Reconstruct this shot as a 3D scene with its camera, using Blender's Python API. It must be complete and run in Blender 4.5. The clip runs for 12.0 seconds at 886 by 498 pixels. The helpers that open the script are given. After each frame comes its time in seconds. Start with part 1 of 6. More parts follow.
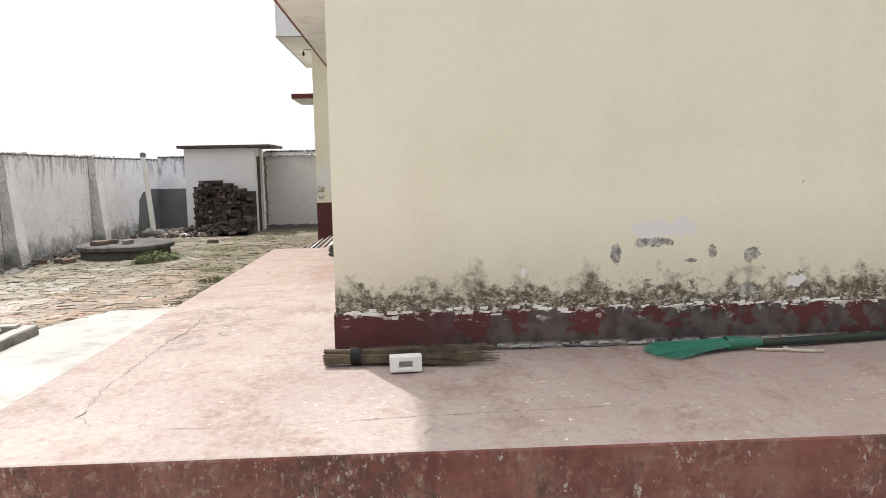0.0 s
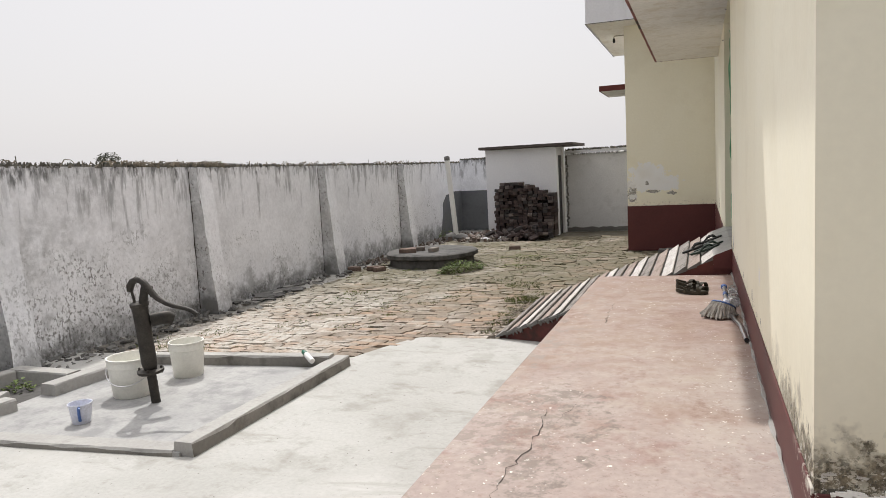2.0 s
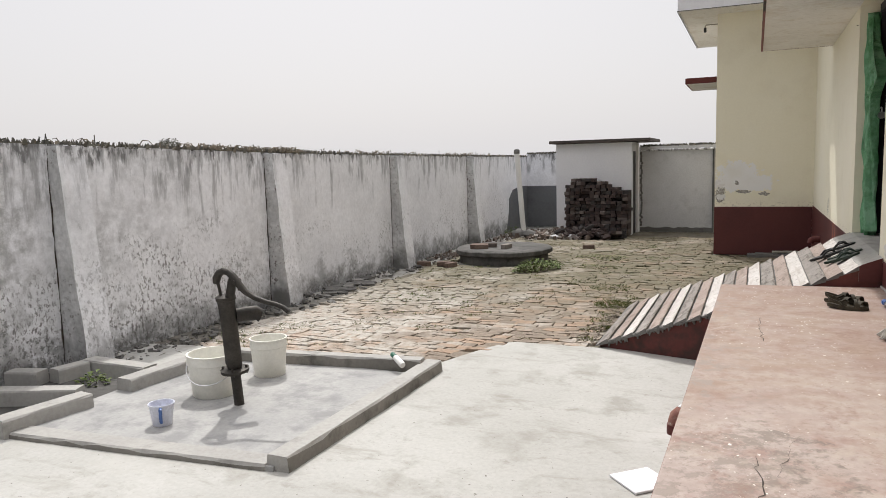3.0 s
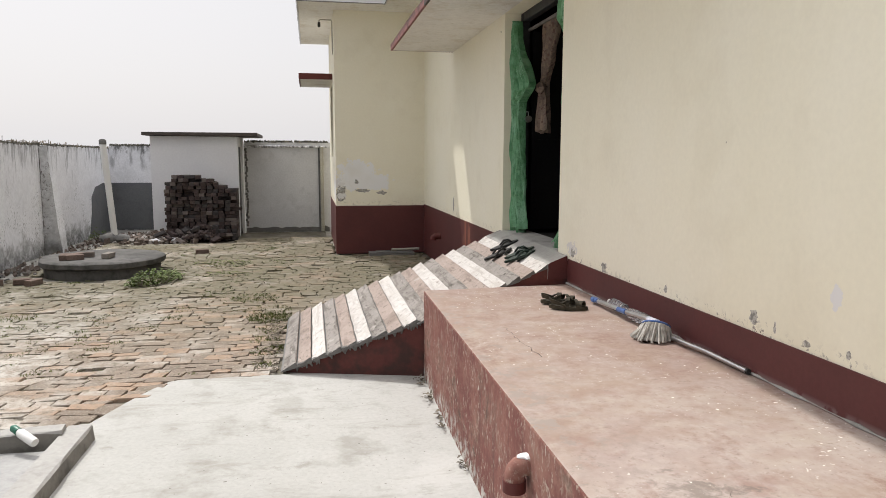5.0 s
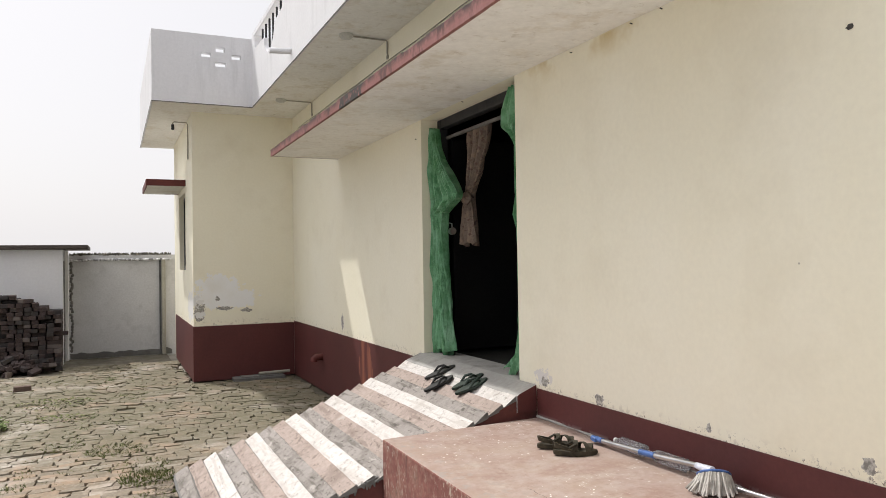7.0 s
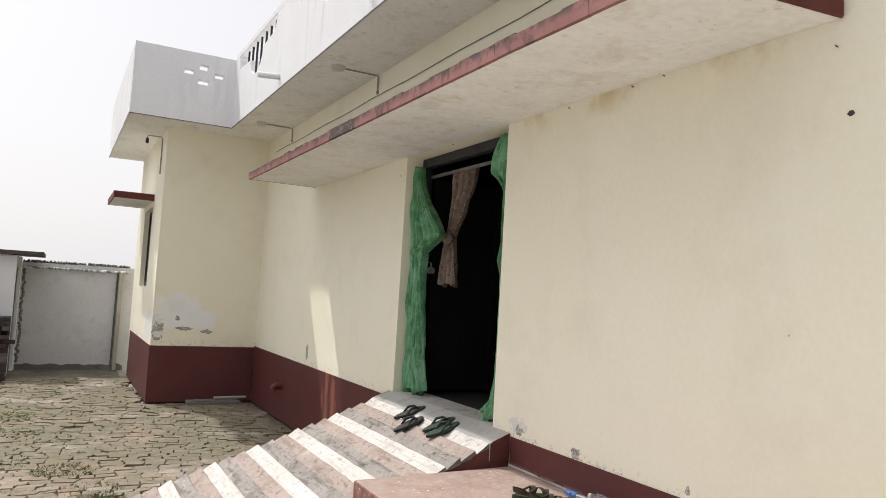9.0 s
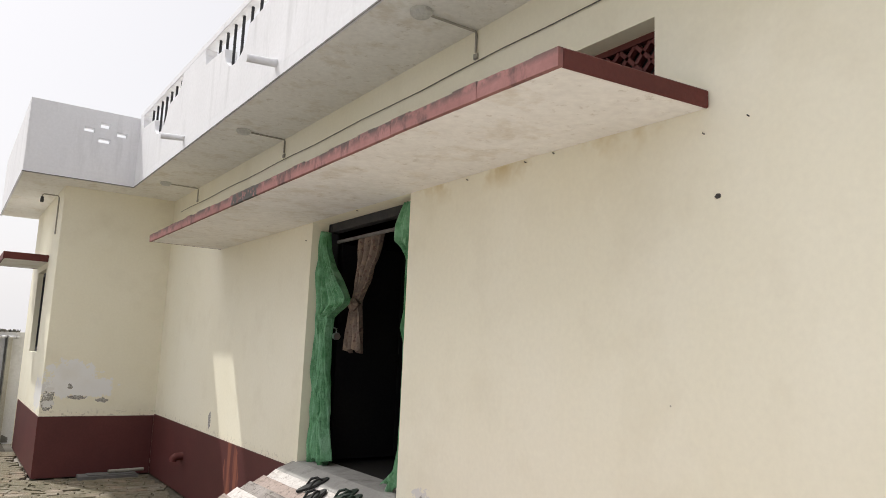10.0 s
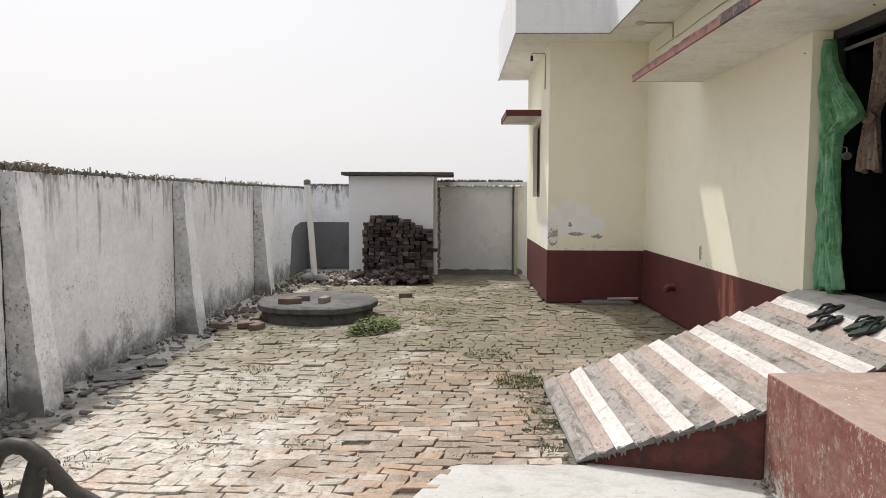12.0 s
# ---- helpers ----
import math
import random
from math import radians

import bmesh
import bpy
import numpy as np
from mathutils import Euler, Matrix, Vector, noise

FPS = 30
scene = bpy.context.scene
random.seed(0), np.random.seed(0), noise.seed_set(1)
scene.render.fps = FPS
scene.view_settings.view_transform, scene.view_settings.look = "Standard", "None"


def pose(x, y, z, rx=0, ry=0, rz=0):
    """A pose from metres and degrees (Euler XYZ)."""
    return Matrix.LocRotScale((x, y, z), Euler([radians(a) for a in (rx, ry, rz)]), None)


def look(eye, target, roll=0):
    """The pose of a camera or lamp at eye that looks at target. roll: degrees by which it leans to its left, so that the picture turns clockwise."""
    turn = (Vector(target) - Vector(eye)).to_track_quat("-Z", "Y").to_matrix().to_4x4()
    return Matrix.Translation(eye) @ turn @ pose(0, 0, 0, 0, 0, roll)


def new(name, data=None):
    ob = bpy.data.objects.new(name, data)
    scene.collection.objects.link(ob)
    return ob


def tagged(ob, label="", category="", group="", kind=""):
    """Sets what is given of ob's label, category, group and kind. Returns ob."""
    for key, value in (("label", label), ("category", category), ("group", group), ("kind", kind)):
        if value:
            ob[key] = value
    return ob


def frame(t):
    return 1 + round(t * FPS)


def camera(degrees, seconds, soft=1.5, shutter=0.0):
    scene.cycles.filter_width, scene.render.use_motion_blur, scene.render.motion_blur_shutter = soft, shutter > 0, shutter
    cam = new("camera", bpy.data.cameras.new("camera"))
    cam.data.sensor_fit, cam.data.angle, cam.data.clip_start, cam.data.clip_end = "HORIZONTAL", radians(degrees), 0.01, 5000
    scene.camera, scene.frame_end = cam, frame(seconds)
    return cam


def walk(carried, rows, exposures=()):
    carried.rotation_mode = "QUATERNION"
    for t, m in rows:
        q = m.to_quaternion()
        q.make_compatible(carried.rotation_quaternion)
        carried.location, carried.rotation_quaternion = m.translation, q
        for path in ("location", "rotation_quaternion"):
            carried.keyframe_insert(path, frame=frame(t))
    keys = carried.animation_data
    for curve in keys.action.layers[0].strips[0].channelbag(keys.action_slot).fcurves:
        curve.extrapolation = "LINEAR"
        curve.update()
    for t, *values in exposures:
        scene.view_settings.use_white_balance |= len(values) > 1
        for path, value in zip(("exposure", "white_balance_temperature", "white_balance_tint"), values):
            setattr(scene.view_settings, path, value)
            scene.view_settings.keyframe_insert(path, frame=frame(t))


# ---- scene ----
cam = camera(63.0, 12.0, 0.8, 0.0)
PATH = [
    (0, (0.345, -3.337, 1.572), (0.441, -1.352, 1.346), -1.1),
    (0.5, (0.277, -2.988, 1.544), (0.034, -1.019, 1.291), -1.5),
    (1, (0.253, -2.552, 1.597), (-0.234, -0.626, 1.365), -2.5),
    (1.5, (0.005, -2.185, 1.597), (-0.569, -0.282, 1.374), -3.2),
    (2, (-0.261, -1.954, 1.762), (-0.934, -0.084, 1.541), -3.0),
    (2.5, (-0.584, -1.758, 1.757), (-1.396, 0.056, 1.534), -2.1),
    (2.7, (-0.727, -1.693, 1.753), (-1.557, 0.113, 1.529), -1.7),
    (4.3, (-1.634, -0.992, 1.663), (-1.665, 0.987, 1.373), 0.2),
    (4.5, (-1.739, -0.875, 1.669), (-1.64, 1.102, 1.383), 0.1),
    (5, (-2.001, -0.644, 1.702), (-1.647, 1.308, 1.453), 0.2),
    (5.5, (-2.223, -0.324, 1.71), (-1.739, 1.608, 1.526), 0.5),
    (6, (-2.448, -0.059, 1.723), (-1.853, 1.847, 1.606), 0.4),
    (6.5, (-2.647, 0.155, 1.762), (-1.937, 2.024, 1.715), -0.1),
    (7, (-2.727, 0.403, 1.818), (-1.895, 2.221, 1.852), -0.9),
    (7.2, (-2.752, 0.469, 1.818), (-1.859, 2.257, 1.875), -1.0),
    (8.8, (-2.913, 0.493, 1.854), (-1.962, 2.251, 1.932), 3.4),
    (9, (-2.905, 0.49, 1.87), (-1.972, 2.254, 1.999), 3.4),
    (9.5, (-2.834, 0.446, 1.977), (-1.8, 2.134, 2.268), 3.0),
    (10, (-2.831, 0.4, 1.983), (-1.719, 2.038, 2.269), 2.4),
    (10.5, (-2.867, 0.41, 1.805), (-1.875, 2.146, 1.874), 1.3),
    (11, (-2.909, 0.368, 1.778), (-2.243, 2.252, 1.703), 0.1),
    (11.5, (-3.008, 0.388, 1.787), (-2.825, 2.376, 1.671), -0.1),
    (12, (-3.067, 0.4, 1.771), (-3.106, 2.394, 1.62), 0.2),
]
EXPOSE = [(0.0, 0.38), (0.5, 0.14), (1.0, 0.0), (1.5, -0.03), (2.5, -0.07), (4.5, 0.0), (7.0, 0.15), (9.5, 0.19), (11.0, 0.15), (12.0, 0.10)]
walk(cam, [(t, look(eye, target, roll)) for t, eye, target, roll in PATH], EXPOSE)

# ---- sky and sun ----
TO_SUN = Vector((-0.322, 0.585, 1.0)).normalized()
world = bpy.data.worlds.new("hazy_sky")
scene.world = world
world.use_nodes = True
wt = world.node_tree
sky = wt.nodes.new("ShaderNodeTexSky")
sky.sky_type = "NISHITA"
sky.sun_disc = False
sky.sun_elevation = math.asin(TO_SUN.z)
sky.sun_rotation = math.atan2(TO_SUN.x, TO_SUN.y)
sky.dust_density = 6.0
sky.air_density = 1.0
sky.ozone_density = 1.0
bg_clear = wt.nodes["Background"]
bg_clear.inputs["Strength"].default_value = 0.022
wt.links.new(sky.outputs[0], bg_clear.inputs["Color"])
bg_haze = wt.nodes.new("ShaderNodeBackground")
bg_haze.inputs["Color"].default_value = (1.0, 0.982, 1.0, 1)
# the hazy vault is brighter overhead than at the horizon
dome = wt.nodes.new("ShaderNodeTexCoord")
dome_xyz = wt.nodes.new("ShaderNodeSeparateXYZ")
wt.links.new(dome.outputs["Generated"], dome_xyz.inputs[0])
rise = wt.nodes.new("ShaderNodeMapRange")
rise.inputs[1].default_value, rise.inputs[2].default_value = 0.50, 0.95
rise.inputs[3].default_value, rise.inputs[4].default_value = 0.70, 2.35
wt.links.new(dome_xyz.outputs[2], rise.inputs[0])
# and brighter on the sun's side than away from it
side = wt.nodes.new("ShaderNodeVectorMath")
side.operation = "DOT_PRODUCT"
side.inputs[1].default_value = Vector((TO_SUN.x, TO_SUN.y, 0)).normalized()
wt.links.new(dome.outputs["Generated"], side.inputs[0])
glow = wt.nodes.new("ShaderNodeMapRange")
glow.inputs[1].default_value, glow.inputs[2].default_value = -1.0, 1.0
glow.inputs[3].default_value, glow.inputs[4].default_value = 0.50, 1.09
wt.links.new(side.outputs["Value"], glow.inputs[0])
haze = wt.nodes.new("ShaderNodeMath")
haze.operation = "MULTIPLY"
wt.links.new(rise.outputs[0], haze.inputs[0])
wt.links.new(glow.outputs[0], haze.inputs[1])
wt.links.new(haze.outputs[0], bg_haze.inputs["Strength"])
add_sky = wt.nodes.new("ShaderNodeAddShader")
wt.links.new(bg_clear.outputs[0], add_sky.inputs[0])
wt.links.new(bg_haze.outputs[0], add_sky.inputs[1])
wt.links.new(add_sky.outputs[0], wt.nodes["World Output"].inputs["Surface"])
sun = new("sun", bpy.data.lights.new("sun", "SUN"))
sun.data.energy = 2.9
sun.data.angle = radians(1.2)
sun.data.color = (1.0, 0.975, 0.94)
sun.matrix_world = look(TO_SUN * 40, (0, 0, 0))


# ---- node helpers ----
def put(nt, socket, value):
    if isinstance(value, bpy.types.NodeSocket):
        nt.links.new(value, socket)
    elif isinstance(value, tuple) and len(value) == 3 and len(socket.default_value) == 4:
        socket.default_value = (*value, 1)
    else:
        socket.default_value = value


class Surf:
    """A procedural surface: two tones in large patches, fine grain, bump, and layers over it."""

    def __init__(s, name, c1, c2, scale=1.5, fine=45.0, rough=0.85, metal=0.0, bump=0.2, local=False, vary=0.0, grain=0.25, spec=0.3):
        s.mat = bpy.data.materials.new(name)
        s.mat.use_nodes = True
        s.nt = s.mat.node_tree
        s.bsdf = s.nt.nodes["Principled BSDF"]
        s.rough, s.bump = rough, bump
        s.bsdf.inputs["Metallic"].default_value = metal
        s.bsdf.inputs["Specular IOR Level"].default_value = spec
        if local:
            s.pos = s.nt.nodes.new("ShaderNodeTexCoord").outputs["Object"]
        else:
            s.pos = s.nt.nodes.new("ShaderNodeNewGeometry").outputs["Position"]
        xyz = s.nt.nodes.new("ShaderNodeSeparateXYZ")
        put(s.nt, xyz.inputs[0], s.pos)
        s.x, s.y, s.z = xyz.outputs
        s.fine = s.noise(fine, 5, 0.6)
        s.col = s.mix(s.span(s.noise(scale, 4, 0.6), 0.38, 0.62), c1, c2)
        s.col = s.mix(1.0, s.col, s.grey(s.span(s.fine, 0.25, 0.75, 1 - grain, 1 + grain * 0.4)), "MULTIPLY")
        if vary:
            r = s.nt.nodes.new("ShaderNodeObjectInfo").outputs["Random"]
            isl = s.nt.nodes.new("ShaderNodeNewGeometry").outputs["Random Per Island"]
            s.rand = s.calc("FRACT", s.calc("ADD", r, s.calc("MULTIPLY", isl, 7.31)))
            s.col = s.mix(1.0, s.col, s.grey(s.span(s.rand, 0, 1, 1 - vary, 1 + vary)), "MULTIPLY")

    def noise(s, scale, detail=3, rough=0.5, stretch=None, dist=0.0):
        vec = s.pos
        if stretch:
            mp = s.nt.nodes.new("ShaderNodeMapping")
            put(s.nt, mp.inputs["Vector"], vec)
            mp.inputs["Scale"].default_value = stretch
            vec = mp.outputs[0]
        n = s.nt.nodes.new("ShaderNodeTexNoise")
        put(s.nt, n.inputs["Vector"], vec)
        n.inputs["Scale"].default_value = scale
        n.inputs["Detail"].default_value = detail
        n.inputs["Roughness"].default_value = rough
        n.inputs["Distortion"].default_value = dist
        return n.outputs["Fac"]

    def cells(s, scale, feature="F1"):
        v = s.nt.nodes.new("ShaderNodeTexVoronoi")
        v.feature = feature
        put(s.nt, v.inputs["Vector"], s.pos)
        v.inputs["Scale"].default_value = scale
        return v.outputs["Distance"]

    def span(s, v, a, b, lo=0.0, hi=1.0):
        m = s.nt.nodes.new("ShaderNodeMapRange")
        m.clamp = True
        put(s.nt, m.inputs[0], v)
        for k, w in enumerate((a, b, lo, hi)):
            m.inputs[k + 1].default_value = w
        return m.outputs[0]

    def calc(s, op, a, b=0.0):
        m = s.nt.nodes.new("ShaderNodeMath")
        m.operation = op
        put(s.nt, m.inputs[0], a)
        put(s.nt, m.inputs[1], b)
        return m.outputs[0]

    def both(s, *masks):
        out = masks[0]
        for m in masks[1:]:
            out = s.calc("MULTIPLY", out, m)
        return out

    def grey(s, v):
        c = s.nt.nodes.new("ShaderNodeCombineColor")
        for k in range(3):
            put(s.nt, c.inputs[k], v)
        return c.outputs[0]

    def mix(s, f, a, b, blend="MIX"):
        m = s.nt.nodes.new("ShaderNodeMix")
        m.data_type, m.blend_type = "RGBA", blend
        put(s.nt, m.inputs[0], f)
        put(s.nt, m.inputs[6], a)
        put(s.nt, m.inputs[7], b)
        return m.outputs[2]

    def patch(s, centre, size, ragged=0.5, scale=9.0):
        """A ragged patch round a place of the world; size in metres along x, y, z."""
        d = None
        for v, c, w in zip((s.x, s.y, s.z), centre, size):
            q = s.calc("POWER", s.calc("ABSOLUTE", s.calc("DIVIDE", s.calc("SUBTRACT", v, c), w)), 2.0)
            d = q if d is None else s.calc("ADD", d, q)
        d = s.calc("ADD", d, s.span(s.noise(scale, 4, 0.65), 0.3, 0.7, -ragged, ragged))
        return s.span(d, 0.9, 1.0, 1.0, 0.0)

    def layer(s, mask, colour, rough=None):
        s.col = s.mix(mask, s.col, colour)
        if rough is not None:
            s.rough = s.calc("ADD", s.calc("MULTIPLY", mask, rough - 0.85), 0.85)
        return s

    def done(s, height=None, dist=0.01):
        put(s.nt, s.bsdf.inputs["Base Color"], s.col)
        put(s.nt, s.bsdf.inputs["Roughness"], s.rough)
        b = s.nt.nodes.new("ShaderNodeBump")
        b.inputs["Strength"].default_value = s.bump
        b.inputs["Distance"].default_value = dist
        put(s.nt, b.inputs["Height"], s.fine if height is None else height)
        s.nt.links.new(b.outputs[0], s.bsdf.inputs["Normal"])
        return s.mat


# ---- materials ----
def wall_paint():
    s = Surf("cream_wall_paint", (0.89, 0.85, 0.70), (0.87, 0.825, 0.66), 0.7, 30, 0.8, bump=0.05, grain=0.035)
    ny = s.span(s.y, -0.02, 0.02, 1.0, 0.0)
    low = s.span(s.z, 0.90, 1.16, 1.0, 0.0)
    ragged = s.noise(14, 5, 0.7)
    # damp bloom along the foot of the end wall and round its corner
    near = s.span(s.y, 0.1, 1.3, 1.0, 0.0)
    soft = s.both(s.span(s.z, 0.9, 1.40, 0.7, 0.0), s.noise(2.5, 4, 0.6), near)
    s.layer(soft, (0.34, 0.30, 0.19))
    crest = s.calc("ADD", s.span(s.noise(3.0, 3, 0.6), 0.3, 0.7, 0.93, 1.06), s.span(s.noise(18, 4, 0.65), 0.3, 0.7, -0.07, 0.07))
    bloom = s.both(s.span(s.calc("SUBTRACT", crest, s.z), -0.008, 0.03), near, s.span(s.noise(26, 4, 0.7), 0.38, 0.48, 0.25, 0.95))
    s.layer(bloom, s.mix(s.span(s.noise(55, 3, 0.6), 0.42, 0.58), (0.055, 0.050, 0.036), (0.24, 0.21, 0.15)))
    cloud = s.both(s.span(s.calc("ADD", s.z, s.span(s.noise(5.5, 4, 0.6), 0.3, 0.7, -0.14, 0.14)), 0.93, 1.05, 1.0, 0.0), near, s.span(s.noise(15, 4, 0.7), 0.38, 0.50, 0.25, 1.0))
    s.layer(s.calc("MULTIPLY", cloud, 0.88), s.mix(s.span(s.noise(38, 4, 0.7), 0.42, 0.60), (0.055, 0.045, 0.032), (0.22, 0.18, 0.12)))
    crust = s.both(s.span(s.noise(30, 4, 0.7, (1, 1, 1.8)), 0.55, 0.58), s.span(s.calc("ADD", s.z, s.span(s.noise(8, 3), 0.3, 0.7, -0.08, 0.08)), 0.92, 1.02, 1.0, 0.0), near)
    s.layer(crust, (0.50, 0.46, 0.37))
    speck = s.both(s.span(s.noise(34, 3, 0.6), 0.56, 0.60), s.span(s.z, 0.9, 1.08, 1.0, 0.0), near)
    s.layer(speck, (0.09, 0.085, 0.07))
    flake = s.both(s.span(s.noise(22, 4, 0.6, (1, 1, 1.6)), 0.58, 0.61), s.span(s.z, 0.9, 1.0, 1.0, 0.0), near)
    s.layer(flake, (0.74, 0.72, 0.66))
    # bare patches where the paint has come away
    white, cement = (0.78, 0.77, 0.74), (0.33, 0.33, 0.32)
    mottled = s.mix(s.span(s.noise(40, 3, 0.6), 0.42, 0.58), (0.22, 0.21, 0.19), (0.50, 0.48, 0.43))
    for c, w in (((1.50, 0, 1.262), (0.10, 0.3, 0.045)), ((1.64, 0, 1.27), (0.06, 0.3, 0.05)), ((0.88, 0, 1.07), (0.012, 0.3, 0.025)), ((2.19, 0, 1.0), (0.05, 0.3, 0.03))):
        s.layer(s.patch(c, w, 0.9, 16), white)
    for c, w in (((1.50, 0, 1.20), (0.11, 0.3, 0.022)), ((1.32, 0, 1.15), (0.028, 0.3, 0.045)), ((1.975, 0, 1.134), (0.042, 0.3, 0.036)), ((1.95, 0, 0.962), (0.055, 0.3, 0.035)), ((1.785, 0, 1.15), (0.022, 0.3, 0.03)), ((1.68, 0, 1.11), (0.03, 0.3, 0.01))):
        s.layer(s.patch(c, w, 0.9, 26), mottled)
    for c, w in (((-1.20, 12.3, 1.40), (0.36, 0.3, 0.26)), ((-0.82, 12.3, 1.30), (0.24, 0.3, 0.13)), ((-1.08, 12.3, 1.27), (0.46, 0.3, 0.16))):
        s.layer(s.patch(c, w, 0.8, 9), (0.86, 0.86, 0.84))
    for c, w in (((-1.49, 12.3, 1.08), (0.08, 0.3, 0.15)), ((-1.11, 12.3, 1.127), (0.12, 0.3, 0.03)), ((-0.77, 12.3, 1.09), (0.08, 0.3, 0.035)), ((-1.22, 12.3, 1.28), (0.03, 0.3, 0.05))):
        s.layer(s.patch(c, w, 1.0, 20), mottled)
    for c, w in (((0, 4.08, 0.945), (0.2, 0.05, 0.035)), ((0, 3.18, 0.955), (0.2, 0.018, 0.03)), ((0, 2.33, 0.975), (0.2, 0.035, 0.035)), ((0, 1.96, 0.945), (0.2, 0.02, 0.014)), ((0, 9.55, 1.04), (0.2, 0.05, 0.10)), ((0, 2.17, 0.965), (0.2, 0.010, 0.026)), ((0, 1.72, 0.96), (0.2, 0.012, 0.02))):
        s.layer(s.patch(c, w, 0.9, 24), mottled)
    s.layer(s.patch((0, 4.72, 1.0), (0.2, 0.11, 0.05), 1.3, 22), (0.72, 0.70, 0.66))
    s.layer(s.patch((0, 4.70, 0.97), (0.2, 0.05, 0.03), 1.2, 30), mottled)
    s.layer(s.patch((0, 1.80, 1.17), (0.2, 0.035, 0.05), 0.9, 20), white)
    s.layer(s.patch((-1.58, 12.7, 1.15), (0.3, 0.5, 0.25), 1.0, 8), white)
    edge = s.both(s.span(s.noise(20, 4, 0.65), 0.57, 0.60), s.span(s.z, 0.88, 0.98, 1.0, 0.0))
    s.layer(edge, (0.62, 0.58, 0.47))
    nick = s.both(s.span(s.noise(33, 4, 0.7), 0.58, 0.605), s.span(s.calc("ADD", s.z, s.span(s.noise(5, 3), 0.3, 0.7, -0.05, 0.05)), 0.91, 0.95, 1.0, 0.0), s.span(s.y, 4.6, 4.9, 1.0, 0.2))
    s.layer(nick, s.mix(s.span(s.noise(70, 2), 0.45, 0.55), (0.22, 0.19, 0.15), (0.52, 0.49, 0.42)))
    # scratches and nail marks
    dots = s.both(s.span(s.cells(3.1), 0.0, 0.022, 1.0, 0.0), s.span(s.noise(1.3, 2), 0.5, 0.54))
    s.layer(dots, (0.14, 0.12, 0.10))
    yellow = s.both(s.span(s.z, 3.02, 3.18, 0.0, 0.8), s.span(s.z, 3.18, 3.2, 1.0, 0.0), s.span(s.noise(2.2, 4, 0.6), 0.50, 0.66), s.span(s.y, 2.3, 2.5), s.span(s.y, 5.4, 5.6, 1.0, 0.0))
    s.layer(yellow, (0.60, 0.47, 0.22))
    wash = s.span(s.noise(1.6, 5, 0.6), 0.52, 0.72, 0.0, 0.25)
    s.layer(wash, (0.66, 0.60, 0.44))
    return s.done(dist=0.004)


def dado_paint():
    s = Surf("oxide_red_dado", (0.118, 0.036, 0.034), (0.098, 0.031, 0.030), 1.2, 40, 0.55, bump=0.1, grain=0.12)
    end = s.span(s.y, -0.012, 0.0, 1.0, 0.0)
    bare = s.both(end, s.span(s.x, 0.3, 0.8), s.span(s.noise(5.5, 5, 0.6, (1, 1, 1.3)), 0.455, 0.485))
    s.layer(bare, s.mix(s.span(s.noise(12, 3), 0.4, 0.6), (0.055, 0.065, 0.065), (0.125, 0.132, 0.125)))
    flake = s.both(s.span(s.noise(11, 5, 0.65, (1, 1, 2.2)), 0.60, 0.62), s.span(s.y, 0.0, 0.4, 1.0, 0.0))
    s.layer(s.both(flake, s.span(s.z, 0.82, 0.9)), (0.66, 0.62, 0.56))
    rag = s.both(s.span(s.calc("ADD", s.z, s.span(s.noise(26, 4, 0.7), 0.3, 0.7, -0.03, 0.03)), 0.885, 0.895), s.span(s.noise(9, 4, 0.7), 0.48, 0.54), s.span(s.y, 0.0, 0.4, 1.0, 0.0))
    s.layer(rag, (0.60, 0.57, 0.50))
    soot = s.both(s.span(s.calc("ADD", s.z, s.span(s.noise(9, 4, 0.7), 0.3, 0.7, -0.05, 0.05)), 0.73, 0.79, 1.0, 0.0), end, s.span(s.noise(4, 3), 0.38, 0.55))
    s.layer(s.calc("MULTIPLY", soot, 0.85), (0.03, 0.028, 0.026))
    foot = s.both(s.span(s.z, 0.715, 0.745, 1.0, 0.0), s.span(s.z, 0.700, 0.709), s.span(s.y, 4.85, 4.95, 1.0, 0.0), s.span(s.noise(9, 4, 0.6), 0.42, 0.5), s.span(s.x, 0.15, 0.5, 0.3, 1.0))
    s.layer(foot, (0.55, 0.50, 0.47))
    # Brighter red streaks paint the strip of sunlight low on the band.
    sunlit_streaks = s.both(s.patch((0, 8.6, 0.45), (0.3, 0.25, 0.6), 0.5, 4), s.span(s.noise(8, 3, 0.5, (1, 1, 0.15)), 0.45, 0.6))
    s.layer(sunlit_streaks, (0.24, 0.085, 0.055))
    return s.done(dist=0.003)


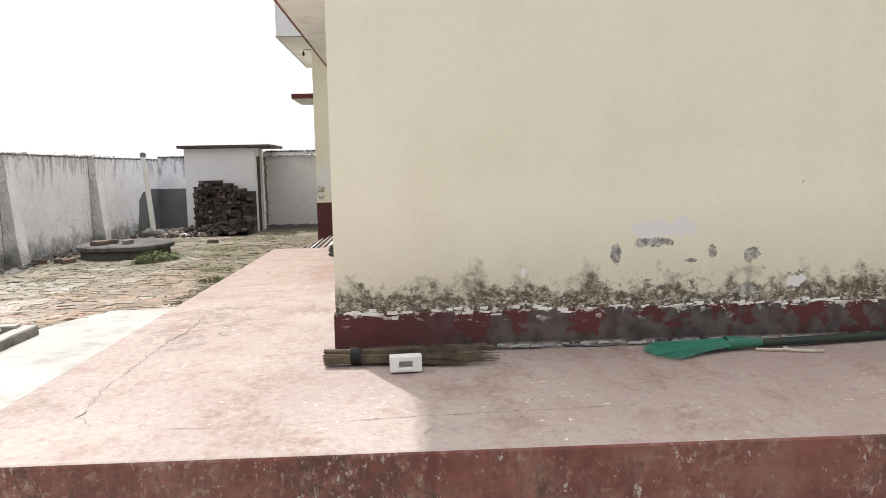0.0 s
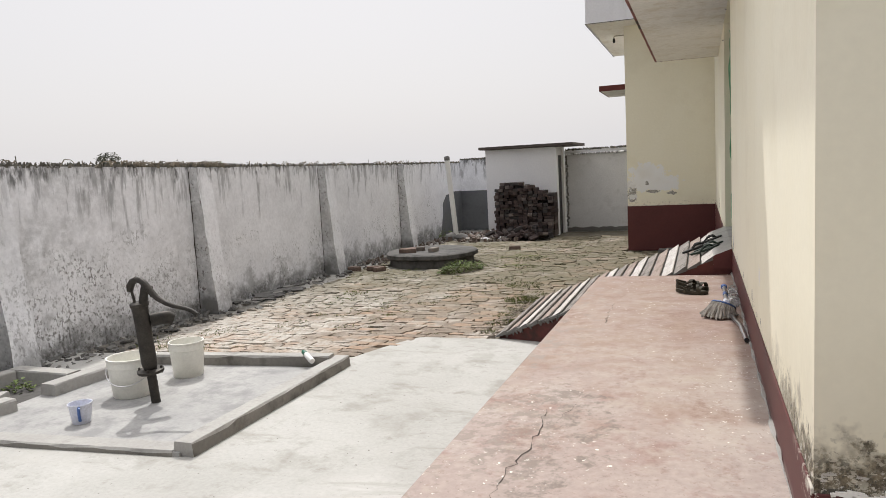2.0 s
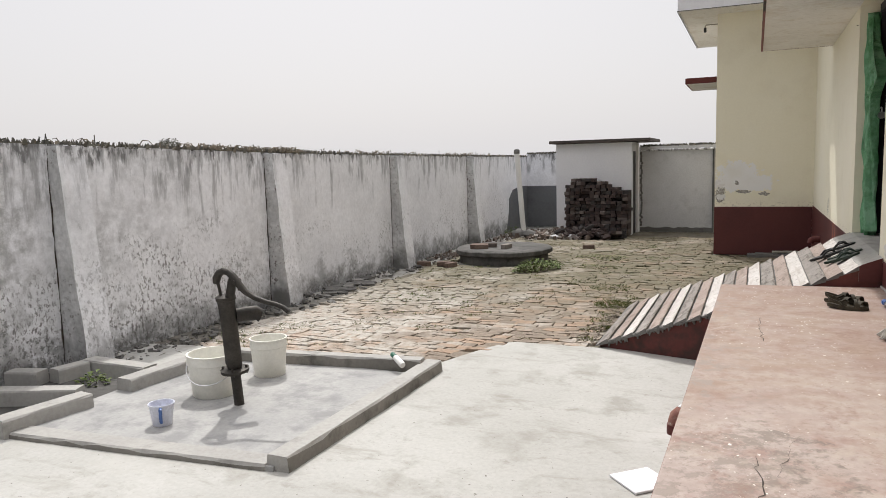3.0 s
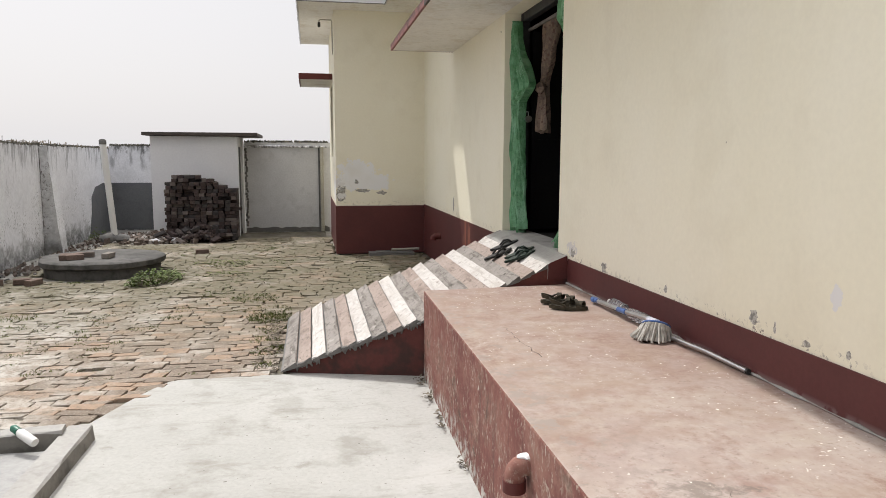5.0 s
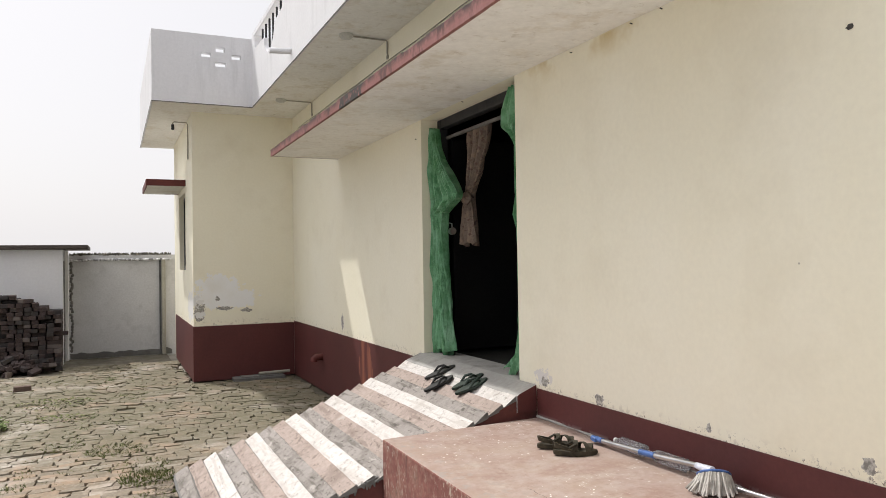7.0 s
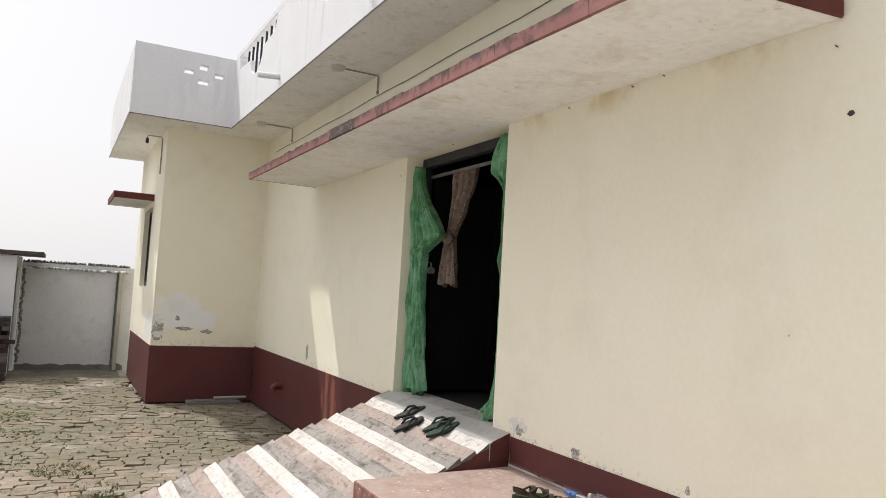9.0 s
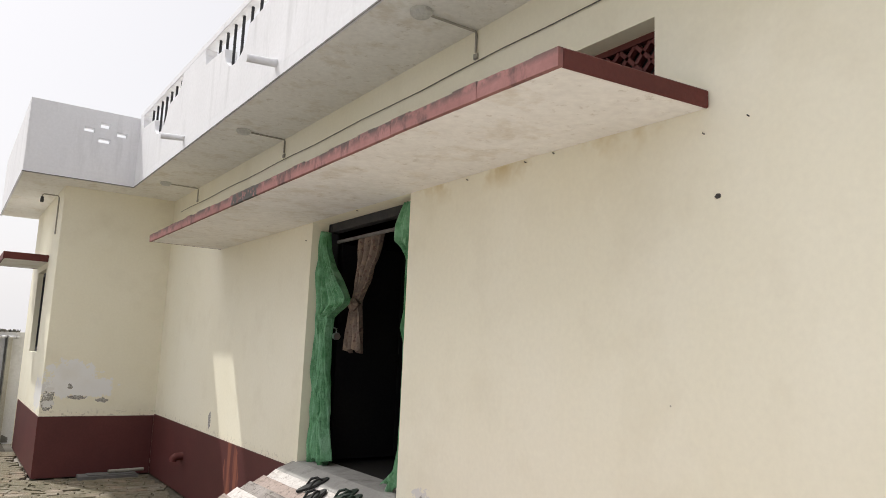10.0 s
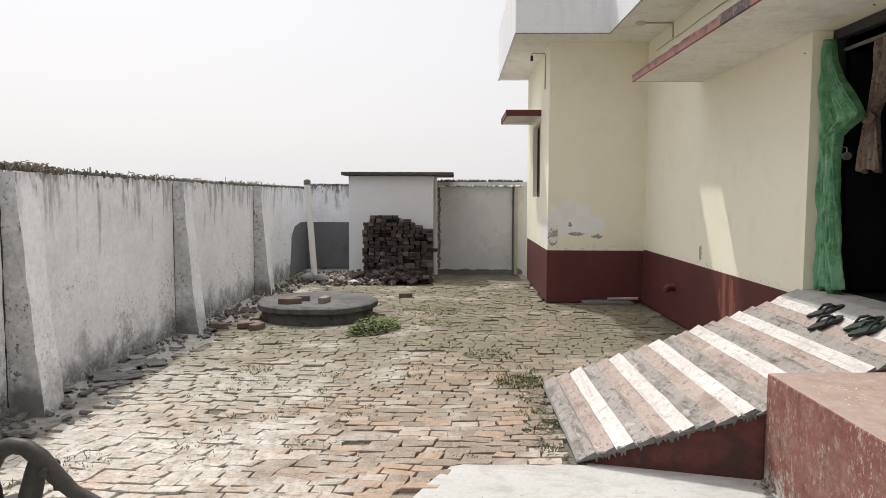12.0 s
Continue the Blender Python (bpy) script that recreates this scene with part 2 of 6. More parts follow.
def platform_top():
    s = Surf("worn_red_cement_floor", (0.385, 0.31, 0.28), (0.435, 0.37, 0.335), 1.1, 30, 0.75, bump=0.12, grain=0.2)
    s.layer(s.span(s.noise(3.2, 5, 0.7), 0.54, 0.66, 0.0, 0.65), (0.27, 0.165, 0.145))
    s.layer(s.span(s.noise(0.9, 4, 0.6), 0.52, 0.64, 0.0, 0.55), (0.47, 0.415, 0.37))
    s.layer(s.span(s.noise(7, 5, 0.7), 0.64, 0.72, 0.0, 0.6), (0.24, 0.19, 0.16))
    s.layer(s.span(s.noise(16, 5, 0.75), 0.57, 0.66, 0.0, 0.45), (0.24, 0.16, 0.135))
    s.layer(s.span(s.noise(45, 4, 0.7), 0.60, 0.66, 0.0, 0.5), (0.20, 0.15, 0.13))
    swept = s.both(s.span(s.calc("ADD", s.y, s.span(s.noise(1.5, 4, 0.65), 0.3, 0.7, -0.9, 0.9)), 0.9, 2.4), s.span(s.noise(6, 5, 0.75), 0.32, 0.62, 0.35, 1.0))
    s.layer(s.calc("MULTIPLY", swept, 0.75), s.mix(s.span(s.noise(3.1, 4, 0.6), 0.42, 0.58), (0.255, 0.16, 0.125), (0.30, 0.215, 0.165)))
    ruddy = s.both(s.span(s.calc("ADD", s.x, s.span(s.noise(2.0, 4, 0.6), 0.3, 0.7, -0.6, 0.6)), 0.2, 1.3), s.span(s.noise(9, 5, 0.7), 0.36, 0.58))
    s.layer(s.calc("MULTIPLY", ruddy, 0.45), (0.40, 0.285, 0.265))
    grime = s.both(s.patch((-0.90, 0.75, 0.71), (0.30, 0.55, 0.3), 0.8, 5), s.span(s.noise(11, 5, 0.75), 0.47, 0.60))
    s.layer(s.calc("MULTIPLY", grime, 0.75), (0.17, 0.145, 0.125))
    rim = s.both(s.span(s.x, -1.1, -0.75, 1.0, 0.0), s.span(s.noise(11, 5, 0.7), 0.54, 0.6))
    s.layer(rim, (0.30, 0.25, 0.22))
    scuff = s.both(s.span(s.noise(2.6, 5, 0.75, (1, 0.45, 1)), 0.52, 0.62), s.span(s.noise(24, 5, 0.78), 0.40, 0.60))
    s.layer(s.calc("MULTIPLY", scuff, 0.65), (0.24, 0.15, 0.12))
    bare = s.both(s.span(s.noise(3.4, 5, 0.72), 0.56, 0.64), s.span(s.noise(30, 4, 0.75), 0.38, 0.58))
    s.layer(s.calc("MULTIPLY", bare, 0.55), (0.40, 0.34, 0.285))
    chip = s.both(s.span(s.noise(42, 3, 0.6), 0.665, 0.685), s.span(s.noise(1.9, 3), 0.46, 0.56))
    s.layer(chip, (0.78, 0.74, 0.68))
    return s.done(dist=0.004)


def platform_side():
    s = Surf("peeling_red_plinth", (0.25, 0.105, 0.085), (0.185, 0.068, 0.057), 2.4, 28, 0.85, bump=0.3, grain=0.3)
    s.layer(s.span(s.noise(4, 5, 0.72), 0.46, 0.64, 0.0, 0.8), (0.31, 0.165, 0.13))
    s.layer(s.span(s.noise(13, 5, 0.75, (1, 1, 0.8)), 0.56, 0.66, 0.0, 0.8), (0.36, 0.26, 0.21))
    mould = s.both(s.span(s.noise(2.0, 4, 0.65), 0.47, 0.59), s.span(s.noise(20, 5, 0.78, (1, 1, 0.7)), 0.44, 0.58))
    s.layer(s.calc("MULTIPLY", mould, 0.85), (0.085, 0.06, 0.045))
    drip = s.both(s.span(s.noise(9, 5, 0.65, (1, 1, 0.12)), 0.56, 0.66), s.span(s.noise(1.3, 3), 0.46, 0.58))
    s.layer(s.calc("MULTIPLY", drip, 0.6), (0.10, 0.055, 0.045))
    s.layer(s.span(s.noise(17, 4, 0.65, (1, 1, 0.7)), 0.65, 0.69), (0.48, 0.43, 0.37))
    s.layer(s.both(s.span(s.noise(38, 4, 0.75, (1, 1, 0.6)), 0.56, 0.62), s.span(s.noise(2.6, 4, 0.6), 0.42, 0.58)), (0.40, 0.32, 0.26))
    s.layer(s.both(s.span(s.calc("ADD", s.z, s.span(s.noise(5, 4, 0.65), 0.3, 0.7, -0.1, 0.1)), 0.02, 0.16, 1.0, 0.0), s.span(s.noise(16, 4, 0.7), 0.48, 0.56)), (0.50, 0.48, 0.44))
    return s.done(dist=0.006)


def whitewash(name="stained_whitewash", stain=1.0):
    s = Surf(name, (0.89, 0.895, 0.92), (0.84, 0.845, 0.87), 0.9, 22, 0.95, bump=0.3, grain=0.14)
    s.layer(s.span(s.noise(1.7, 5, 0.65), 0.50, 0.72, 0.0, 0.34), (0.56, 0.565, 0.58))
    # long grey runs from the top
    run = s.noise(9, 5, 0.68, (1, 1, 0.16))
    reach = s.calc("ADD", s.span(s.z, 0.9, 1.95), s.span(s.noise(0.9, 3, 0.5), 0.35, 0.65, -0.25, 0.2))
    s.layer(s.span(s.both(s.span(run, 0.42, 0.70), reach), 0.20, 0.52, 0.0, 0.62 * stain), (0.24, 0.24, 0.245))
    s.layer(s.both(s.span(s.calc("ADD", s.z, s.span(s.noise(6, 4, 0.65, (1, 1, 0.35)), 0.3, 0.7, -0.16, 0.16)), 1.84, 1.95), s.span(s.noise(13, 4, 0.65, (1, 1, 0.4)), 0.44, 0.56, 0.0, 0.85)), (0.10, 0.10, 0.10))
    # damp from the foot, ragged and mouldy
    foot = s.calc("ADD", s.span(s.z, 0.0, 0.70, 0.60, 0.0), s.span(s.noise(3.0, 5, 0.68), 0.3, 0.7, -0.34, 0.34))
    s.layer(s.span(foot, 0.28, 0.55, 0.0, 0.62 * stain), (0.24, 0.24, 0.235))
    damp = s.both(s.span(s.y, 2.0, 7.0, 1.0, 0.12), s.span(s.noise(1.1, 5, 0.65), 0.42, 0.64), s.span(s.noise(7, 4, 0.7), 0.35, 0.6))
    s.layer(s.calc("MULTIPLY", damp, 0.80 * stain), (0.25, 0.25, 0.245))
    # small flakes off in clusters
    flake = s.both(s.span(s.noise(30, 5, 0.75, (1, 1, 0.8)), 0.565, 0.60), s.span(s.noise(1.6, 4, 0.6), 0.46, 0.58), s.span(s.calc("ADD", s.z, s.span(s.noise(1.3, 4, 0.6), 0.32, 0.68, -0.6, 0.5)), 0.45, 1.05, 1.0, 0.0))
    s.layer(s.calc("MULTIPLY", flake, 0.85 * stain), (0.17, 0.165, 0.16))
    peel = s.both(s.span(s.noise(24, 5, 0.78, (1, 1, 0.75)), 0.53, 0.575), s.span(s.y, 4.2, 7.0, 1.0, 0.12), s.span(s.calc("ADD", s.z, s.span(s.noise(1.5, 4, 0.6), 0.32, 0.68, -0.7, 0.6)), 0.5, 1.1, 1.0, 0.0))
    s.layer(s.calc("MULTIPLY", peel, 0.85 * stain), (0.16, 0.155, 0.15))
    green = s.both(s.span(s.calc("ADD", s.z, s.span(s.noise(2.2, 4, 0.6), 0.3, 0.7, -0.2, 0.2)), 0.02, 0.30, 1.0, 0.0), s.span(s.noise(13, 5, 0.75), 0.38, 0.54))
    s.layer(s.calc("MULTIPLY", green, 0.75 * stain), (0.10, 0.098, 0.09))
    return s.done(s.noise(26, 5, 0.7), 0.012)


def plain(name, c1, c2, **k):
    return Surf(name, c1, c2, **k).done()


M_WALL = wall_paint()
M_DADO = dado_paint()
M_FLOOR = platform_top()
M_PLINTH = platform_side()
M_WHITEWASH = whitewash()
M_CLEANWASH = whitewash("fresher_whitewash", 0.55)


# Grey tone puts side shade into the colour; spots and foot are mould.
def side_shade_wash():
    s = Surf("shade_and_mould_whitewash", (0.68, 0.68, 0.68), (0.52, 0.52, 0.515), 2.5, 22, 0.95, bump=0.3, grain=0.3)
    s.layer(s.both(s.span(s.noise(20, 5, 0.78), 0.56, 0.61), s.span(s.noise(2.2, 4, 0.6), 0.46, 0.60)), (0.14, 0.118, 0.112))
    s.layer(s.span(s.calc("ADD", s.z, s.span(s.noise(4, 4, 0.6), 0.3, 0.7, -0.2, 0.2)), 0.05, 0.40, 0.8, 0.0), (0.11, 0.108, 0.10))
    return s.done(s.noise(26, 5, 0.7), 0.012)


M_GREYWASH = side_shade_wash()


def concrete_apron():
    s = Surf("pale_concrete", (0.41, 0.405, 0.38), (0.465, 0.46, 0.435), 0.8, 35, 0.9, bump=0.12, grain=0.12)
    s.layer(s.span(s.noise(2.4, 5, 0.65), 0.52, 0.66, 0.0, 0.7), (0.29, 0.28, 0.25))
    s.layer(s.span(s.noise(6, 5, 0.7), 0.58, 0.70, 0.0, 0.6), (0.27, 0.255, 0.225))
    s.layer(s.span(s.noise(1.2, 4), 0.55, 0.68, 0.0, 0.6), (0.57, 0.565, 0.54))
    s.layer(s.span(s.noise(30, 2), 0.72, 0.74), (0.16, 0.15, 0.13))
    swept = s.noise(4.0, 6, 0.7, (0.35, 1.0, 1.0), 0.6)
    s.layer(s.span(swept, 0.54, 0.66, 0.0, 0.45), (0.25, 0.235, 0.20))
    s.layer(s.span(s.noise(38, 5, 0.75), 0.58, 0.68, 0.0, 0.45), (0.27, 0.255, 0.225))
    return s.done(dist=0.004)


def cement(name, a, b, dark, spots=0.55):
    s = Surf(name, a, b, 1.4, 30, 0.85, bump=0.2, grain=0.15)
    s.layer(s.span(s.noise(4.0, 5, 0.65), spots, spots + 0.16, 0.0, 0.7), dark)
    return s.done(dist=0.005)


M_APRON = concrete_apron()
M_CEMENT = cement("grey_cement", (0.36, 0.35, 0.33), (0.42, 0.41, 0.385), (0.20, 0.195, 0.18))
M_BASIN = cement("wet_worn_cement", (0.34, 0.338, 0.33), (0.42, 0.415, 0.40), (0.22, 0.22, 0.22), 0.48)
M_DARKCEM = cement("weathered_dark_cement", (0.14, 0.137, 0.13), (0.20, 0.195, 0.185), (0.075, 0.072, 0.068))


def slab_top():
    s = Surf("weathered_slab_top", (0.14, 0.133, 0.122), (0.21, 0.20, 0.185), 2.2, 40, 0.95, bump=0.5, grain=0.35)
    s.layer(s.span(s.noise(5, 5, 0.72), 0.50, 0.64, 0.0, 0.8), (0.075, 0.071, 0.065))
    s.layer(s.span(s.noise(9, 5, 0.75), 0.60, 0.68, 0.0, 0.7), (0.33, 0.315, 0.29))
    return s.done(s.noise(18, 5, 0.7), 0.012)


M_WELLTOP = slab_top()
M_WELLRIM = cement("blackened_wet_cement", (0.075, 0.072, 0.067), (0.12, 0.115, 0.108), (0.035, 0.034, 0.032), 0.48)
M_SLATE = cement("dark_grey_plaster", (0.13, 0.135, 0.14), (0.16, 0.165, 0.17), (0.09, 0.09, 0.09), 0.6)


def joint_dirt():
    s = Surf("dark_joint_dirt", (0.12, 0.105, 0.08), (0.18, 0.16, 0.125), 2.2, 30, 0.95, bump=0.4, grain=0.4)
    s.layer(s.span(s.noise(5, 5, 0.7), 0.50, 0.64, 0.0, 0.8), (0.085, 0.082, 0.045))
    dusty = s.span(s.calc("ADD", s.noise(0.7, 4, 0.65), s.span(s.x, -6.2, -3.2, 0.14, -0.18)), 0.46, 0.60, 0.0, 0.85)
    s.layer(dusty, (0.40, 0.385, 0.345))
    near = s.calc("ADD", s.span(s.y, 3.8, 4.7, 0.75, 0.0), s.span(s.noise(2.5, 4, 0.6), 0.3, 0.7, -0.3, 0.3))
    s.layer(s.both(s.span(near, 0.25, 0.45), s.span(s.x, -3.4, -2.9, 1.0, 0.0)), (0.42, 0.405, 0.365))
    silt = s.calc("ADD", s.span(s.x, -6.25, -5.9, 0.6, -0.3), s.span(s.noise(4, 5, 0.7), 0.3, 0.7, -0.25, 0.25))
    s.layer(s.span(silt, 0.1, 0.35, 0.0, 0.9), s.mix(s.span(s.noise(12, 5, 0.7), 0.4, 0.6), (0.27, 0.26, 0.235), (0.41, 0.40, 0.37)))
    muck = s.both(s.span(silt, 0.1, 0.3), s.span(s.calc("ADD", s.y, s.span(s.noise(2, 4, 0.6), 0.3, 0.7, -0.8, 0.8)), 5.6, 6.8, 0.9, 0.0))
    s.layer(muck, s.mix(s.span(s.noise(14, 5, 0.7), 0.4, 0.6), (0.075, 0.068, 0.055), (0.19, 0.175, 0.15)))
    return s.done(dist=0.01)


M_BED = joint_dirt()
M_SOIL = cement("dusty_soil", (0.25, 0.23, 0.19), (0.30, 0.28, 0.24), (0.17, 0.15, 0.12))
M_WHITE = plain("white_lime_plaster", (0.80, 0.80, 0.81), (0.76, 0.76, 0.775), scale=0.8, fine=25, bump=0.1, grain=0.06)


def soffit():
    s = Surf("white_soffit_plaster", (0.90, 0.885, 0.84), (0.85, 0.83, 0.78), 1.1, 18, 0.9, bump=0.15, grain=0.10)
    s.layer(s.span(s.noise(2.6, 5, 0.7), 0.52, 0.66, 0.0, 0.45), (0.60, 0.53, 0.40))
    s.layer(s.span(s.noise(11, 5, 0.75), 0.58, 0.68, 0.0, 0.4), (0.45, 0.39, 0.30))
    return s.done()


M_SOFFIT = soffit()



def parapet_paint():
    s = Surf("chalky_parapet_paint", (0.76, 0.76, 0.78), (0.72, 0.72, 0.74), 0.7, 25, 0.9, bump=0.1, grain=0.06)
    run = s.both(s.span(s.noise(5, 4, 0.6, (1, 1, 0.15)), 0.55, 0.72), s.span(s.z, 4.2, 4.7, 0.1, 0.28))
    s.layer(run, (0.36, 0.36, 0.36))
    return s.done()


def canopy_edge():
    s = Surf("faded_red_edge", (0.31, 0.145, 0.135), (0.25, 0.11, 0.10), 1.5, 30, 0.8, bump=0.2, grain=0.15)
    s.layer(s.span(s.noise(6, 5, 0.7, (1, 1, 0.5)), 0.54, 0.64, 0.0, 0.85), (0.10, 0.055, 0.05))
    s.layer(s.both(s.span(s.z, 3.215, 3.265), s.span(s.noise(9, 4, 0.7), 0.40, 0.52)), (0.07, 0.05, 0.045))
    s.layer(s.both(s.patch((-0.88, 6.3, 3.25), (0.2, 0.35, 0.2), 0.7, 6), s.span(s.noise(20, 3), 0.42, 0.5)), (0.06, 0.055, 0.05))
    return s.done()


M_PARAPET = parapet_paint()
M_EDGE = canopy_edge()
M_OXIDE = plain("oxide_red_paint", (0.14, 0.035, 0.03), (0.11, 0.03, 0.026), rough=0.6, local=True, grain=0.15)


def brick(name, tones, moss=0.0, local=True, vary=0.22):
    s = Surf(name, tones[0], tones[1], 9, 60, 0.95, bump=0.4, local=local, vary=vary, grain=0.4)
    s.layer(s.span(s.rand, 0.62, 0.70, 0.0, 0.9), tones[2])
    s.layer(s.span(s.rand, 0.86, 0.90, 0.0, 0.7), tones[3])
    if moss:
        geo = s.nt.nodes.new("ShaderNodeNewGeometry")
        keep, s.pos = s.pos, geo.outputs["Position"]
        xyz = s.nt.nodes.new("ShaderNodeSeparateXYZ")
        put(s.nt, xyz.inputs[0], s.pos)
        s.layer(s.both(s.span(s.calc("ADD", s.noise(0.7, 4, 0.65), s.span(xyz.outputs[0], -6.2, -2.8, 0.20, -0.10)), 0.44, 0.58, 0.0, 0.9), s.span(s.noise(9, 4, 0.7), 0.28, 0.50)), s.mix(s.span(s.noise(8, 4), 0.4, 0.6), (0.43, 0.405, 0.36), (0.53, 0.505, 0.46)))
        ruddy = s.both(s.span(s.noise(0.8, 3, 0.5), 0.50, 0.62), s.span(s.noise(5, 3), 0.42, 0.58))
        s.layer(s.calc("MULTIPLY", ruddy, 0.45), (0.40, 0.25, 0.16))
        s.layer(s.both(s.span(xyz.outputs[1], 5.5, 9.0, 0.0, 0.95), s.span(s.noise(1.3, 4, 0.65), 0.26, 0.50), s.span(s.noise(7, 5, 0.7), 0.28, 0.50, 0.5, 1.0)), (0.125, 0.115, 0.072))
        s.layer(s.span(s.noise(6.5, 5, 0.7), 0.56, 0.70, 0.0, moss), (0.15, 0.135, 0.095))
        s.layer(s.span(s.noise(28, 4, 0.7), 0.56, 0.68, 0.0, 0.7), (0.15, 0.12, 0.09))
        s.layer(s.span(s.noise(60, 4, 0.75), 0.57, 0.64, 0.0, 0.7), (0.42, 0.39, 0.34))
        s.layer(s.span(s.noise(17, 5, 0.75), 0.50, 0.66, 0.0, 0.6), (0.20, 0.16, 0.12))
        s.pos = keep
    return s.done(dist=0.006)


M_PAVER = brick("dusty_paving_brick", ((0.33, 0.27, 0.215), (0.265, 0.215, 0.17), (0.345, 0.245, 0.175), (0.39, 0.36, 0.315)), 0.9, vary=0.20)
M_PILE = brick("weathered_stacked_brick", ((0.098, 0.070, 0.064), (0.078, 0.061, 0.058), (0.055, 0.051, 0.050), (0.185, 0.155, 0.14)), vary=0.36)
M_BRICK = brick("loose_old_brick", ((0.19, 0.135, 0.11), (0.165, 0.12, 0.10), (0.13, 0.11, 0.098), (0.26, 0.235, 0.205)))
M_RUBBLE = brick("broken_rubble", ((0.20, 0.155, 0.13), (0.15, 0.12, 0.10), (0.25, 0.225, 0.20), (0.42, 0.40, 0.375)))
M_SHARD = brick("weathered_bottle_shards", ((0.12, 0.115, 0.095), (0.17, 0.155, 0.125), (0.07, 0.068, 0.06), (0.26, 0.22, 0.16)))
# Kerb side cement: darker tone for shade on the faces, real rough spots.
M_KERBSIDE = cement("rough_cement_side_shade", (0.20, 0.19, 0.17), (0.26, 0.245, 0.22), (0.08, 0.075, 0.065), 0.50)
M_RAMPSIDE = cement("dark_red_mouldy_paint", (0.15, 0.05, 0.043), (0.11, 0.038, 0.034), (0.04, 0.032, 0.028), 0.44)
M_SLAB = brick("dark_stone_flags", ((0.17, 0.165, 0.155), (0.22, 0.215, 0.20), (0.12, 0.115, 0.11), (0.30, 0.29, 0.27)))


def strip_paint(name, a, b, grime, amount):
    s = Surf(name, a, b, 1.8, 34, 0.9, bump=0.3, grain=0.22)
    s.layer(s.span(s.noise(3.5, 5, 0.7), 0.50, 0.66, 0.0, 0.75 * amount), grime)
    along = s.noise(17, 5, 0.7, (1.0, 0.10, 1.0))
    s.layer(s.span(along, 0.55, 0.62, 0.0, 0.75 * amount), grime)
    s.layer(s.span(s.noise(24, 4, 0.75, (1, 0.5, 1)), 0.56, 0.64, 0.0, 0.8 * amount), (grime[0] * 0.6, grime[1] * 0.6, grime[2] * 0.58))
    s.layer(s.span(s.noise(9, 5, 0.7, (1, 0.4, 1)), 0.62, 0.66, 0.0, 0.5), (0.50, 0.46, 0.42))
    return s.done(dist=0.006)


M_STRIPE_W = strip_paint("white_painted_strip", (0.64, 0.61, 0.58), (0.57, 0.54, 0.51), (0.40, 0.36, 0.325), 0.75)
M_STRIPE_P = strip_paint("pink_brown_strip", (0.40, 0.325, 0.285), (0.35, 0.285, 0.25), (0.21, 0.165, 0.14), 0.9)
M_STRIPE_G = strip_paint("bare_grey_strip", (0.33, 0.30, 0.275), (0.27, 0.245, 0.225), (0.13, 0.115, 0.10), 1.0)


def metal(name, c1, c2, rough, m=1.0, **k):
    return Surf(name, c1, c2, rough=rough, metal=m, bump=0.08, local=True, scale=6, fine=80, **k).done(dist=0.002)


M_IRON = metal("old_cast_iron", (0.045, 0.042, 0.038), (0.075, 0.068, 0.06), 0.55, 0.6)
M_STEEL = metal("brushed_steel_tube", (0.62, 0.62, 0.63), (0.52, 0.52, 0.53), 0.28, 1.0, grain=0.08)
M_DARKMETAL = metal("dark_painted_steel", (0.035, 0.035, 0.04), (0.05, 0.05, 0.052), 0.5, 0.3)
M_PLASTIC_W = plain("white_plastic", (0.80, 0.80, 0.77), (0.76, 0.75, 0.72), rough=0.4, bump=0.03, local=True, grain=0.06, spec=0.5)
M_BUCKET = plain("ivory_plastic", (0.80, 0.79, 0.73), (0.75, 0.74, 0.67), rough=0.45, bump=0.04, local=True, scale=5, grain=0.1, spec=0.5)
M_BLUE = plain("blue_plastic", (0.06, 0.13, 0.36), (0.07, 0.155, 0.40), rough=0.4, bump=0.03, local=True, spec=0.5)
M_MUG = plain("pale_blue_plastic", (0.70, 0.72, 0.81), (0.66, 0.68, 0.78), rough=0.4, bump=0.03, local=True, spec=0.5)
M_GREENP = plain("green_plastic", (0.022, 0.135, 0.085), (0.03, 0.175, 0.11), rough=0.4, bump=0.05, local=True, spec=0.5)
M_BRISTLE = plain("green_nylon_bristle", (0.045, 0.25, 0.165), (0.07, 0.32, 0.22), rough=0.4, bump=0.03, local=True, spec=0.5)
# Door sheet set near black: the shade of the room is in its colour.
M_DOOR = plain("door_sheet_in_shade", (0.010, 0.010, 0.011), (0.014, 0.013, 0.013), rough=0.9, spec=0.1)
M_BLACK = plain("black_rubber", (0.022, 0.022, 0.022), (0.032, 0.032, 0.03), rough=0.6, local=True, grain=0.2)
M_OLIVE = plain("olive_brown_synthetic", (0.040, 0.034, 0.022), (0.062, 0.052, 0.034), rough=0.7, local=True, scale=20, grain=0.3)
M_DKGREEN = plain("dark_green_strap", (0.022, 0.036, 0.028), (0.032, 0.046, 0.036), rough=0.5, local=True, grain=0.2)
M_STRAW = plain("dry_twigs", (0.11, 0.085, 0.06), (0.185, 0.145, 0.10), rough=0.9, local=True, scale=14, grain=0.35)
M_MOP = plain("grey_cotton_yarn", (0.52, 0.50, 0.46), (0.38, 0.36, 0.33), rough=0.95, local=True, scale=14, grain=0.3)
M_CORD = plain("pale_cord", (0.66, 0.62, 0.50), (0.58, 0.53, 0.42), rough=0.9, local=True)
M_LEAF = plain("weed_leaves", (0.11, 0.16, 0.045), (0.19, 0.235, 0.08), rough=0.7, scale=6, grain=0.4)
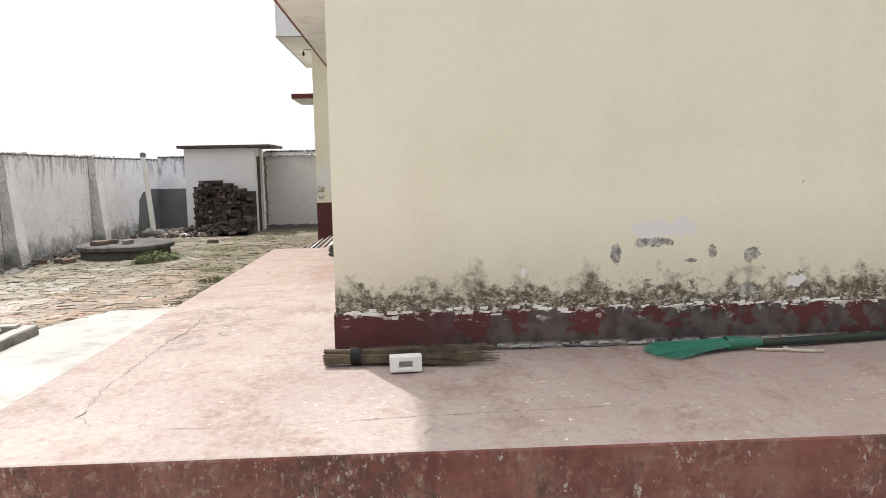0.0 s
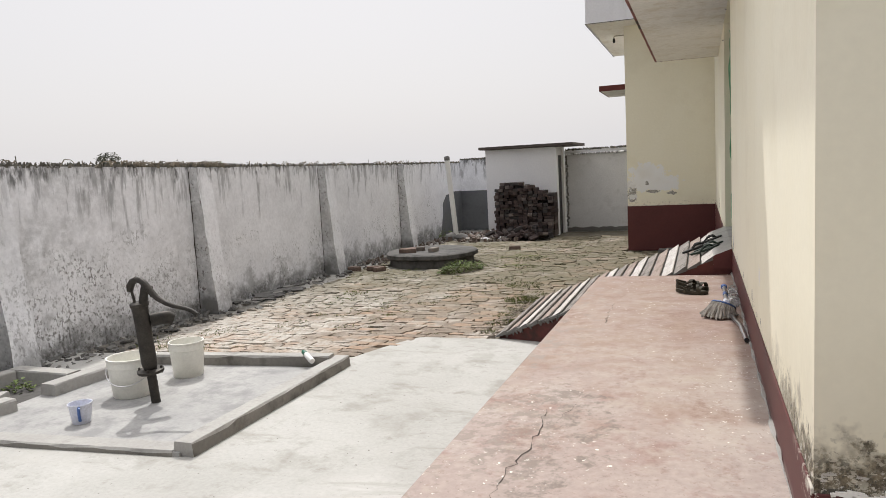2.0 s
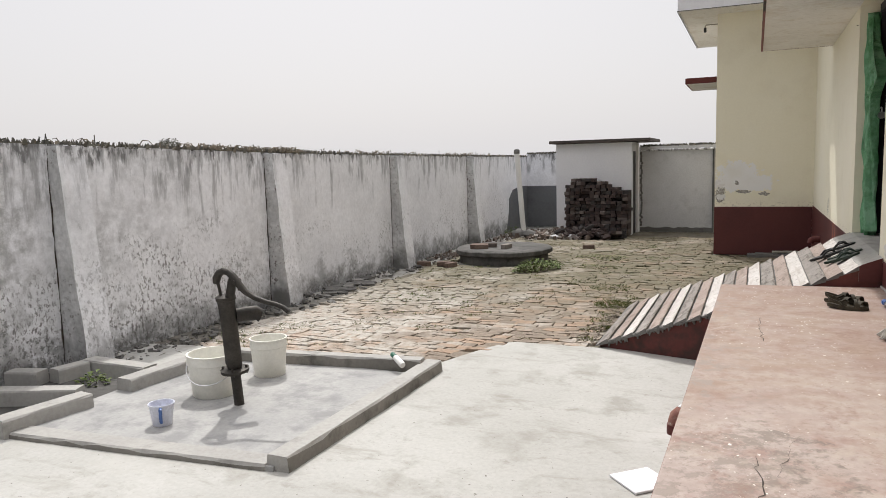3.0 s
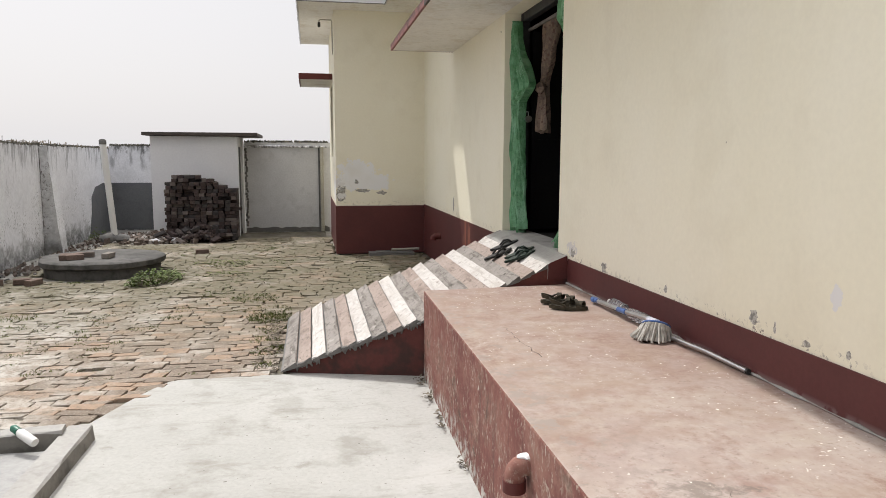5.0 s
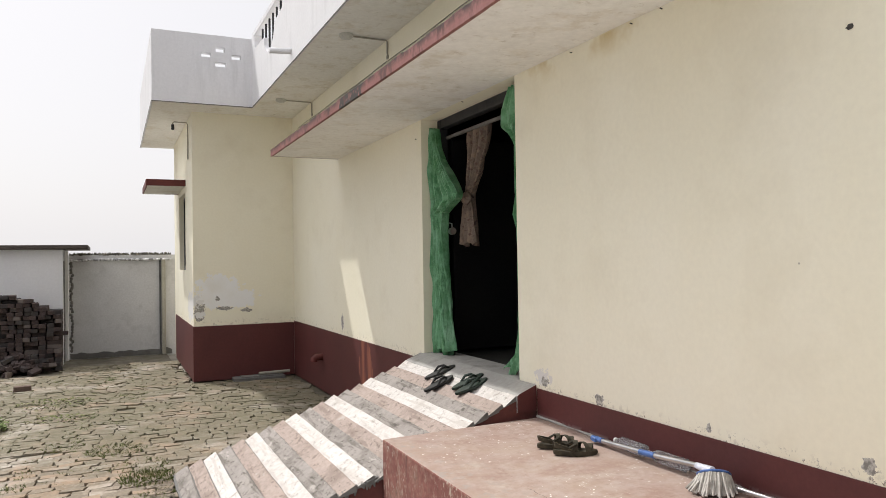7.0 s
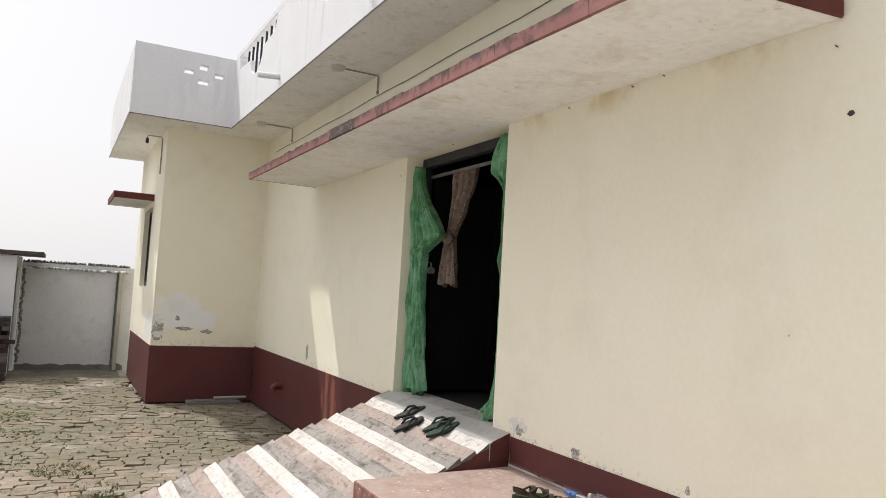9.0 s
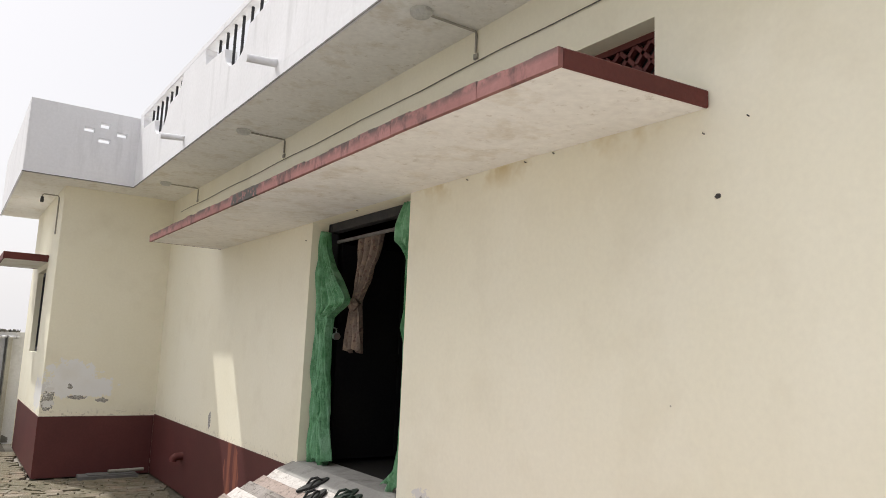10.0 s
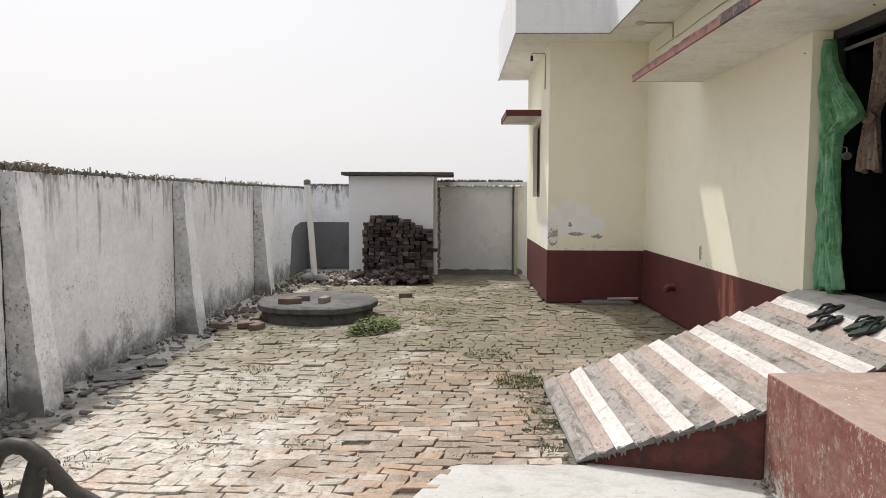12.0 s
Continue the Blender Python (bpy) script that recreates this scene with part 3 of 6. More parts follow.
M_GRASS = plain("dry_green_grass", (0.12, 0.155, 0.045), (0.19, 0.205, 0.075), rough=0.8, scale=3, grain=0.4)
M_DUSTLEAF = plain("dusty_far_leaves", (0.13, 0.135, 0.105), (0.18, 0.18, 0.15), rough=0.9, scale=2, grain=0.3)
M_TWIG = plain("dead_stems", (0.13, 0.11, 0.085), (0.19, 0.165, 0.125), rough=0.9, scale=4, grain=0.35)
M_CREEPER = plain("pale_dry_creeper", (0.30, 0.25, 0.185), (0.20, 0.175, 0.14), rough=0.95, scale=7, grain=0.4)
# Plaster set near black, so the unlit room is painted in.
M_ROOM = plain("room_shade_plaster", (0.030, 0.026, 0.024), (0.022, 0.020, 0.018), scale=1.5, grain=0.2)
M_CRACK = plain("crack_shadow_dirt", (0.055, 0.045, 0.04), (0.08, 0.065, 0.055), rough=1.0, scale=8)
M_CABLE = plain("dark_cable", (0.06, 0.055, 0.05), (0.09, 0.085, 0.075), rough=0.7)
M_LINE = plain("dirt_line", (0.14, 0.13, 0.12), (0.20, 0.19, 0.175), scale=6)
M_ROOFEDGE = plain("tarred_slab", (0.075, 0.062, 0.056), (0.10, 0.085, 0.075), scale=2)
M_CONDUIT = plain("grey_conduit", (0.42, 0.40, 0.34), (0.36, 0.34, 0.29), rough=0.6)
M_BULB = plain("frosted_bulb", (0.62, 0.62, 0.58), (0.58, 0.58, 0.54), rough=0.3, local=True, spec=0.5)


def sheet_green():
    s = Surf("crumpled_green_sheeting", (0.085, 0.27, 0.115), (0.20, 0.45, 0.25), 9, 30, 0.30, bump=1.0, local=True, grain=0.2, spec=0.5)
    # Lighter green streaks are highlights painted along the folds.
    s.layer(s.span(s.noise(5, 4, 0.6, (1, 3, 0.5)), 0.56, 0.64, 0.0, 0.7), (0.30, 0.56, 0.36))
    s.bsdf.inputs["Transmission Weight"].default_value = 0.0
    return s.done(s.noise(22, 4, 0.6, (1, 2, 0.6)), 0.02)


def cloth_print():
    s = Surf("faded_printed_cloth", (0.27, 0.205, 0.165), (0.20, 0.155, 0.125), 6, 60, 0.95, bump=0.2, local=True, grain=0.3)
    s.layer(s.span(s.noise(16, 3, 0.5, (1, 2.2, 0.6)), 0.52, 0.60, 0.0, 0.7), (0.30, 0.225, 0.165))
    s.layer(s.span(s.noise(24, 2), 0.60, 0.64), (0.15, 0.10, 0.085))
    return s.done()


M_SHEET = sheet_green()
M_CLOTH = cloth_print()


def clear_plastic():
    s = Surf("clear_thin_plastic", (0.92, 0.93, 0.95), (0.88, 0.89, 0.92), rough=0.15, bump=0.05, local=True, grain=0.03, spec=0.5)
    s.bsdf.inputs["Transmission Weight"].default_value = 0.85
    s.bsdf.inputs["IOR"].default_value = 1.15
    return s.done()


M_CLEAR = clear_plastic()


# ---- mesh helpers ----
def box(bm, x0, x1, y0, y1, z0, z1, bev=0.0, m=None, seg=1):
    vs = [bm.verts.new(p) for p in ((x0, y0, z0), (x1, y0, z0), (x1, y1, z0), (x0, y1, z0), (x0, y0, z1), (x1, y0, z1), (x1, y1, z1), (x0, y1, z1))]
    if m is not None:
        for v in vs:
            v.co = m @ v.co
    fs = [bm.faces.new([vs[k] for k in q]) for q in ((3, 2, 1, 0), (4, 5, 6, 7), (0, 1, 5, 4), (1, 2, 6, 5), (2, 3, 7, 6), (3, 0, 4, 7))]
    if bev:
        es = list({e for f in fs for e in f.edges})
        bmesh.ops.bevel(bm, geom=es, offset=bev, segments=seg, affect="EDGES", profile=0.5)
    return fs


def tube(bm, pts, r, n=8, caps=True):
    """A round bar along points; r is one radius or one for each point."""
    pts = [Vector(p) for p in pts]
    rs = r if isinstance(r, (list, tuple)) else [r] * len(pts)
    rings, side = [], None
    for k, p in enumerate(pts):
        a = pts[min(k + 1, len(pts) - 1)] - pts[max(k - 1, 0)]
        a.normalize()
        if side is None:
            side = a.orthogonal().normalized()
        side = (side - a * side.dot(a)).normalized()
        up = a.cross(side)
        rings.append([bm.verts.new(p + (side * math.cos(t) + up * math.sin(t)) * rs[k]) for t in (2 * math.pi * j / n for j in range(n))])
    for a, b in zip(rings, rings[1:]):
        for j in range(n):
            bm.faces.new((a[j], a[(j + 1) % n], b[(j + 1) % n], b[j]))
    if caps:
        bm.faces.new(rings[0][::-1])
        bm.faces.new(rings[-1])


def lathe(bm, profile, n=24, c=(0, 0, 0)):
    rings = []
    for r, z in profile:
        if r < 1e-5:
            rings.append([bm.verts.new((c[0], c[1], c[2] + z))])
        else:
            rings.append([bm.verts.new((c[0] + r * math.cos(t), c[1] + r * math.sin(t), c[2] + z)) for t in (2 * math.pi * j / n for j in range(n))])
    for a, b in zip(rings, rings[1:]):
        for j in range(n):
            q = [a[j % len(a)], a[(j + 1) % len(a)], b[(j + 1) % len(b)], b[j % len(b)]]
            q = [v for i, v in enumerate(q) if v not in q[:i]]
            if len(q) > 2:
                bm.faces.new(q)


def prism(bm, outline, axis, a, b):
    """Extrudes a closed outline along an axis from a to b. For x the outline is (y, z), for y (x, z), for z (x, y)."""
    def place(p, h):
        return {"x": (h, p[0], p[1]), "y": (p[0], h, p[1]), "z": (p[0], p[1], h)}[axis]
    lo, hi = [bm.verts.new(place(p, a)) for p in outline], [bm.verts.new(place(p, b)) for p in outline]
    bm.faces.new(lo)
    bm.faces.new(hi[::-1])
    for k in range(len(outline)):
        j = (k + 1) % len(outline)
        bm.faces.new((lo[k], hi[k], hi[j], lo[j]))
    bmesh.ops.recalc_face_normals(bm, faces=bm.faces[:])


def lump(bm, c, size, seed, rough=0.25, sub=2):
    for v in bmesh.ops.create_icosphere(bm, subdivisions=sub, radius=1)["verts"]:
        k = 1 + rough * noise.noise(v.co * 1.7 + Vector((seed * 3.1, seed, 0)))
        v.co = Vector((c[0] + v.co.x * size[0] * k, c[1] + v.co.y * size[1] * k, c[2] + v.co.z * size[2] * k))


def panel(bm, axis, at, thick, u0, u1, z0, z1, holes):
    """A wall with real openings. axis x: the wall lies in the plane x = at, u runs along y. Thickness goes to plus."""
    us = sorted({u0, u1, *(h[0] for h in holes), *(h[1] for h in holes)})
    zs = sorted({z0, z1, *(h[2] for h in holes), *(h[3] for h in holes)})
    def solid(i, j):
        if not (0 <= i < len(us) - 1 and 0 <= j < len(zs) - 1):
            return False
        u, z = (us[i] + us[i + 1]) / 2, (zs[j] + zs[j + 1]) / 2
        return not any(h[0] < u < h[1] and h[2] < z < h[3] for h in holes)
    seen = {}
    def vert(i, j, k):
        if (i, j, k) not in seen:
            d = at + k * thick
            seen[i, j, k] = bm.verts.new((d, us[i], zs[j]) if axis == "x" else (us[i], d, zs[j]))
        return seen[i, j, k]
    for i in range(len(us) - 1):
        for j in range(len(zs) - 1):
            if not solid(i, j):
                continue
            for k in (0, 1):
                bm.faces.new((vert(i, j, k), vert(i + 1, j, k), vert(i + 1, j + 1, k), vert(i, j + 1, k)))
            for di, dj, a, b in ((-1, 0, (i, j), (i, j + 1)), (1, 0, (i + 1, j), (i + 1, j + 1)), (0, -1, (i, j), (i + 1, j)), (0, 1, (i, j + 1), (i + 1, j + 1))):
                if not solid(i + di, j + dj):
                    bm.faces.new((vert(*a, 0), vert(*b, 0), vert(*b, 1), vert(*a, 1)))
    bmesh.ops.recalc_face_normals(bm, faces=bm.faces[:])


def mesh_of(name, bm, material, smooth=False):
    me = bpy.data.meshes.new(name)
    bm.to_mesh(me)
    bm.free()
    for mt in material if isinstance(material, (list, tuple)) else [material]:
        me.materials.append(mt)
    if smooth:
        me.polygons.foreach_set("use_smooth", [True] * len(me.polygons))
        me.set_sharp_from_angle(angle=radians(42))
    return me


def part(name, bm, material, parent, label="", smooth=False):
    ob = new(name, mesh_of(name, bm, material, smooth))
    ob.parent = parent
    return tagged(ob, label)


def solid(name, bm, material, label, category, group="", kind="", smooth=False):
    return tagged(new(name, mesh_of(name, bm, material, smooth)), label, category, group, kind)


def thing(name, at, label, category, group="", kind="", turn=0.0):
    ob = new(name)
    ob.empty_display_size = 0.1
    ob.matrix_basis = pose(*at, 0, 0, turn)
    return tagged(ob, label, category, group, kind)


def B():
    return bmesh.new()


def boxes(*args, bev=0.0):
    bm = B()
    for a in args:
        box(bm, *a, bev=bev)
    return bm


R = random.Random(7)

# ---- ground ----
bm = B()
lathe(bm, [(0, -0.05), (30, -0.05), (120, -0.05), (600, -0.05)], 48)
solid("ground", bm, M_SOIL, "dry dusty brown soil reaching to the horizon", "ground", kind="structure")


def pave_edge(x):
    """Where the concrete ends and the brick paving begins."""
    if x > -3.0:
        return 5.065 + 0.02 * math.sin(x * 3)
    if x < -3.55:
        return 3.83 + 0.05 * math.sin(x * 4) + 0.03 * (-3.55 - x)
    u = (x + 3.55) / 0.55
    return 3.83 + 1.235 * (u * u * (3 - 2 * u)) ** 0.6


xs = [-6.7 + k * 0.1 for k in range(45)] + [-2.2]
outline = [(-6.7, -2.6), (-1.0, -2.6), (-1.0, 5.4), (-2.2, 5.4)] + [(x, pave_edge(x) + R.uniform(-0.02, 0.02)) for x in reversed(xs)]
bm = B()
prism(bm, outline, "z", -0.06, 0.0)
solid("concrete_apron", bm, M_APRON, "pale sun-bleached concrete apron with stains and cracks", "pavement", kind="structure")
bm = B()
prism(bm, [(-6.7, 3.8), (-3.3, 3.8), (-2.2, 5.0), (-2.2, 6.8), (0.1, 6.8), (0.1, 12.4), (-1.7, 12.4), (-1.7, 18.0), (-6.7, 18.0)], "z", -0.10, -0.026)
yard = solid("brick_paving", bm, M_BED, "uneven old brick paving with dusty joints, moss and weeds", "pavement", kind="structure")

# ---- building ----
WALL = 0.25
bm = B()
panel(bm, "x", 0.0, WALL, WALL, 12.3, 0.0, 4.225, [(5.04, 6.83, 0.93, 3.19), (2.72, 4.30, 3.33, 3.745)])
solid("wall_west", bm, M_WALL, "long cream painted plaster wall with a tall doorway and peeling foot", "wall", kind="structure")
bm = B()
panel(bm, "y", 0.0, WALL, 0.0, 9.0, 0.0, 4.225, [])
solid("wall_south", bm, M_WALL, "cream painted end wall, mouldy and flaking above a red band", "wall", kind="structure")
bm = B()
panel(bm, "y", 12.3, WALL, -1.58, 0.0, 0.0, 4.225, [])
solid("wall_bay_south", bm, M_WALL, "yellow painted wall of the projecting bay with peeled white patches", "wall", kind="structure")
bm = B()
panel(bm, "x", -1.58, WALL, 12.3 + WALL, 15.65, 0.0, 4.225, [(13.55, 14.75, 1.73, 3.07)])
solid("wall_bay_west", bm, M_WALL, "sunlit cream side wall of the projecting bay with a window", "wall", kind="structure")
solid("wall_back", boxes((-1.58, 9.25, 15.65, 15.9, 0, 4.225), (9.0, 9.25, 0, 15.65, 0, 4.225)), M_WALL, "plain cream rear walls of the building", "wall", kind="structure")
solid("room_lining", boxes((4.2, 4.35, 2.0, 9.5, 0.9, 4.19), (0.26, 4.2, 2.0, 2.15, 0.9, 4.19), (0.26, 4.2, 9.35, 9.5, 0.9, 4.19)), M_ROOM, "inner walls of the room behind the doorway, coloured near black for room shade", "wall", kind="structure")
solid("floor_inside", boxes((0.05, 4.2, 2.15, 9.35, 0.80, 0.925)), M_ROOM, "bare floor inside the doorway, coloured near black for room shade", "floor", kind="structure")

# red bands at the foot of the walls, a little proud
bm = B()
box(bm, -0.008, -0.0005, -0.008, 4.79, 0.0, 0.912, 0.002)
box(bm, -0.008, -0.0005, 6.835, 12.292, 0.0, 0.880, 0.002)
box(bm, -0.0005, 9.0, -0.008, -0.0008, 0.0, 0.897, 0.002)
box(bm, -1.588, -0.009, 12.292, 12.2995, 0.0, 0.858, 0.002)
box(bm, -1.588, -1.5805, 12.2998, 15.65, 0.0, 0.858, 0.002)
solid("baseboard", bm, M_DADO, "oxide red painted band round the foot of the walls, worn and flaking", "trim", kind="structure")
# rough mortar fillet and paint ridge along the end wall
bm = B()
pts = [(-0.01 + k * 0.09, -0.012 - 0.004 * R.random(), 0.715 + 0.006 * R.random()) for k in range(100)]
tube(bm, pts, [R.choice((0.003, 0.006, 0.010, 0.015)) for _ in pts], 5)
solid("mortar_fillet", bm, M_DARKCEM, "crumbling dark mortar along the foot of the end wall", "trim", kind="structure")
bm = B()
pts = [(-0.012 - 0.003 * R.random(), 0.1 + k * 0.09, 0.715 + 0.004 * R.random()) for k in range(53)]
tube(bm, pts, [R.choice((0.002, 0.004, 0.008, 0.011)) for _ in pts], 5)
solid("mortar_fillet", bm, M_CEMENT, "crumbling pale mortar along the foot of the long wall", "trim", kind="structure")
bm = B()
for k in range(110):
    x, z = R.uniform(0.0, 3.6), R.gauss(0.899, 0.008)
    w, h = R.uniform(0.004, 0.026), R.uniform(0.002, 0.008)
    box(bm, -w, w, -0.004, 0.004, -h, h, 0, pose(x, -0.008, z, R.uniform(-8, 8), R.uniform(-9, 9), R.uniform(-4, 4)))
solid("paint_ridge", bm, M_SOFFIT, "flaking pale plaster ridge above the red band", "trim", kind="structure")
bm = B()
for k in range(60):
    x = R.uniform(0.45, 3.4)
    w, h = R.uniform(0.006, 0.03), R.uniform(0.003, 0.008)
    box(bm, -w, w, -0.006, 0.006, -h, h, 0, pose(x, -0.016 - 0.012 * R.random(), 0.722 + 0.012 * R.random(), R.uniform(-40, 10), R.uniform(-10, 10), R.uniform(-9, 9)))
solid("plaster_crumbs", bm, M_CEMENT, "pale crumbs of plaster along the foot of the end wall", "trim", kind="structure")

# platform round the building
bm = B()
prism(bm, [(-1.225, -1.16), (9.0, -1.16), (9.0, -0.0085), (-0.0085, -0.0085), (-0.0085, 4.785), (-1.165, 4.785)], "z", 0.0, 0.71)
for v in bm.verts:
    if v.co.z > 0.7 and (v.co.x < -1 or v.co.y < -1):
        v.co.z = 0.69  # the top falls a little towards its edge
top = [e for e in bm.edges if all(v.co.z > 0.6 for v in e.verts) and any(v.co.x < -1 or v.co.y < -1 for v in e.verts)]
bmesh.ops.bevel(bm, geom=top, offset=0.012, segments=2, affect="EDGES", profile=0.5)
for f in bm.faces:
    f.material_index = 0 if f.normal.z > 0.9 else 1
platform = solid("platform", bm, [M_FLOOR, M_PLINTH], "raised red cement platform, worn pale and chipped, with a peeling red side", "platform", kind="structure")


def crack(pts, wander, width, seed, z):
    rr = random.Random(seed)
    line = []
    for (x0, y0), (x1, y1) in zip(pts, pts[1:]):
        n = max(3, int(math.hypot(x1 - x0, y1 - y0) / 0.035))
        for k in range(n):
            u = k / n
            line.append((x0 + (x1 - x0) * u + rr.uniform(-wander, wander), y0 + (y1 - y0) * u + rr.uniform(-wander, wander)))
    bm = B()
    prev = None
    for k, (x, y) in enumerate(line):
        a, b = line[max(k - 1, 0)], line[min(k + 1, len(line) - 1)]
        d = Vector((b[1] - a[1], a[0] - b[0], 0)).normalized() * width * rr.choice((0.15, 0.4, 0.7, 1.2, 0.3))
        h = z - 0.020 * min(1.0, max(-x, -y) / 1.16)
        cur = [bm.verts.new((x + d.x, y + d.y, h)), bm.verts.new((x - d.x, y - d.y, h))]
        if prev:
            bm.faces.new((prev[0], prev[1], cur[1], cur[0]))
        prev = cur
    return bm


CRACK_MARK = "thin dark crack with crumbled edges"
part("crack", crack([(-0.76, -0.87), (-0.86, -0.74), (-0.90, -0.45), (-0.92, -0.11), (-0.91, 0.42), (-0.885, 0.62), (-0.90, 1.10)], 0.015, 0.0025, 1, 0.7125), M_CRACK, platform, CRACK_MARK)
part("crack", crack([(-0.72, -0.85), (-0.45, -0.905), (0.0, -0.893), (0.55, -0.85), (1.2, -0.82)], 0.006, 0.0017, 2, 0.7125), M_CRACK, platform, CRACK_MARK)
part("crack", crack([(-0.855, 2.80), (-0.885, 3.12), (-0.875, 3.52)], 0.012, 0.0024, 3, 0.7125), M_CRACK, platform, CRACK_MARK)
part("crack", crack([(-0.84, 0.9), (-0.76, 1.3)], 0.010, 0.0014, 5, 0.7125), M_CRACK, platform, CRACK_MARK)

# roof slab, eaves and parapet
EAVE = -0.76
bm = B()
prism(bm, [(EAVE + 0.02, -0.73), (9.6, -0.73), (9.6, 16.25), (-2.17, 16.25), (-2.17, 11.67), (EAVE + 0.02, 11.67)], "z", 4.225, 4.345)
solid("roof_slab", bm, M_SOFFIT, "flat roof slab with white plastered eaves", "roof", kind="structure")


def notch(y):
    """The lowered top of the parapet in one opening, from far to near."""
    arc = [(y + 1.02 + 0.36 * math.cos(t), 5.02 - 0.28 * math.sin(t)) for t in (math.pi * k / 10 for k in range(11))]
    return [(y + 2.12, 5.20), (y + 2.06, 5.06)] + arc + [(y + 0.1, 5.06), (y, 5.20)]


bm = B()
line = [(-0.75, 4.335), (-0.75, 5.20)]
for y in (0.15, 3.2, 6.25, 9.3):
    line += list(reversed(notch(y)))
line += [(11.65, 5.20), (11.65, 4.335)]
prism(bm, line, "x", EAVE + 0.002, EAVE + 0.13)
box(bm, EAVE + 0.002, EAVE + 0.019, -0.75, 11.65, 4.215, 4.334)
parapet = solid("parapet_west", bm, M_PARAPET, "white parapet above the eaves with scalloped openings", "parapet", kind="structure")
part("coping", boxes((EAVE + 0.002, EAVE + 0.13, -0.75, 11.644, 5.265, 5.345), bev=0.006), M_PARAPET, parapet, "white coping rail along the parapet top")
for y0, y1 in ((-0.75, 0.15), (2.27, 3.2), (5.32, 6.25), (8.37, 9.3), (11.42, 11.644)):
    part("pier", boxes((EAVE + 0.002, EAVE + 0.13, y0, y1, 5.2005, 5.2645)), M_PARAPET, parapet)
for y in (3.2, 6.25, 9.3):
    for k in range(7):
        bm = B()
        tube(bm, [(EAVE + 0.065, y + 0.28 + k * 0.25, 4.80 if 0.7 < 0.28 + k * 0.25 < 1.35 else 5.05), (EAVE + 0.065, y + 0.28 + k * 0.25, 5.266)], 0.015, 6)
        part("rod", bm, M_DARKMETAL, parapet, "dark steel rod")
solid("drip_line", boxes((EAVE - 0.004, EAVE + 0.0015, -0.75, 11.644, 4.211, 4.225), (-2.196, EAVE - 0.005, 11.640, 11.6445, 4.211, 4.225), (-2.200, -2.1965, 11.640, 16.25, 4.211, 4.225)), M_LINE, "thin dark dirt line along the lower edge of the parapet", "trim", kind="structure")
bm = B()
panel(bm, "y", 11.645, 0.02, -2.19, EAVE, 4.215, 4.3345, [])
panel(bm, "x", -2.192, 0.018, 11.666, 16.25, 4.215, 4.3345, [])
panel(bm, "y", 11.645, 0.13, -2.19, EAVE, 4.335, 5.27, [(-1.50, -1.36, 4.93, 5.00), (-1.30, -1.14, 4.80, 4.87), (-1.29, -1.16, 5.02, 5.10), (-1.06, -0.92, 4.93, 5.00)])
panel(bm, "x", -2.192, 0.13, 11.776, 16.25, 4.335, 5.27, [])
solid("parapet_bay", bm, M_PARAPET, "white parapet of the bay with four small brick-sized holes", "parapet", kind="structure")

# spouts through the parapet
for y in (3.1, 6.10, 9.0):
    bm = B()
    tube(bm, [(EAVE + 0.02, y, 4.37), (EAVE - 0.26, y, 4.35)], 0.035, 14)
    lathe(bm, [(0.036, -0.0), (0.041, 0.0), (0.041, 0.02)], 12, (EAVE - 0.0, y, 4.37))
    solid("rain_spout", bm, M_PARAPET, "short white rainwater spout through the parapet", "spout", "spouts along the parapet", smooth=True)

# door canopy
canopy = thing("door_canopy", (0, 0, 0), "long concrete canopy with a faded red edge over the doorway", "canopy", kind="structure")


def skew_end(bm):
    """The front end of the canopy is cut askew and sags a little."""
    for v in bm.verts:
        k = min(1.0, max(0.0, (3.7 - v.co.y) / 1.25))
        v.co.z -= 0.017 * k
        v.co.y += (0.045 + 0.085 * (-v.co.x - 0.885) / 0.885) * (1.0 if v.co.y < 2.5 else 0.0)
    return bm


bm = B()
box(bm, -0.86, -0.001, 2.46, 3.7, 3.189, 3.25)
box(bm, -0.86, -0.001, 3.7, 9.64, 3.189, 3.25)
part("slab", skew_end(bm), M_SOFFIT, canopy)
bm = B()
for k in range(36):
    y = 2.44 + k * 0.2005
    j = R.uniform(-0.002, 0.002)
    box(bm, -0.885 + j * 0.5, -0.8605, y, y + 0.2005, 3.186 + j * 0.6, 3.272 + R.uniform(-0.006, 0.006), 0.0)
part("edge_band", skew_end(bm), M_EDGE, canopy, "faded red painted edge with black stains")
part("end_band", skew_end(boxes((-0.8604, -0.001, 2.44, 2.4595, 3.186, 3.274), bev=0.008)), M_OXIDE, canopy, "dark red painted end")
part("end_band", boxes((-0.8604, -0.001, 9.6405, 9.66, 3.188, 3.272), bev=0.004), M_OXIDE, canopy, "dark red painted end")
bm = B()
box(bm, -0.86, -0.001, 2.46, 3.7, 3.2505, 3.262)
box(bm, -0.86, -0.001, 3.7, 9.64, 3.2505, 3.262)
part("screed", skew_end(bm), M_DARKCEM, canopy)

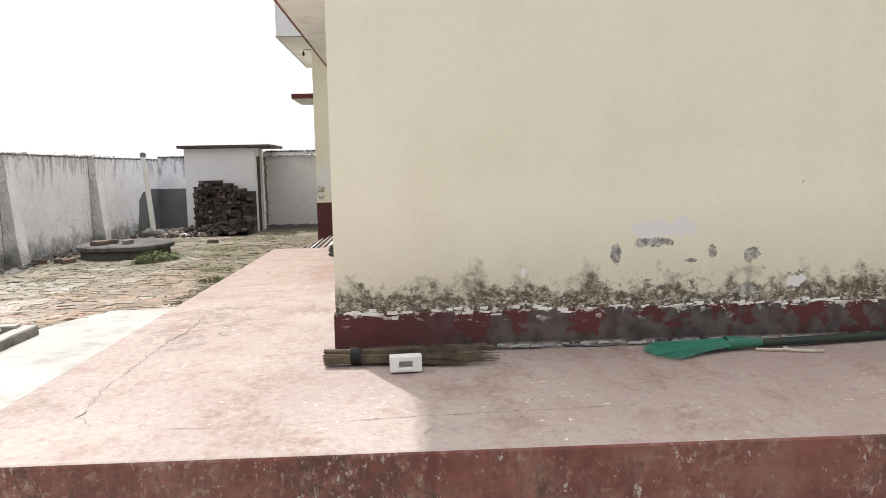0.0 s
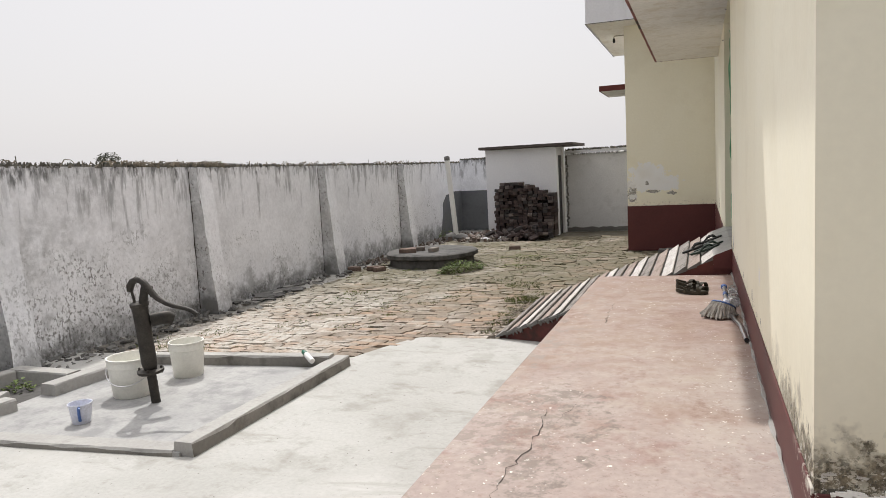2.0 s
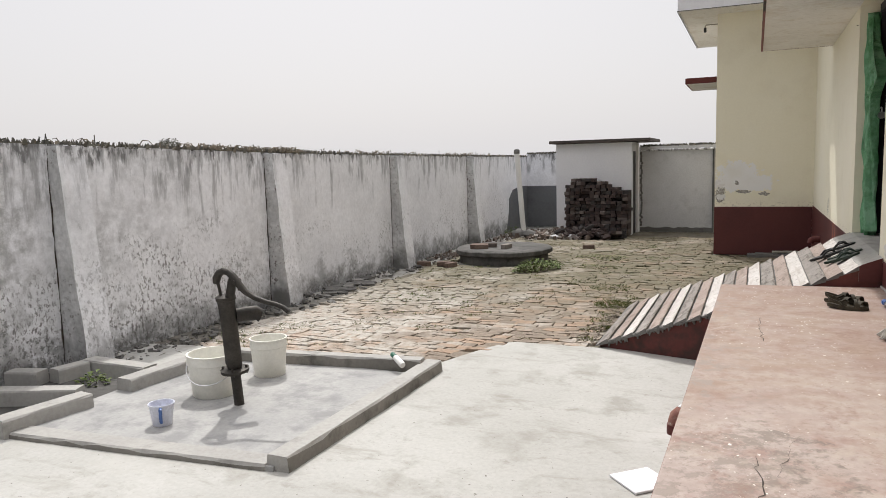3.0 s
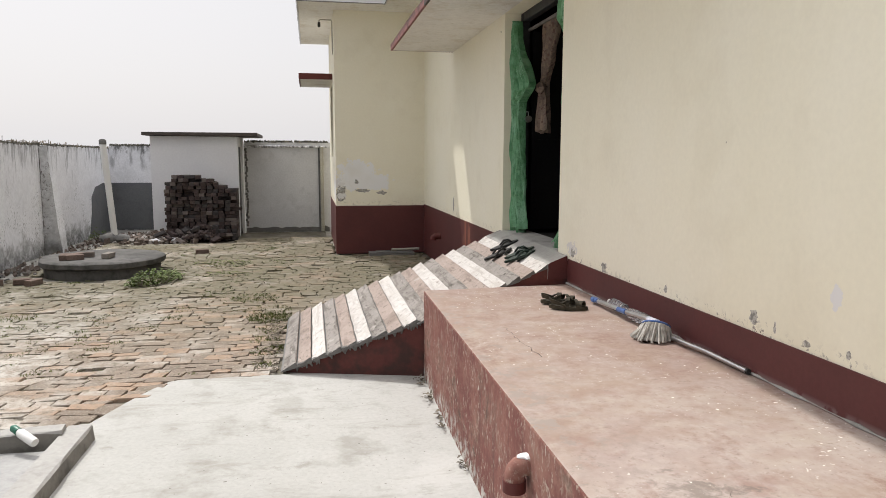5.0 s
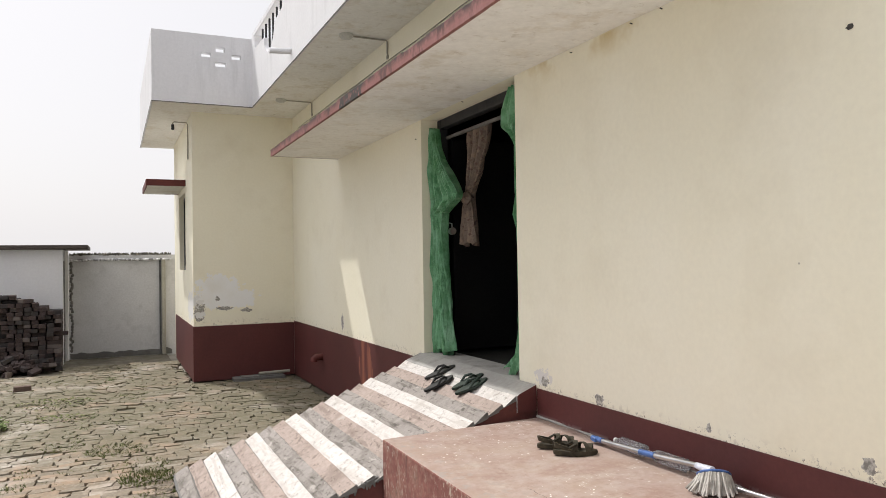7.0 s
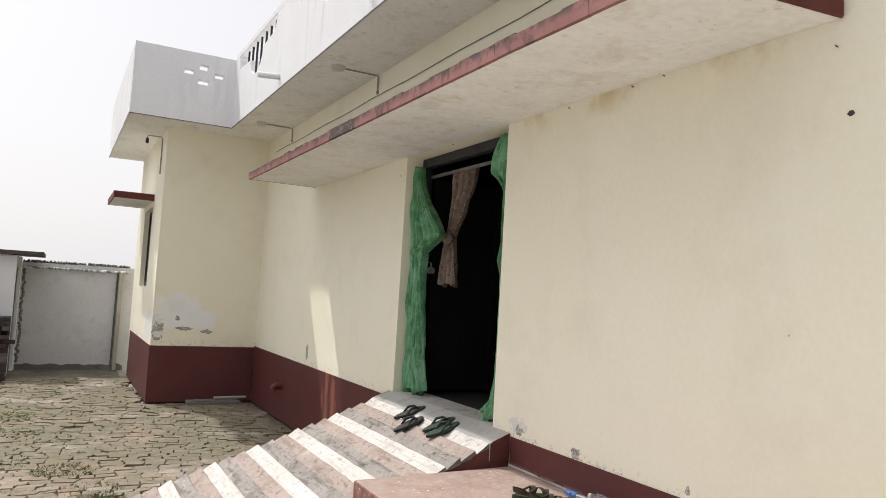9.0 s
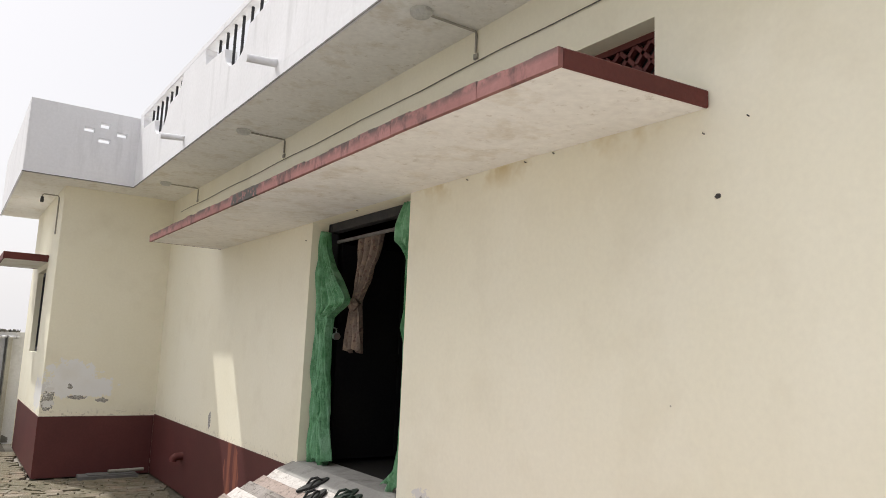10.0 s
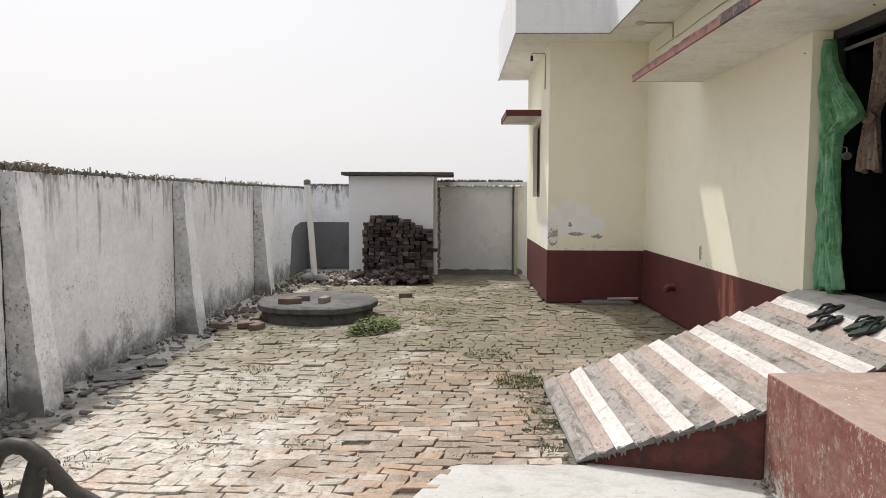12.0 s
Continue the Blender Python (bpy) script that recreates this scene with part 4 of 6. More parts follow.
# pierced vent over the canopy
bm = B()
for y0, y1, z0, z1 in ((2.72, 4.30, 3.33, 3.365), (2.72, 4.30, 3.71, 3.745)):
    box(bm, 0.13, 0.17, y0, y1, z0, z1)
for k in range(14):
    for j in range(3):
        y, z = 2.74 + k * 0.111, 3.368 + j * 0.113
        m = Matrix.Translation((0.15, y + 0.055, z + 0.055))
        for a in (45, -45):
            box(bm, -0.02, 0.02, -0.072, 0.072, -0.012, 0.012, 0, m @ pose(0, 0, 0, a, 0, 0))
solid("vent_grille", bm, M_OXIDE, "red pierced lattice grille in the vent above the canopy", "vent", kind="structure")
# Added board; its near-black colour stands in for shade behind the vent.
solid("vent_backing", boxes((0.235, 0.249, 2.66, 4.34, 3.28, 3.79)), M_ROOM, "added board behind the pierced grille, near black for the shade inside", "vent", kind="structure")

# eaves lamps with conduit
for y in (4.25, 7.70, 10.95):
    lamp = thing("eaves_lamp", (0, y, 0), "small round bulkhead lamp under the eaves on grey conduit", "lamp", "lamps under the eaves")
    bm = B()
    lathe(bm, [(0.0, 4.175), (0.055, 4.180), (0.075, 4.200), (0.075, 4.224), (0.0, 4.224)], 20, (-0.47, 0, 0))
    part("bulb", bm, M_BULB, lamp, smooth=True)
    bm = B()
    tube(bm, [(-0.40, 0, 4.210), (-0.02, 0, 4.210), (-0.012, 0, 4.195), (-0.012, 0, 4.06)], 0.009, 8)
    box(bm, -0.02, -0.001, -0.02, 0.02, 4.01, 4.05, 0.003)
    part("conduit", bm, M_CONDUIT, lamp)
bm = B()
tube(bm, [(-0.010, 0.05 + k * 0.49, 3.985 + 0.006 * math.sin(k * 1.7)) for k in range(25)], 0.004, 6)
solid("wall_cable", bm, M_LINE, "thin dark cable run along the top of the wall", "cable")
lamp = thing("bay_lamp_holder", (-1.58, 12.85, 0), "bare bulb holder on a bent arm under the bay eaves", "lamp")
bm = B()
tube(bm, [(-0.012, 0, 3.55), (-0.012, 0, 3.95), (-0.012, 0, 4.12), (-0.03, 0, 4.15), (-0.22, 0, 4.15), (-0.24, 0, 4.13), (-0.24, 0, 4.10)], 0.010, 8)
arm = part("arm", bm, M_CONDUIT, lamp, smooth=True)
bm = B()
lathe(bm, [(0.0, 4.0), (0.022, 4.0), (0.026, 4.03), (0.022, 4.085), (0.0, 4.09)], 12, (-0.24, 0, 0.02))
part("socket", bm, M_DARKMETAL, arm, smooth=True)

# bay window and its shade slab
win = thing("window_bay", (0, 0, 0), "side window of the bay with a dark steel frame", "window", kind="structure")
bm = B()
for a in ((-1.50, -1.45, 13.55, 13.60, 1.73, 3.07), (-1.50, -1.45, 14.70, 14.75, 1.73, 3.07), (-1.50, -1.45, 13.6, 14.70, 1.73, 1.81), (-1.50, -1.45, 13.6, 14.70, 3.02, 3.07), (-1.50, -1.45, 14.12, 14.17, 1.81, 3.02)):
    box(bm, *a, bev=0.004)
win_frame = part("window_frame", bm, M_DARKMETAL, win)
part("pane", boxes((-1.478, -1.472, 13.6, 14.12, 1.81, 3.02)), M_DARKMETAL, win_frame, "dark shuttered pane")
part("pane", boxes((-1.478, -1.472, 14.17, 14.70, 1.81, 3.02)), M_DARKMETAL, win_frame, "dark shuttered pane")
shade = thing("window_canopy", (0, 0, 0), "small concrete sun shade with red edge over the bay window", "canopy", kind="structure")
part("slab", boxes((-2.18, -1.581, 13.44, 15.0, 3.17, 3.255)), M_SOFFIT, shade)
part("edge_band", boxes((-2.205, -2.1805, 13.42, 15.02, 3.165, 3.275), (-2.1804, -1.581, 13.42, 13.4395, 3.165, 3.275), (-2.1804, -1.581, 15.0005, 15.02, 3.165, 3.275), bev=0.004), M_OXIDE, shade, "dark red painted edge")

# hole and nail marks in the wall
bm = B()
# Dark lump on the surface stands in for the shade inside a hole.
lump(bm, (0.0, 2.362, 2.742), (0.006, 0.018, 0.012), 3, 0.5)
solid("wall_hole_plug", bm, M_CABLE, "small dark lump standing in for a shaded hole in the cream wall", "plug")
bm = B()
for y, z in ((6.95, 3.02), (2.43, 3.05), (2.2, 3.08), (5.9, 3.17), (4.3, 3.16), (3.7, 3.165), (3.45, 3.17)):
    tube(bm, [(0.0, y, z), (-0.016, y, z + 0.003)], 0.0035, 6)
solid("wall_nail", bm, M_CABLE, "rusty nails stuck in the wall under the canopy", "nail", kind="stuff")
# waste pipe stub in the red band
bm = B()
tube(bm, [(0.0, 10.55, 0.48), (-0.10, 10.55, 0.48), (-0.125, 10.55, 0.46), (-0.13, 10.55, 0.42)], 0.05, 14)
solid("waste_pipe", bm, M_OXIDE, "short red-painted elbow pipe out of the red band", "pipe", smooth=True)

# doorway
frame_ob = thing("door_frame", (0, 0, 0), "dark painted steel door frame set in the plastered opening", "door frame", kind="structure")
bm = boxes((0.17, 0.25, 6.75, 6.828, 0.93, 3.188), bev=0.006)
part("post", bm, M_DARKMETAL, frame_ob)
part("post", boxes((0.17, 0.25, 5.042, 5.12, 0.93, 3.188), bev=0.006), M_DARKMETAL, frame_ob)
part("head", boxes((0.17, 0.25, 5.1205, 6.7495, 3.10, 3.188), bev=0.006), M_DARKMETAL, frame_ob)
part("curtain_rail", boxes((0.225, 0.255, 5.1205, 6.7495, 3.00, 3.03), bev=0.005), M_LINE, frame_ob, "dull grey rail")
for z in (1.55, 2.17):
    bm = B()
    tube(bm, [(0.16, 6.70, z - 0.05), (0.16, 6.70, z + 0.05)], 0.018, 10)
    box(bm, 0.15, 0.20, 6.66, 6.76, z - 0.02, z + 0.02, 0.004)
    part("hinge", bm, M_DARKMETAL, frame_ob, smooth=True)
door = thing("door_leaf", (0, 0, 0), "steel door leaf folded open into the room, shade in its near-black colour", "door")
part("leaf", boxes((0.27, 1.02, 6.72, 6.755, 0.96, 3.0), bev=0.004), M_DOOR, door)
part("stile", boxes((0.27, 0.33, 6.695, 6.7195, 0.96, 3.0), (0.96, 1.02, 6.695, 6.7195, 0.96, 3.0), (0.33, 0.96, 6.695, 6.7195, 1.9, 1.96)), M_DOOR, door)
padlock = thing("padlock", (0, 0, 0), "round bright padlock hanging from the door frame", "padlock")
bm = B()
tube(bm, [(0.18, 6.56, 2.10), (0.18, 6.52, 2.10)], 0.034, 18)
part("lock_body", bm, M_STEEL, padlock, smooth=True)
bm = B()
tube(bm, [(0.18, 6.54, 2.13), (0.18, 6.545, 2.17), (0.18, 6.60, 2.18), (0.18, 6.70, 2.17)], 0.006, 8)
part("shackle", bm, M_STEEL, padlock, smooth=True)


def drape(bm, rows, folds, depth, x0, seed, n=60, m=80):
    """A hanging sheet. rows: (z, y of one edge, y of the other); folds deepen with the gathering."""
    rr = random.Random(seed)
    ph = [rr.uniform(0, 6.28) for _ in range(4)]
    zs = [rows[0][0] + (rows[-1][0] - rows[0][0]) * k / m for k in range(m + 1)]
    grid = []
    for k, z in enumerate(zs):
        ya = float(np.interp(-z, [-r[0] for r in rows], [r[1] for r in rows]))
        yb = float(np.interp(-z, [-r[0] for r in rows], [r[2] for r in rows]))
        ring = []
        for j in range(n + 1):
            u = j / n
            x = x0 + depth * (0.6 * math.sin(u * folds * 6.28 + ph[0] + 1.1 * math.sin(z * 1.6 + ph[1])) + 0.4 * math.sin(u * folds * 13.1 + ph[2] + z * 2.1))
            x += 0.35 * depth * noise.noise(Vector((u * 6, z * 5, seed)))
            y = ya + (yb - ya) * u + 0.012 * noise.noise(Vector((u * 5, z * 6, seed + 9)))
            ring.append(bm.verts.new((x, y, z + (0.03 * math.sin(u * 11 + seed) if k == m else 0))))
        grid.append(ring)
    for a, b in zip(grid, grid[1:]):
        for j in range(n):
            bm.faces.new((a[j], a[j + 1], b[j + 1], b[j]))


def thicken(ob, t):
    md = ob.modifiers.new("thickness", "SOLIDIFY")
    md.thickness = t
    return ob


bm = B()
drape(bm, [(3.10, 6.79, 6.75), (2.92, 6.80, 6.68), (2.74, 6.81, 6.55), (2.58, 6.81, 6.39), (2.48, 6.80, 6.27), (2.43, 6.80, 6.22), (2.38, 6.79, 6.25), (2.33, 6.78, 6.40), (2.27, 6.78, 6.56), (2.1, 6.79, 6.59), (1.7, 6.80, 6.57), (1.3, 6.81, 6.50), (0.965, 6.82, 6.43)], 4.2, 0.06, 0.11, 3, 72, 90)
thicken(solid("green_curtain", bm, M_SHEET, "crumpled green plastic sheet curtain tied back at the doorway", "curtain", "green curtains", smooth=True), 0.003)
bm = B()
drape(bm, [(3.15, 5.06, 5.22), (2.98, 5.05, 5.34), (2.86, 5.05, 5.34), (2.79, 5.05, 5.22), (2.70, 5.05, 5.13), (2.3, 5.05, 5.12), (2.16, 5.05, 5.17), (2.05, 5.05, 5.11), (1.5, 5.05, 5.12), (1.25, 5.05, 5.15), (1.10, 5.05, 5.20), (0.96, 5.05, 5.40)], 2.0, 0.025, 0.06, 5)
thicken(solid("green_curtain", bm, M_SHEET, "narrow torn green plastic sheet bunched along the door jamb", "curtain", "green curtains", smooth=True), 0.003)
bm = B()
drape(bm, [(3.02, 6.42, 5.94), (2.80, 6.43, 6.02), (2.62, 6.43, 6.15), (2.50, 6.43, 6.26), (2.43, 6.43, 6.33), (2.38, 6.44, 6.34), (2.30, 6.48, 6.31), (2.15, 6.53, 6.28), (1.98, 6.56, 6.24)], 3.6, 0.05, 0.29, 8)
lump(bm, (0.25, 6.37, 2.40), (0.055, 0.07, 0.06), 4, 0.5)
thicken(solid("cloth_curtain", bm, M_CLOTH, "faded brown printed cloth curtain tied in a knot", "curtain", smooth=True), 0.003)

# ---- ramp ----
ramp = thing("ramp", (0, 0, 0), "concrete ramp of tilted strips painted white, pink and grey up to the doorway", "ramp", kind="structure")
STRIPS, X0, X1, Z0, Z1 = 18, -2.27, -0.16, 0.030, 0.850
DX, DZ = (X1 - X0) / STRIPS, (Z1 - Z0) / STRIPS


def near_y(x):
    return 4.79 + max(0.0, -x - 1.165) * 0.235


def far_y(x):
    return 6.88 + max(0.0, -x) * 0.065


bm = B()
lo = [(X0 + 0.04, near_y(X0) + 0.045), (-1.165, 4.82), (-0.001, 4.805), (-0.001, 6.86), (X0 + 0.02, far_y(X0) - 0.02)]
vb = [bm.verts.new((x, y, 0.0)) for x, y in lo]
vt = [bm.verts.new((x, y, max(0.008, Z0 - 0.016 + (x - X0) * DZ / DX))) for x, y in lo]
bm.faces.new(vb)
bm.faces.new(vt[::-1])
for k in range(5):
    j = (k + 1) % 5
    bm.faces.new((vb[k], vt[k], vt[j], vb[j]))
bmesh.ops.recalc_face_normals(bm, faces=bm.faces[:])
part("body", bm, M_RAMPSIDE, ramp, "red painted side with dark mould")
for k in range(STRIPS):
    bm = B()
    x0, x1 = X0 + k * DX, X0 + (k + 1) * DX + 0.004
    # each strip rises steeply and drops to the foot of the next
    zl, zh = Z0 + k * DZ - 0.012, Z0 + (k + 1) * DZ + 0.018
    zb = max(-0.02, zl - 0.010)
    n = 14
    cols = []
    lip = R.uniform(-0.016, 0.020)
    for j in range(n + 1):
        u = j / n
        ya, yb = near_y(x0) + lip + (far_y(x0) - near_y(x0)) * u, near_y(x1) + lip + (far_y(x1) - near_y(x1)) * u
        w = [R.uniform(-0.004, 0.004) for _ in range(3)]
        cols.append([bm.verts.new(p) for p in ((x0 + w[0], ya, zb), (x0 + w[0], ya, zl + w[1] * 0.4), (x0 + 0.016 + w[2], ya, zl + 0.009 + w[1] * 0.4), (x1 - 0.006 + w[1], yb, zh + w[2] * 0.5), (x1, yb, zh - 0.007 + w[2] * 0.5), (x1, yb, zb + DZ * 0.9))])
    for a, b in zip(cols, cols[1:]):
        for i in range(6):
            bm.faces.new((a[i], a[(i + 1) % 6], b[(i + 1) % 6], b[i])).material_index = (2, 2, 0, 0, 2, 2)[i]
    bm.faces.new(cols[0]).material_index = 1
    bm.faces.new(cols[-1][::-1]).material_index = 1
    bmesh.ops.recalc_face_normals(bm, faces=bm.faces[:])
    kind = (M_STRIPE_G, M_STRIPE_P, M_STRIPE_W)[k % 3]
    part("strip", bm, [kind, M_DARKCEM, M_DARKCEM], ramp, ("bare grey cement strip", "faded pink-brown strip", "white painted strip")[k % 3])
rr = random.Random(41)
bm = B()
for k in range(90):
    x = rr.uniform(X0 + 0.12, -1.18)
    z = Z0 + (x - X0) * DZ / DX - 0.012
    h = rr.choice((0.012, 0.02, 0.03, 0.05))
    y = near_y(x) + rr.uniform(0.018, 0.034)
    tube(bm, [(x, y, z + 0.01), (x + rr.uniform(-0.006, 0.006), y + 0.004, max(0.01, z - h * 0.5)), (x + rr.uniform(-0.01, 0.01), y + 0.010, max(0.006, z - h))], [0.016, 0.012, 0.005], 5)
tagged(part("mortar_drips", bm, M_DARKCEM, ramp, "dark ragged mortar squeezed out under the strips"), kind="stuff")
bm = B()
prism(bm, [(-0.165, 0.80), (-0.165, 0.868), (-0.15, 0.880), (0.0, 0.940), (0.26, 0.945), (0.26, 0.80)], "y", 5.043, 6.827)
part("landing", bm, M_CEMENT, ramp, "grey cement landing at the threshold")
for y0, y1 in ((4.795, 5.0425), (6.8275, 6.90)):
    bm = B()
    prism(bm, [(-0.165, 0.75), (-0.165, 0.868), (-0.15, 0.880), (-0.009, 0.936), (-0.009, 0.75)], "y", y0, y1)
    for f in bm.faces:
        f.material_index = 1 if abs(f.normal.y) > 0.7 else 0
    part("landing_edge", bm, [M_CEMENT, M_DADO], ramp, "grey cement end of the landing with a red side")


# ---- boundary walls ----
WX = -6.66


def wall_top(y):
    """The top of the long wall rises towards the front of the yard."""
    return float(np.interp(y, [-9.0, 1.0, 3.1, 6.2, 9.7, 13.3, 17.8], [2.06, 2.04, 2.01, 1.95, 1.925, 1.905, 1.90]))


bm = B()
for y0, y1 in ((-9.0, 1.0), (1.0, 3.1), (3.1, 6.2), (6.2, 9.7), (9.7, 13.3), (13.3, 17.8)):
    for f in box(bm, WX - 0.23, WX, y0, y1, -0.1, 1.9):
        for v in f.verts:
            if v.co.z > 0:
                v.co.z = wall_top(v.co.y)
bmesh.ops.remove_doubles(bm, verts=bm.verts[:], dist=0.0005)
wall_w = solid("boundary_wall_west", bm, M_WHITEWASH, "long whitewashed compound wall streaked black with mould", "wall", kind="structure")
for k, y in enumerate((-6.1, -3.05, 0.0, 3.08, 6.16, 9.62, 13.22)):
    bm = B()
    prism(bm, [(WX - 0.05, -0.1), (WX + 0.30, -0.1), (WX + 0.29, 0.05), (WX + 0.20, 0.95), (WX + 0.125, wall_top(y) - 0.014), (WX - 0.05, wall_top(y) - 0.014)], "y", y - 0.145, y + 0.145)
    bmesh.ops.subdivide_edges(bm, edges=[e for e in bm.edges if e.calc_length() > 0.5], cuts=9)
    for v in bm.verts:
        v.co += Vector((1, 1, 0)) * 0.012 * noise.noise(v.co * 5)
    # Side faces get the greyer wash: painted shade plus mould spots.
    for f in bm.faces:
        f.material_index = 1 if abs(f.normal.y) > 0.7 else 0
    part("pilaster", bm, [M_CLEANWASH, M_GREYWASH], wall_w, "whitewashed pilaster with side shade and mould in its grey sides, flaking edges")
    bm = B()
    rr = random.Random(200 + k)
    pts = [(WX + 0.002, y - 0.146 + rr.uniform(-0.006, 0.002), 0.05 + j * 0.092) for j in range(21)]
    tube(bm, pts, [rr.choice((0.002, 0.003, 0.005, 0.008)) for _ in pts], 5)
    part("open_joint", bm, M_CRACK, wall_w, "dark open joint beside the pilaster")
bm = B()
box(bm, WX, -5.45, 17.6, 17.83, -0.1, 1.97)
wall_n = solid("boundary_wall_north", bm, M_WHITEWASH, "whitewashed rear compound wall in the corner", "wall", kind="structure")
part("dark_panel", boxes((WX + 0.001, -5.46, 17.580, 17.5995, 0.0, 1.10), bev=0.003), M_SLATE, wall_n, "dark grey cement plaster low on the wall")
bm = B()
prism(bm, [(15.75, 0.0), (15.95, 0.5), (16.0, 0.85), (16.3, 1.05), (16.9, 1.12), (17.58, 1.11), (17.58, 0.0)], "x", WX + 0.0005, WX + 0.014)
part("dark_panel", bm, M_SLATE, wall_w, "dark grey cement plaster low on the wall")
# Unseen wall added to close the yard; its grey keeps bounce light down.
solid("boundary_wall_south", boxes((WX, 12.0, -9.2, -9.0, -0.1, 1.9)), M_GREYWASH, "unseen closing wall across the front yard, greyed to cut bounce light", "wall", kind="structure")
solid("boundary_wall_east", boxes((12.0, 12.2, -9.2, 19.0, -0.1, 1.9)), M_WHITEWASH, "whitewashed compound wall beyond the building", "wall", kind="structure")

# gate wall between shed and bay
gate = thing("rear_wall_panel", (0, 0, 0), "pale cement rendered wall panel with a rail and a post", "wall", kind="structure")
M_RENDER = cement("pale_grey_render", (0.56, 0.56, 0.57), (0.62, 0.62, 0.63), (0.44, 0.44, 0.445), 0.55)
part("panel", boxes((-3.52, -1.30, 16.60, 16.80, -0.05, 2.05)), M_RENDER, gate)
bm = B()
prism(bm, [(-3.50, -0.02)] + [(-3.50 + k * 0.1, 0.09 + 0.06 * noise.noise(Vector((k * 0.7, 2.0, 0)))) for k in range(20)] + [(-1.60, -0.02)], "y", 16.592, 16.5995)
part("damp_foot", bm, M_DARKCEM, gate, "dark damp foot of the wall")
part("gap", boxes((-1.84, -1.805, 16.585, 16.5995, -0.02, 1.94)), M_DARKCEM, gate, "dark joint beside the post")
bm = B()
tube(bm, [(-3.5, 16.56, 1.955), (-1.62, 16.56, 1.955)], 0.026, 10)
part("rail", bm, M_WHITEWASH, gate, "pale painted rail", smooth=True)
part("post", boxes((-1.80, -1.72, 16.50, 16.58, -0.02, 1.95), bev=0.006), M_CONDUIT, gate, "grey post beside the bay")
bm = B()
for k in range(30):
    z = 0.15 + k * 0.06
    lump(bm, (-3.47 + R.uniform(-0.02, 0.02), 16.59, z), (0.03, 0.02, 0.04), k, 0.6, 1)
part("ragged_edge", bm, M_DARKCEM, gate, "ragged dark mortar edge")

# shed
shed = thing("shed", (0, 0, 0), "small whitewashed shed with a thin dark flat roof slab", "shed")
part("wall", boxes((-5.38, -3.58, 15.80, 15.95, -0.05, 2.15)), M_WHITE, shed)
part("wall", boxes((-5.38, -5.26, 15.9505, 17.55, -0.05, 2.15)), M_WHITE, shed)
bm = B()
panel(bm, "x", -3.70, 0.12, 15.951, 16.59, -0.05, 2.15, [(16.02, 16.42, -0.05, 1.95)])
part("wall", bm, M_WHITE, shed)
# Dark sheet set almost flush stands in for the shaded door opening.
part("door", boxes((-3.605, -3.582, 16.022, 16.418, -0.02, 1.94)), M_DARKMETAL, shed, "dark sheet in the narrow shed door opening, standing in for its shade")
part("jamb", boxes((-3.575, -3.52, 16.43, 16.58, -0.05, 2.14), bev=0.004), M_WHITE, shed)
part("roof", boxes((-5.52, -3.15, 15.66, 17.6, 2.165, 2.235), bev=0.006), M_ROOFEDGE, shed, "thin dark weathered roof slab")


def shards(name, bm, label):
    return solid(name, bm, M_SHARD, label, "wall coping", kind="stuff")


def shard(bm, x, y, z, rr, s):
    a, h, w = rr.uniform(0, 6.28), rr.uniform(0.02, 0.065) * s, rr.uniform(0.012, 0.035) * s
    tip = Vector((x + rr.uniform(-0.03, 0.03), y + rr.uniform(-0.03, 0.03), z + h))
    base = [bm.verts.new((x + w * math.cos(a + t), y + w * math.sin(a + t), z - 0.01)) for t in (0, 2.1, 4.2)]
    if rr.random() < 0.5:
        top = bm.verts.new(tip)
        for k in range(3):
            bm.faces.new((base[k], base[(k + 1) % 3], top))
    else:
        up = [bm.verts.new(tip + (v.co - Vector((x, y, z))) * rr.uniform(0.2, 0.7) * 0.8) for v in base]
        for k in range(3):
            bm.faces.new((base[k], base[(k + 1) % 3], up[(k + 1) % 3], up[k]))
        bm.faces.new(up)


rr = random.Random(21)
bm = B()
for k in range(2600):
    y = rr.uniform(0.0, 17.7)
    shard(bm, WX - rr.uniform(0.0, 0.22), y, wall_top(y) - 0.004, rr, 0.9 if y > 8 else 1.0)
for k in range(170):
    y = rr.gauss(6.1, 0.7) if k < 90 else rr.uniform(1, 17)
    x, z = WX - rr.uniform(0.0, 0.2), wall_top(y) + 0.01
    p = Vector((rr.uniform(-1, 1) * 0.5, rr.uniform(-1, 1), rr.uniform(-0.1, 0.5))).normalized() * rr.uniform(0.04, 0.11)
    tube(bm, [(x, y, z), (x + p.x * 0.5, y + p.y * 0.5, z + abs(p.z) * 0.8 + 0.02), (x + p.x, y + p.y, z + p.z * 0.6 + 0.02)], 0.0045, 4)
shards("broken_glass_coping", bm, "jagged broken bottle shards and dry stems along the wall top")
bm = B()
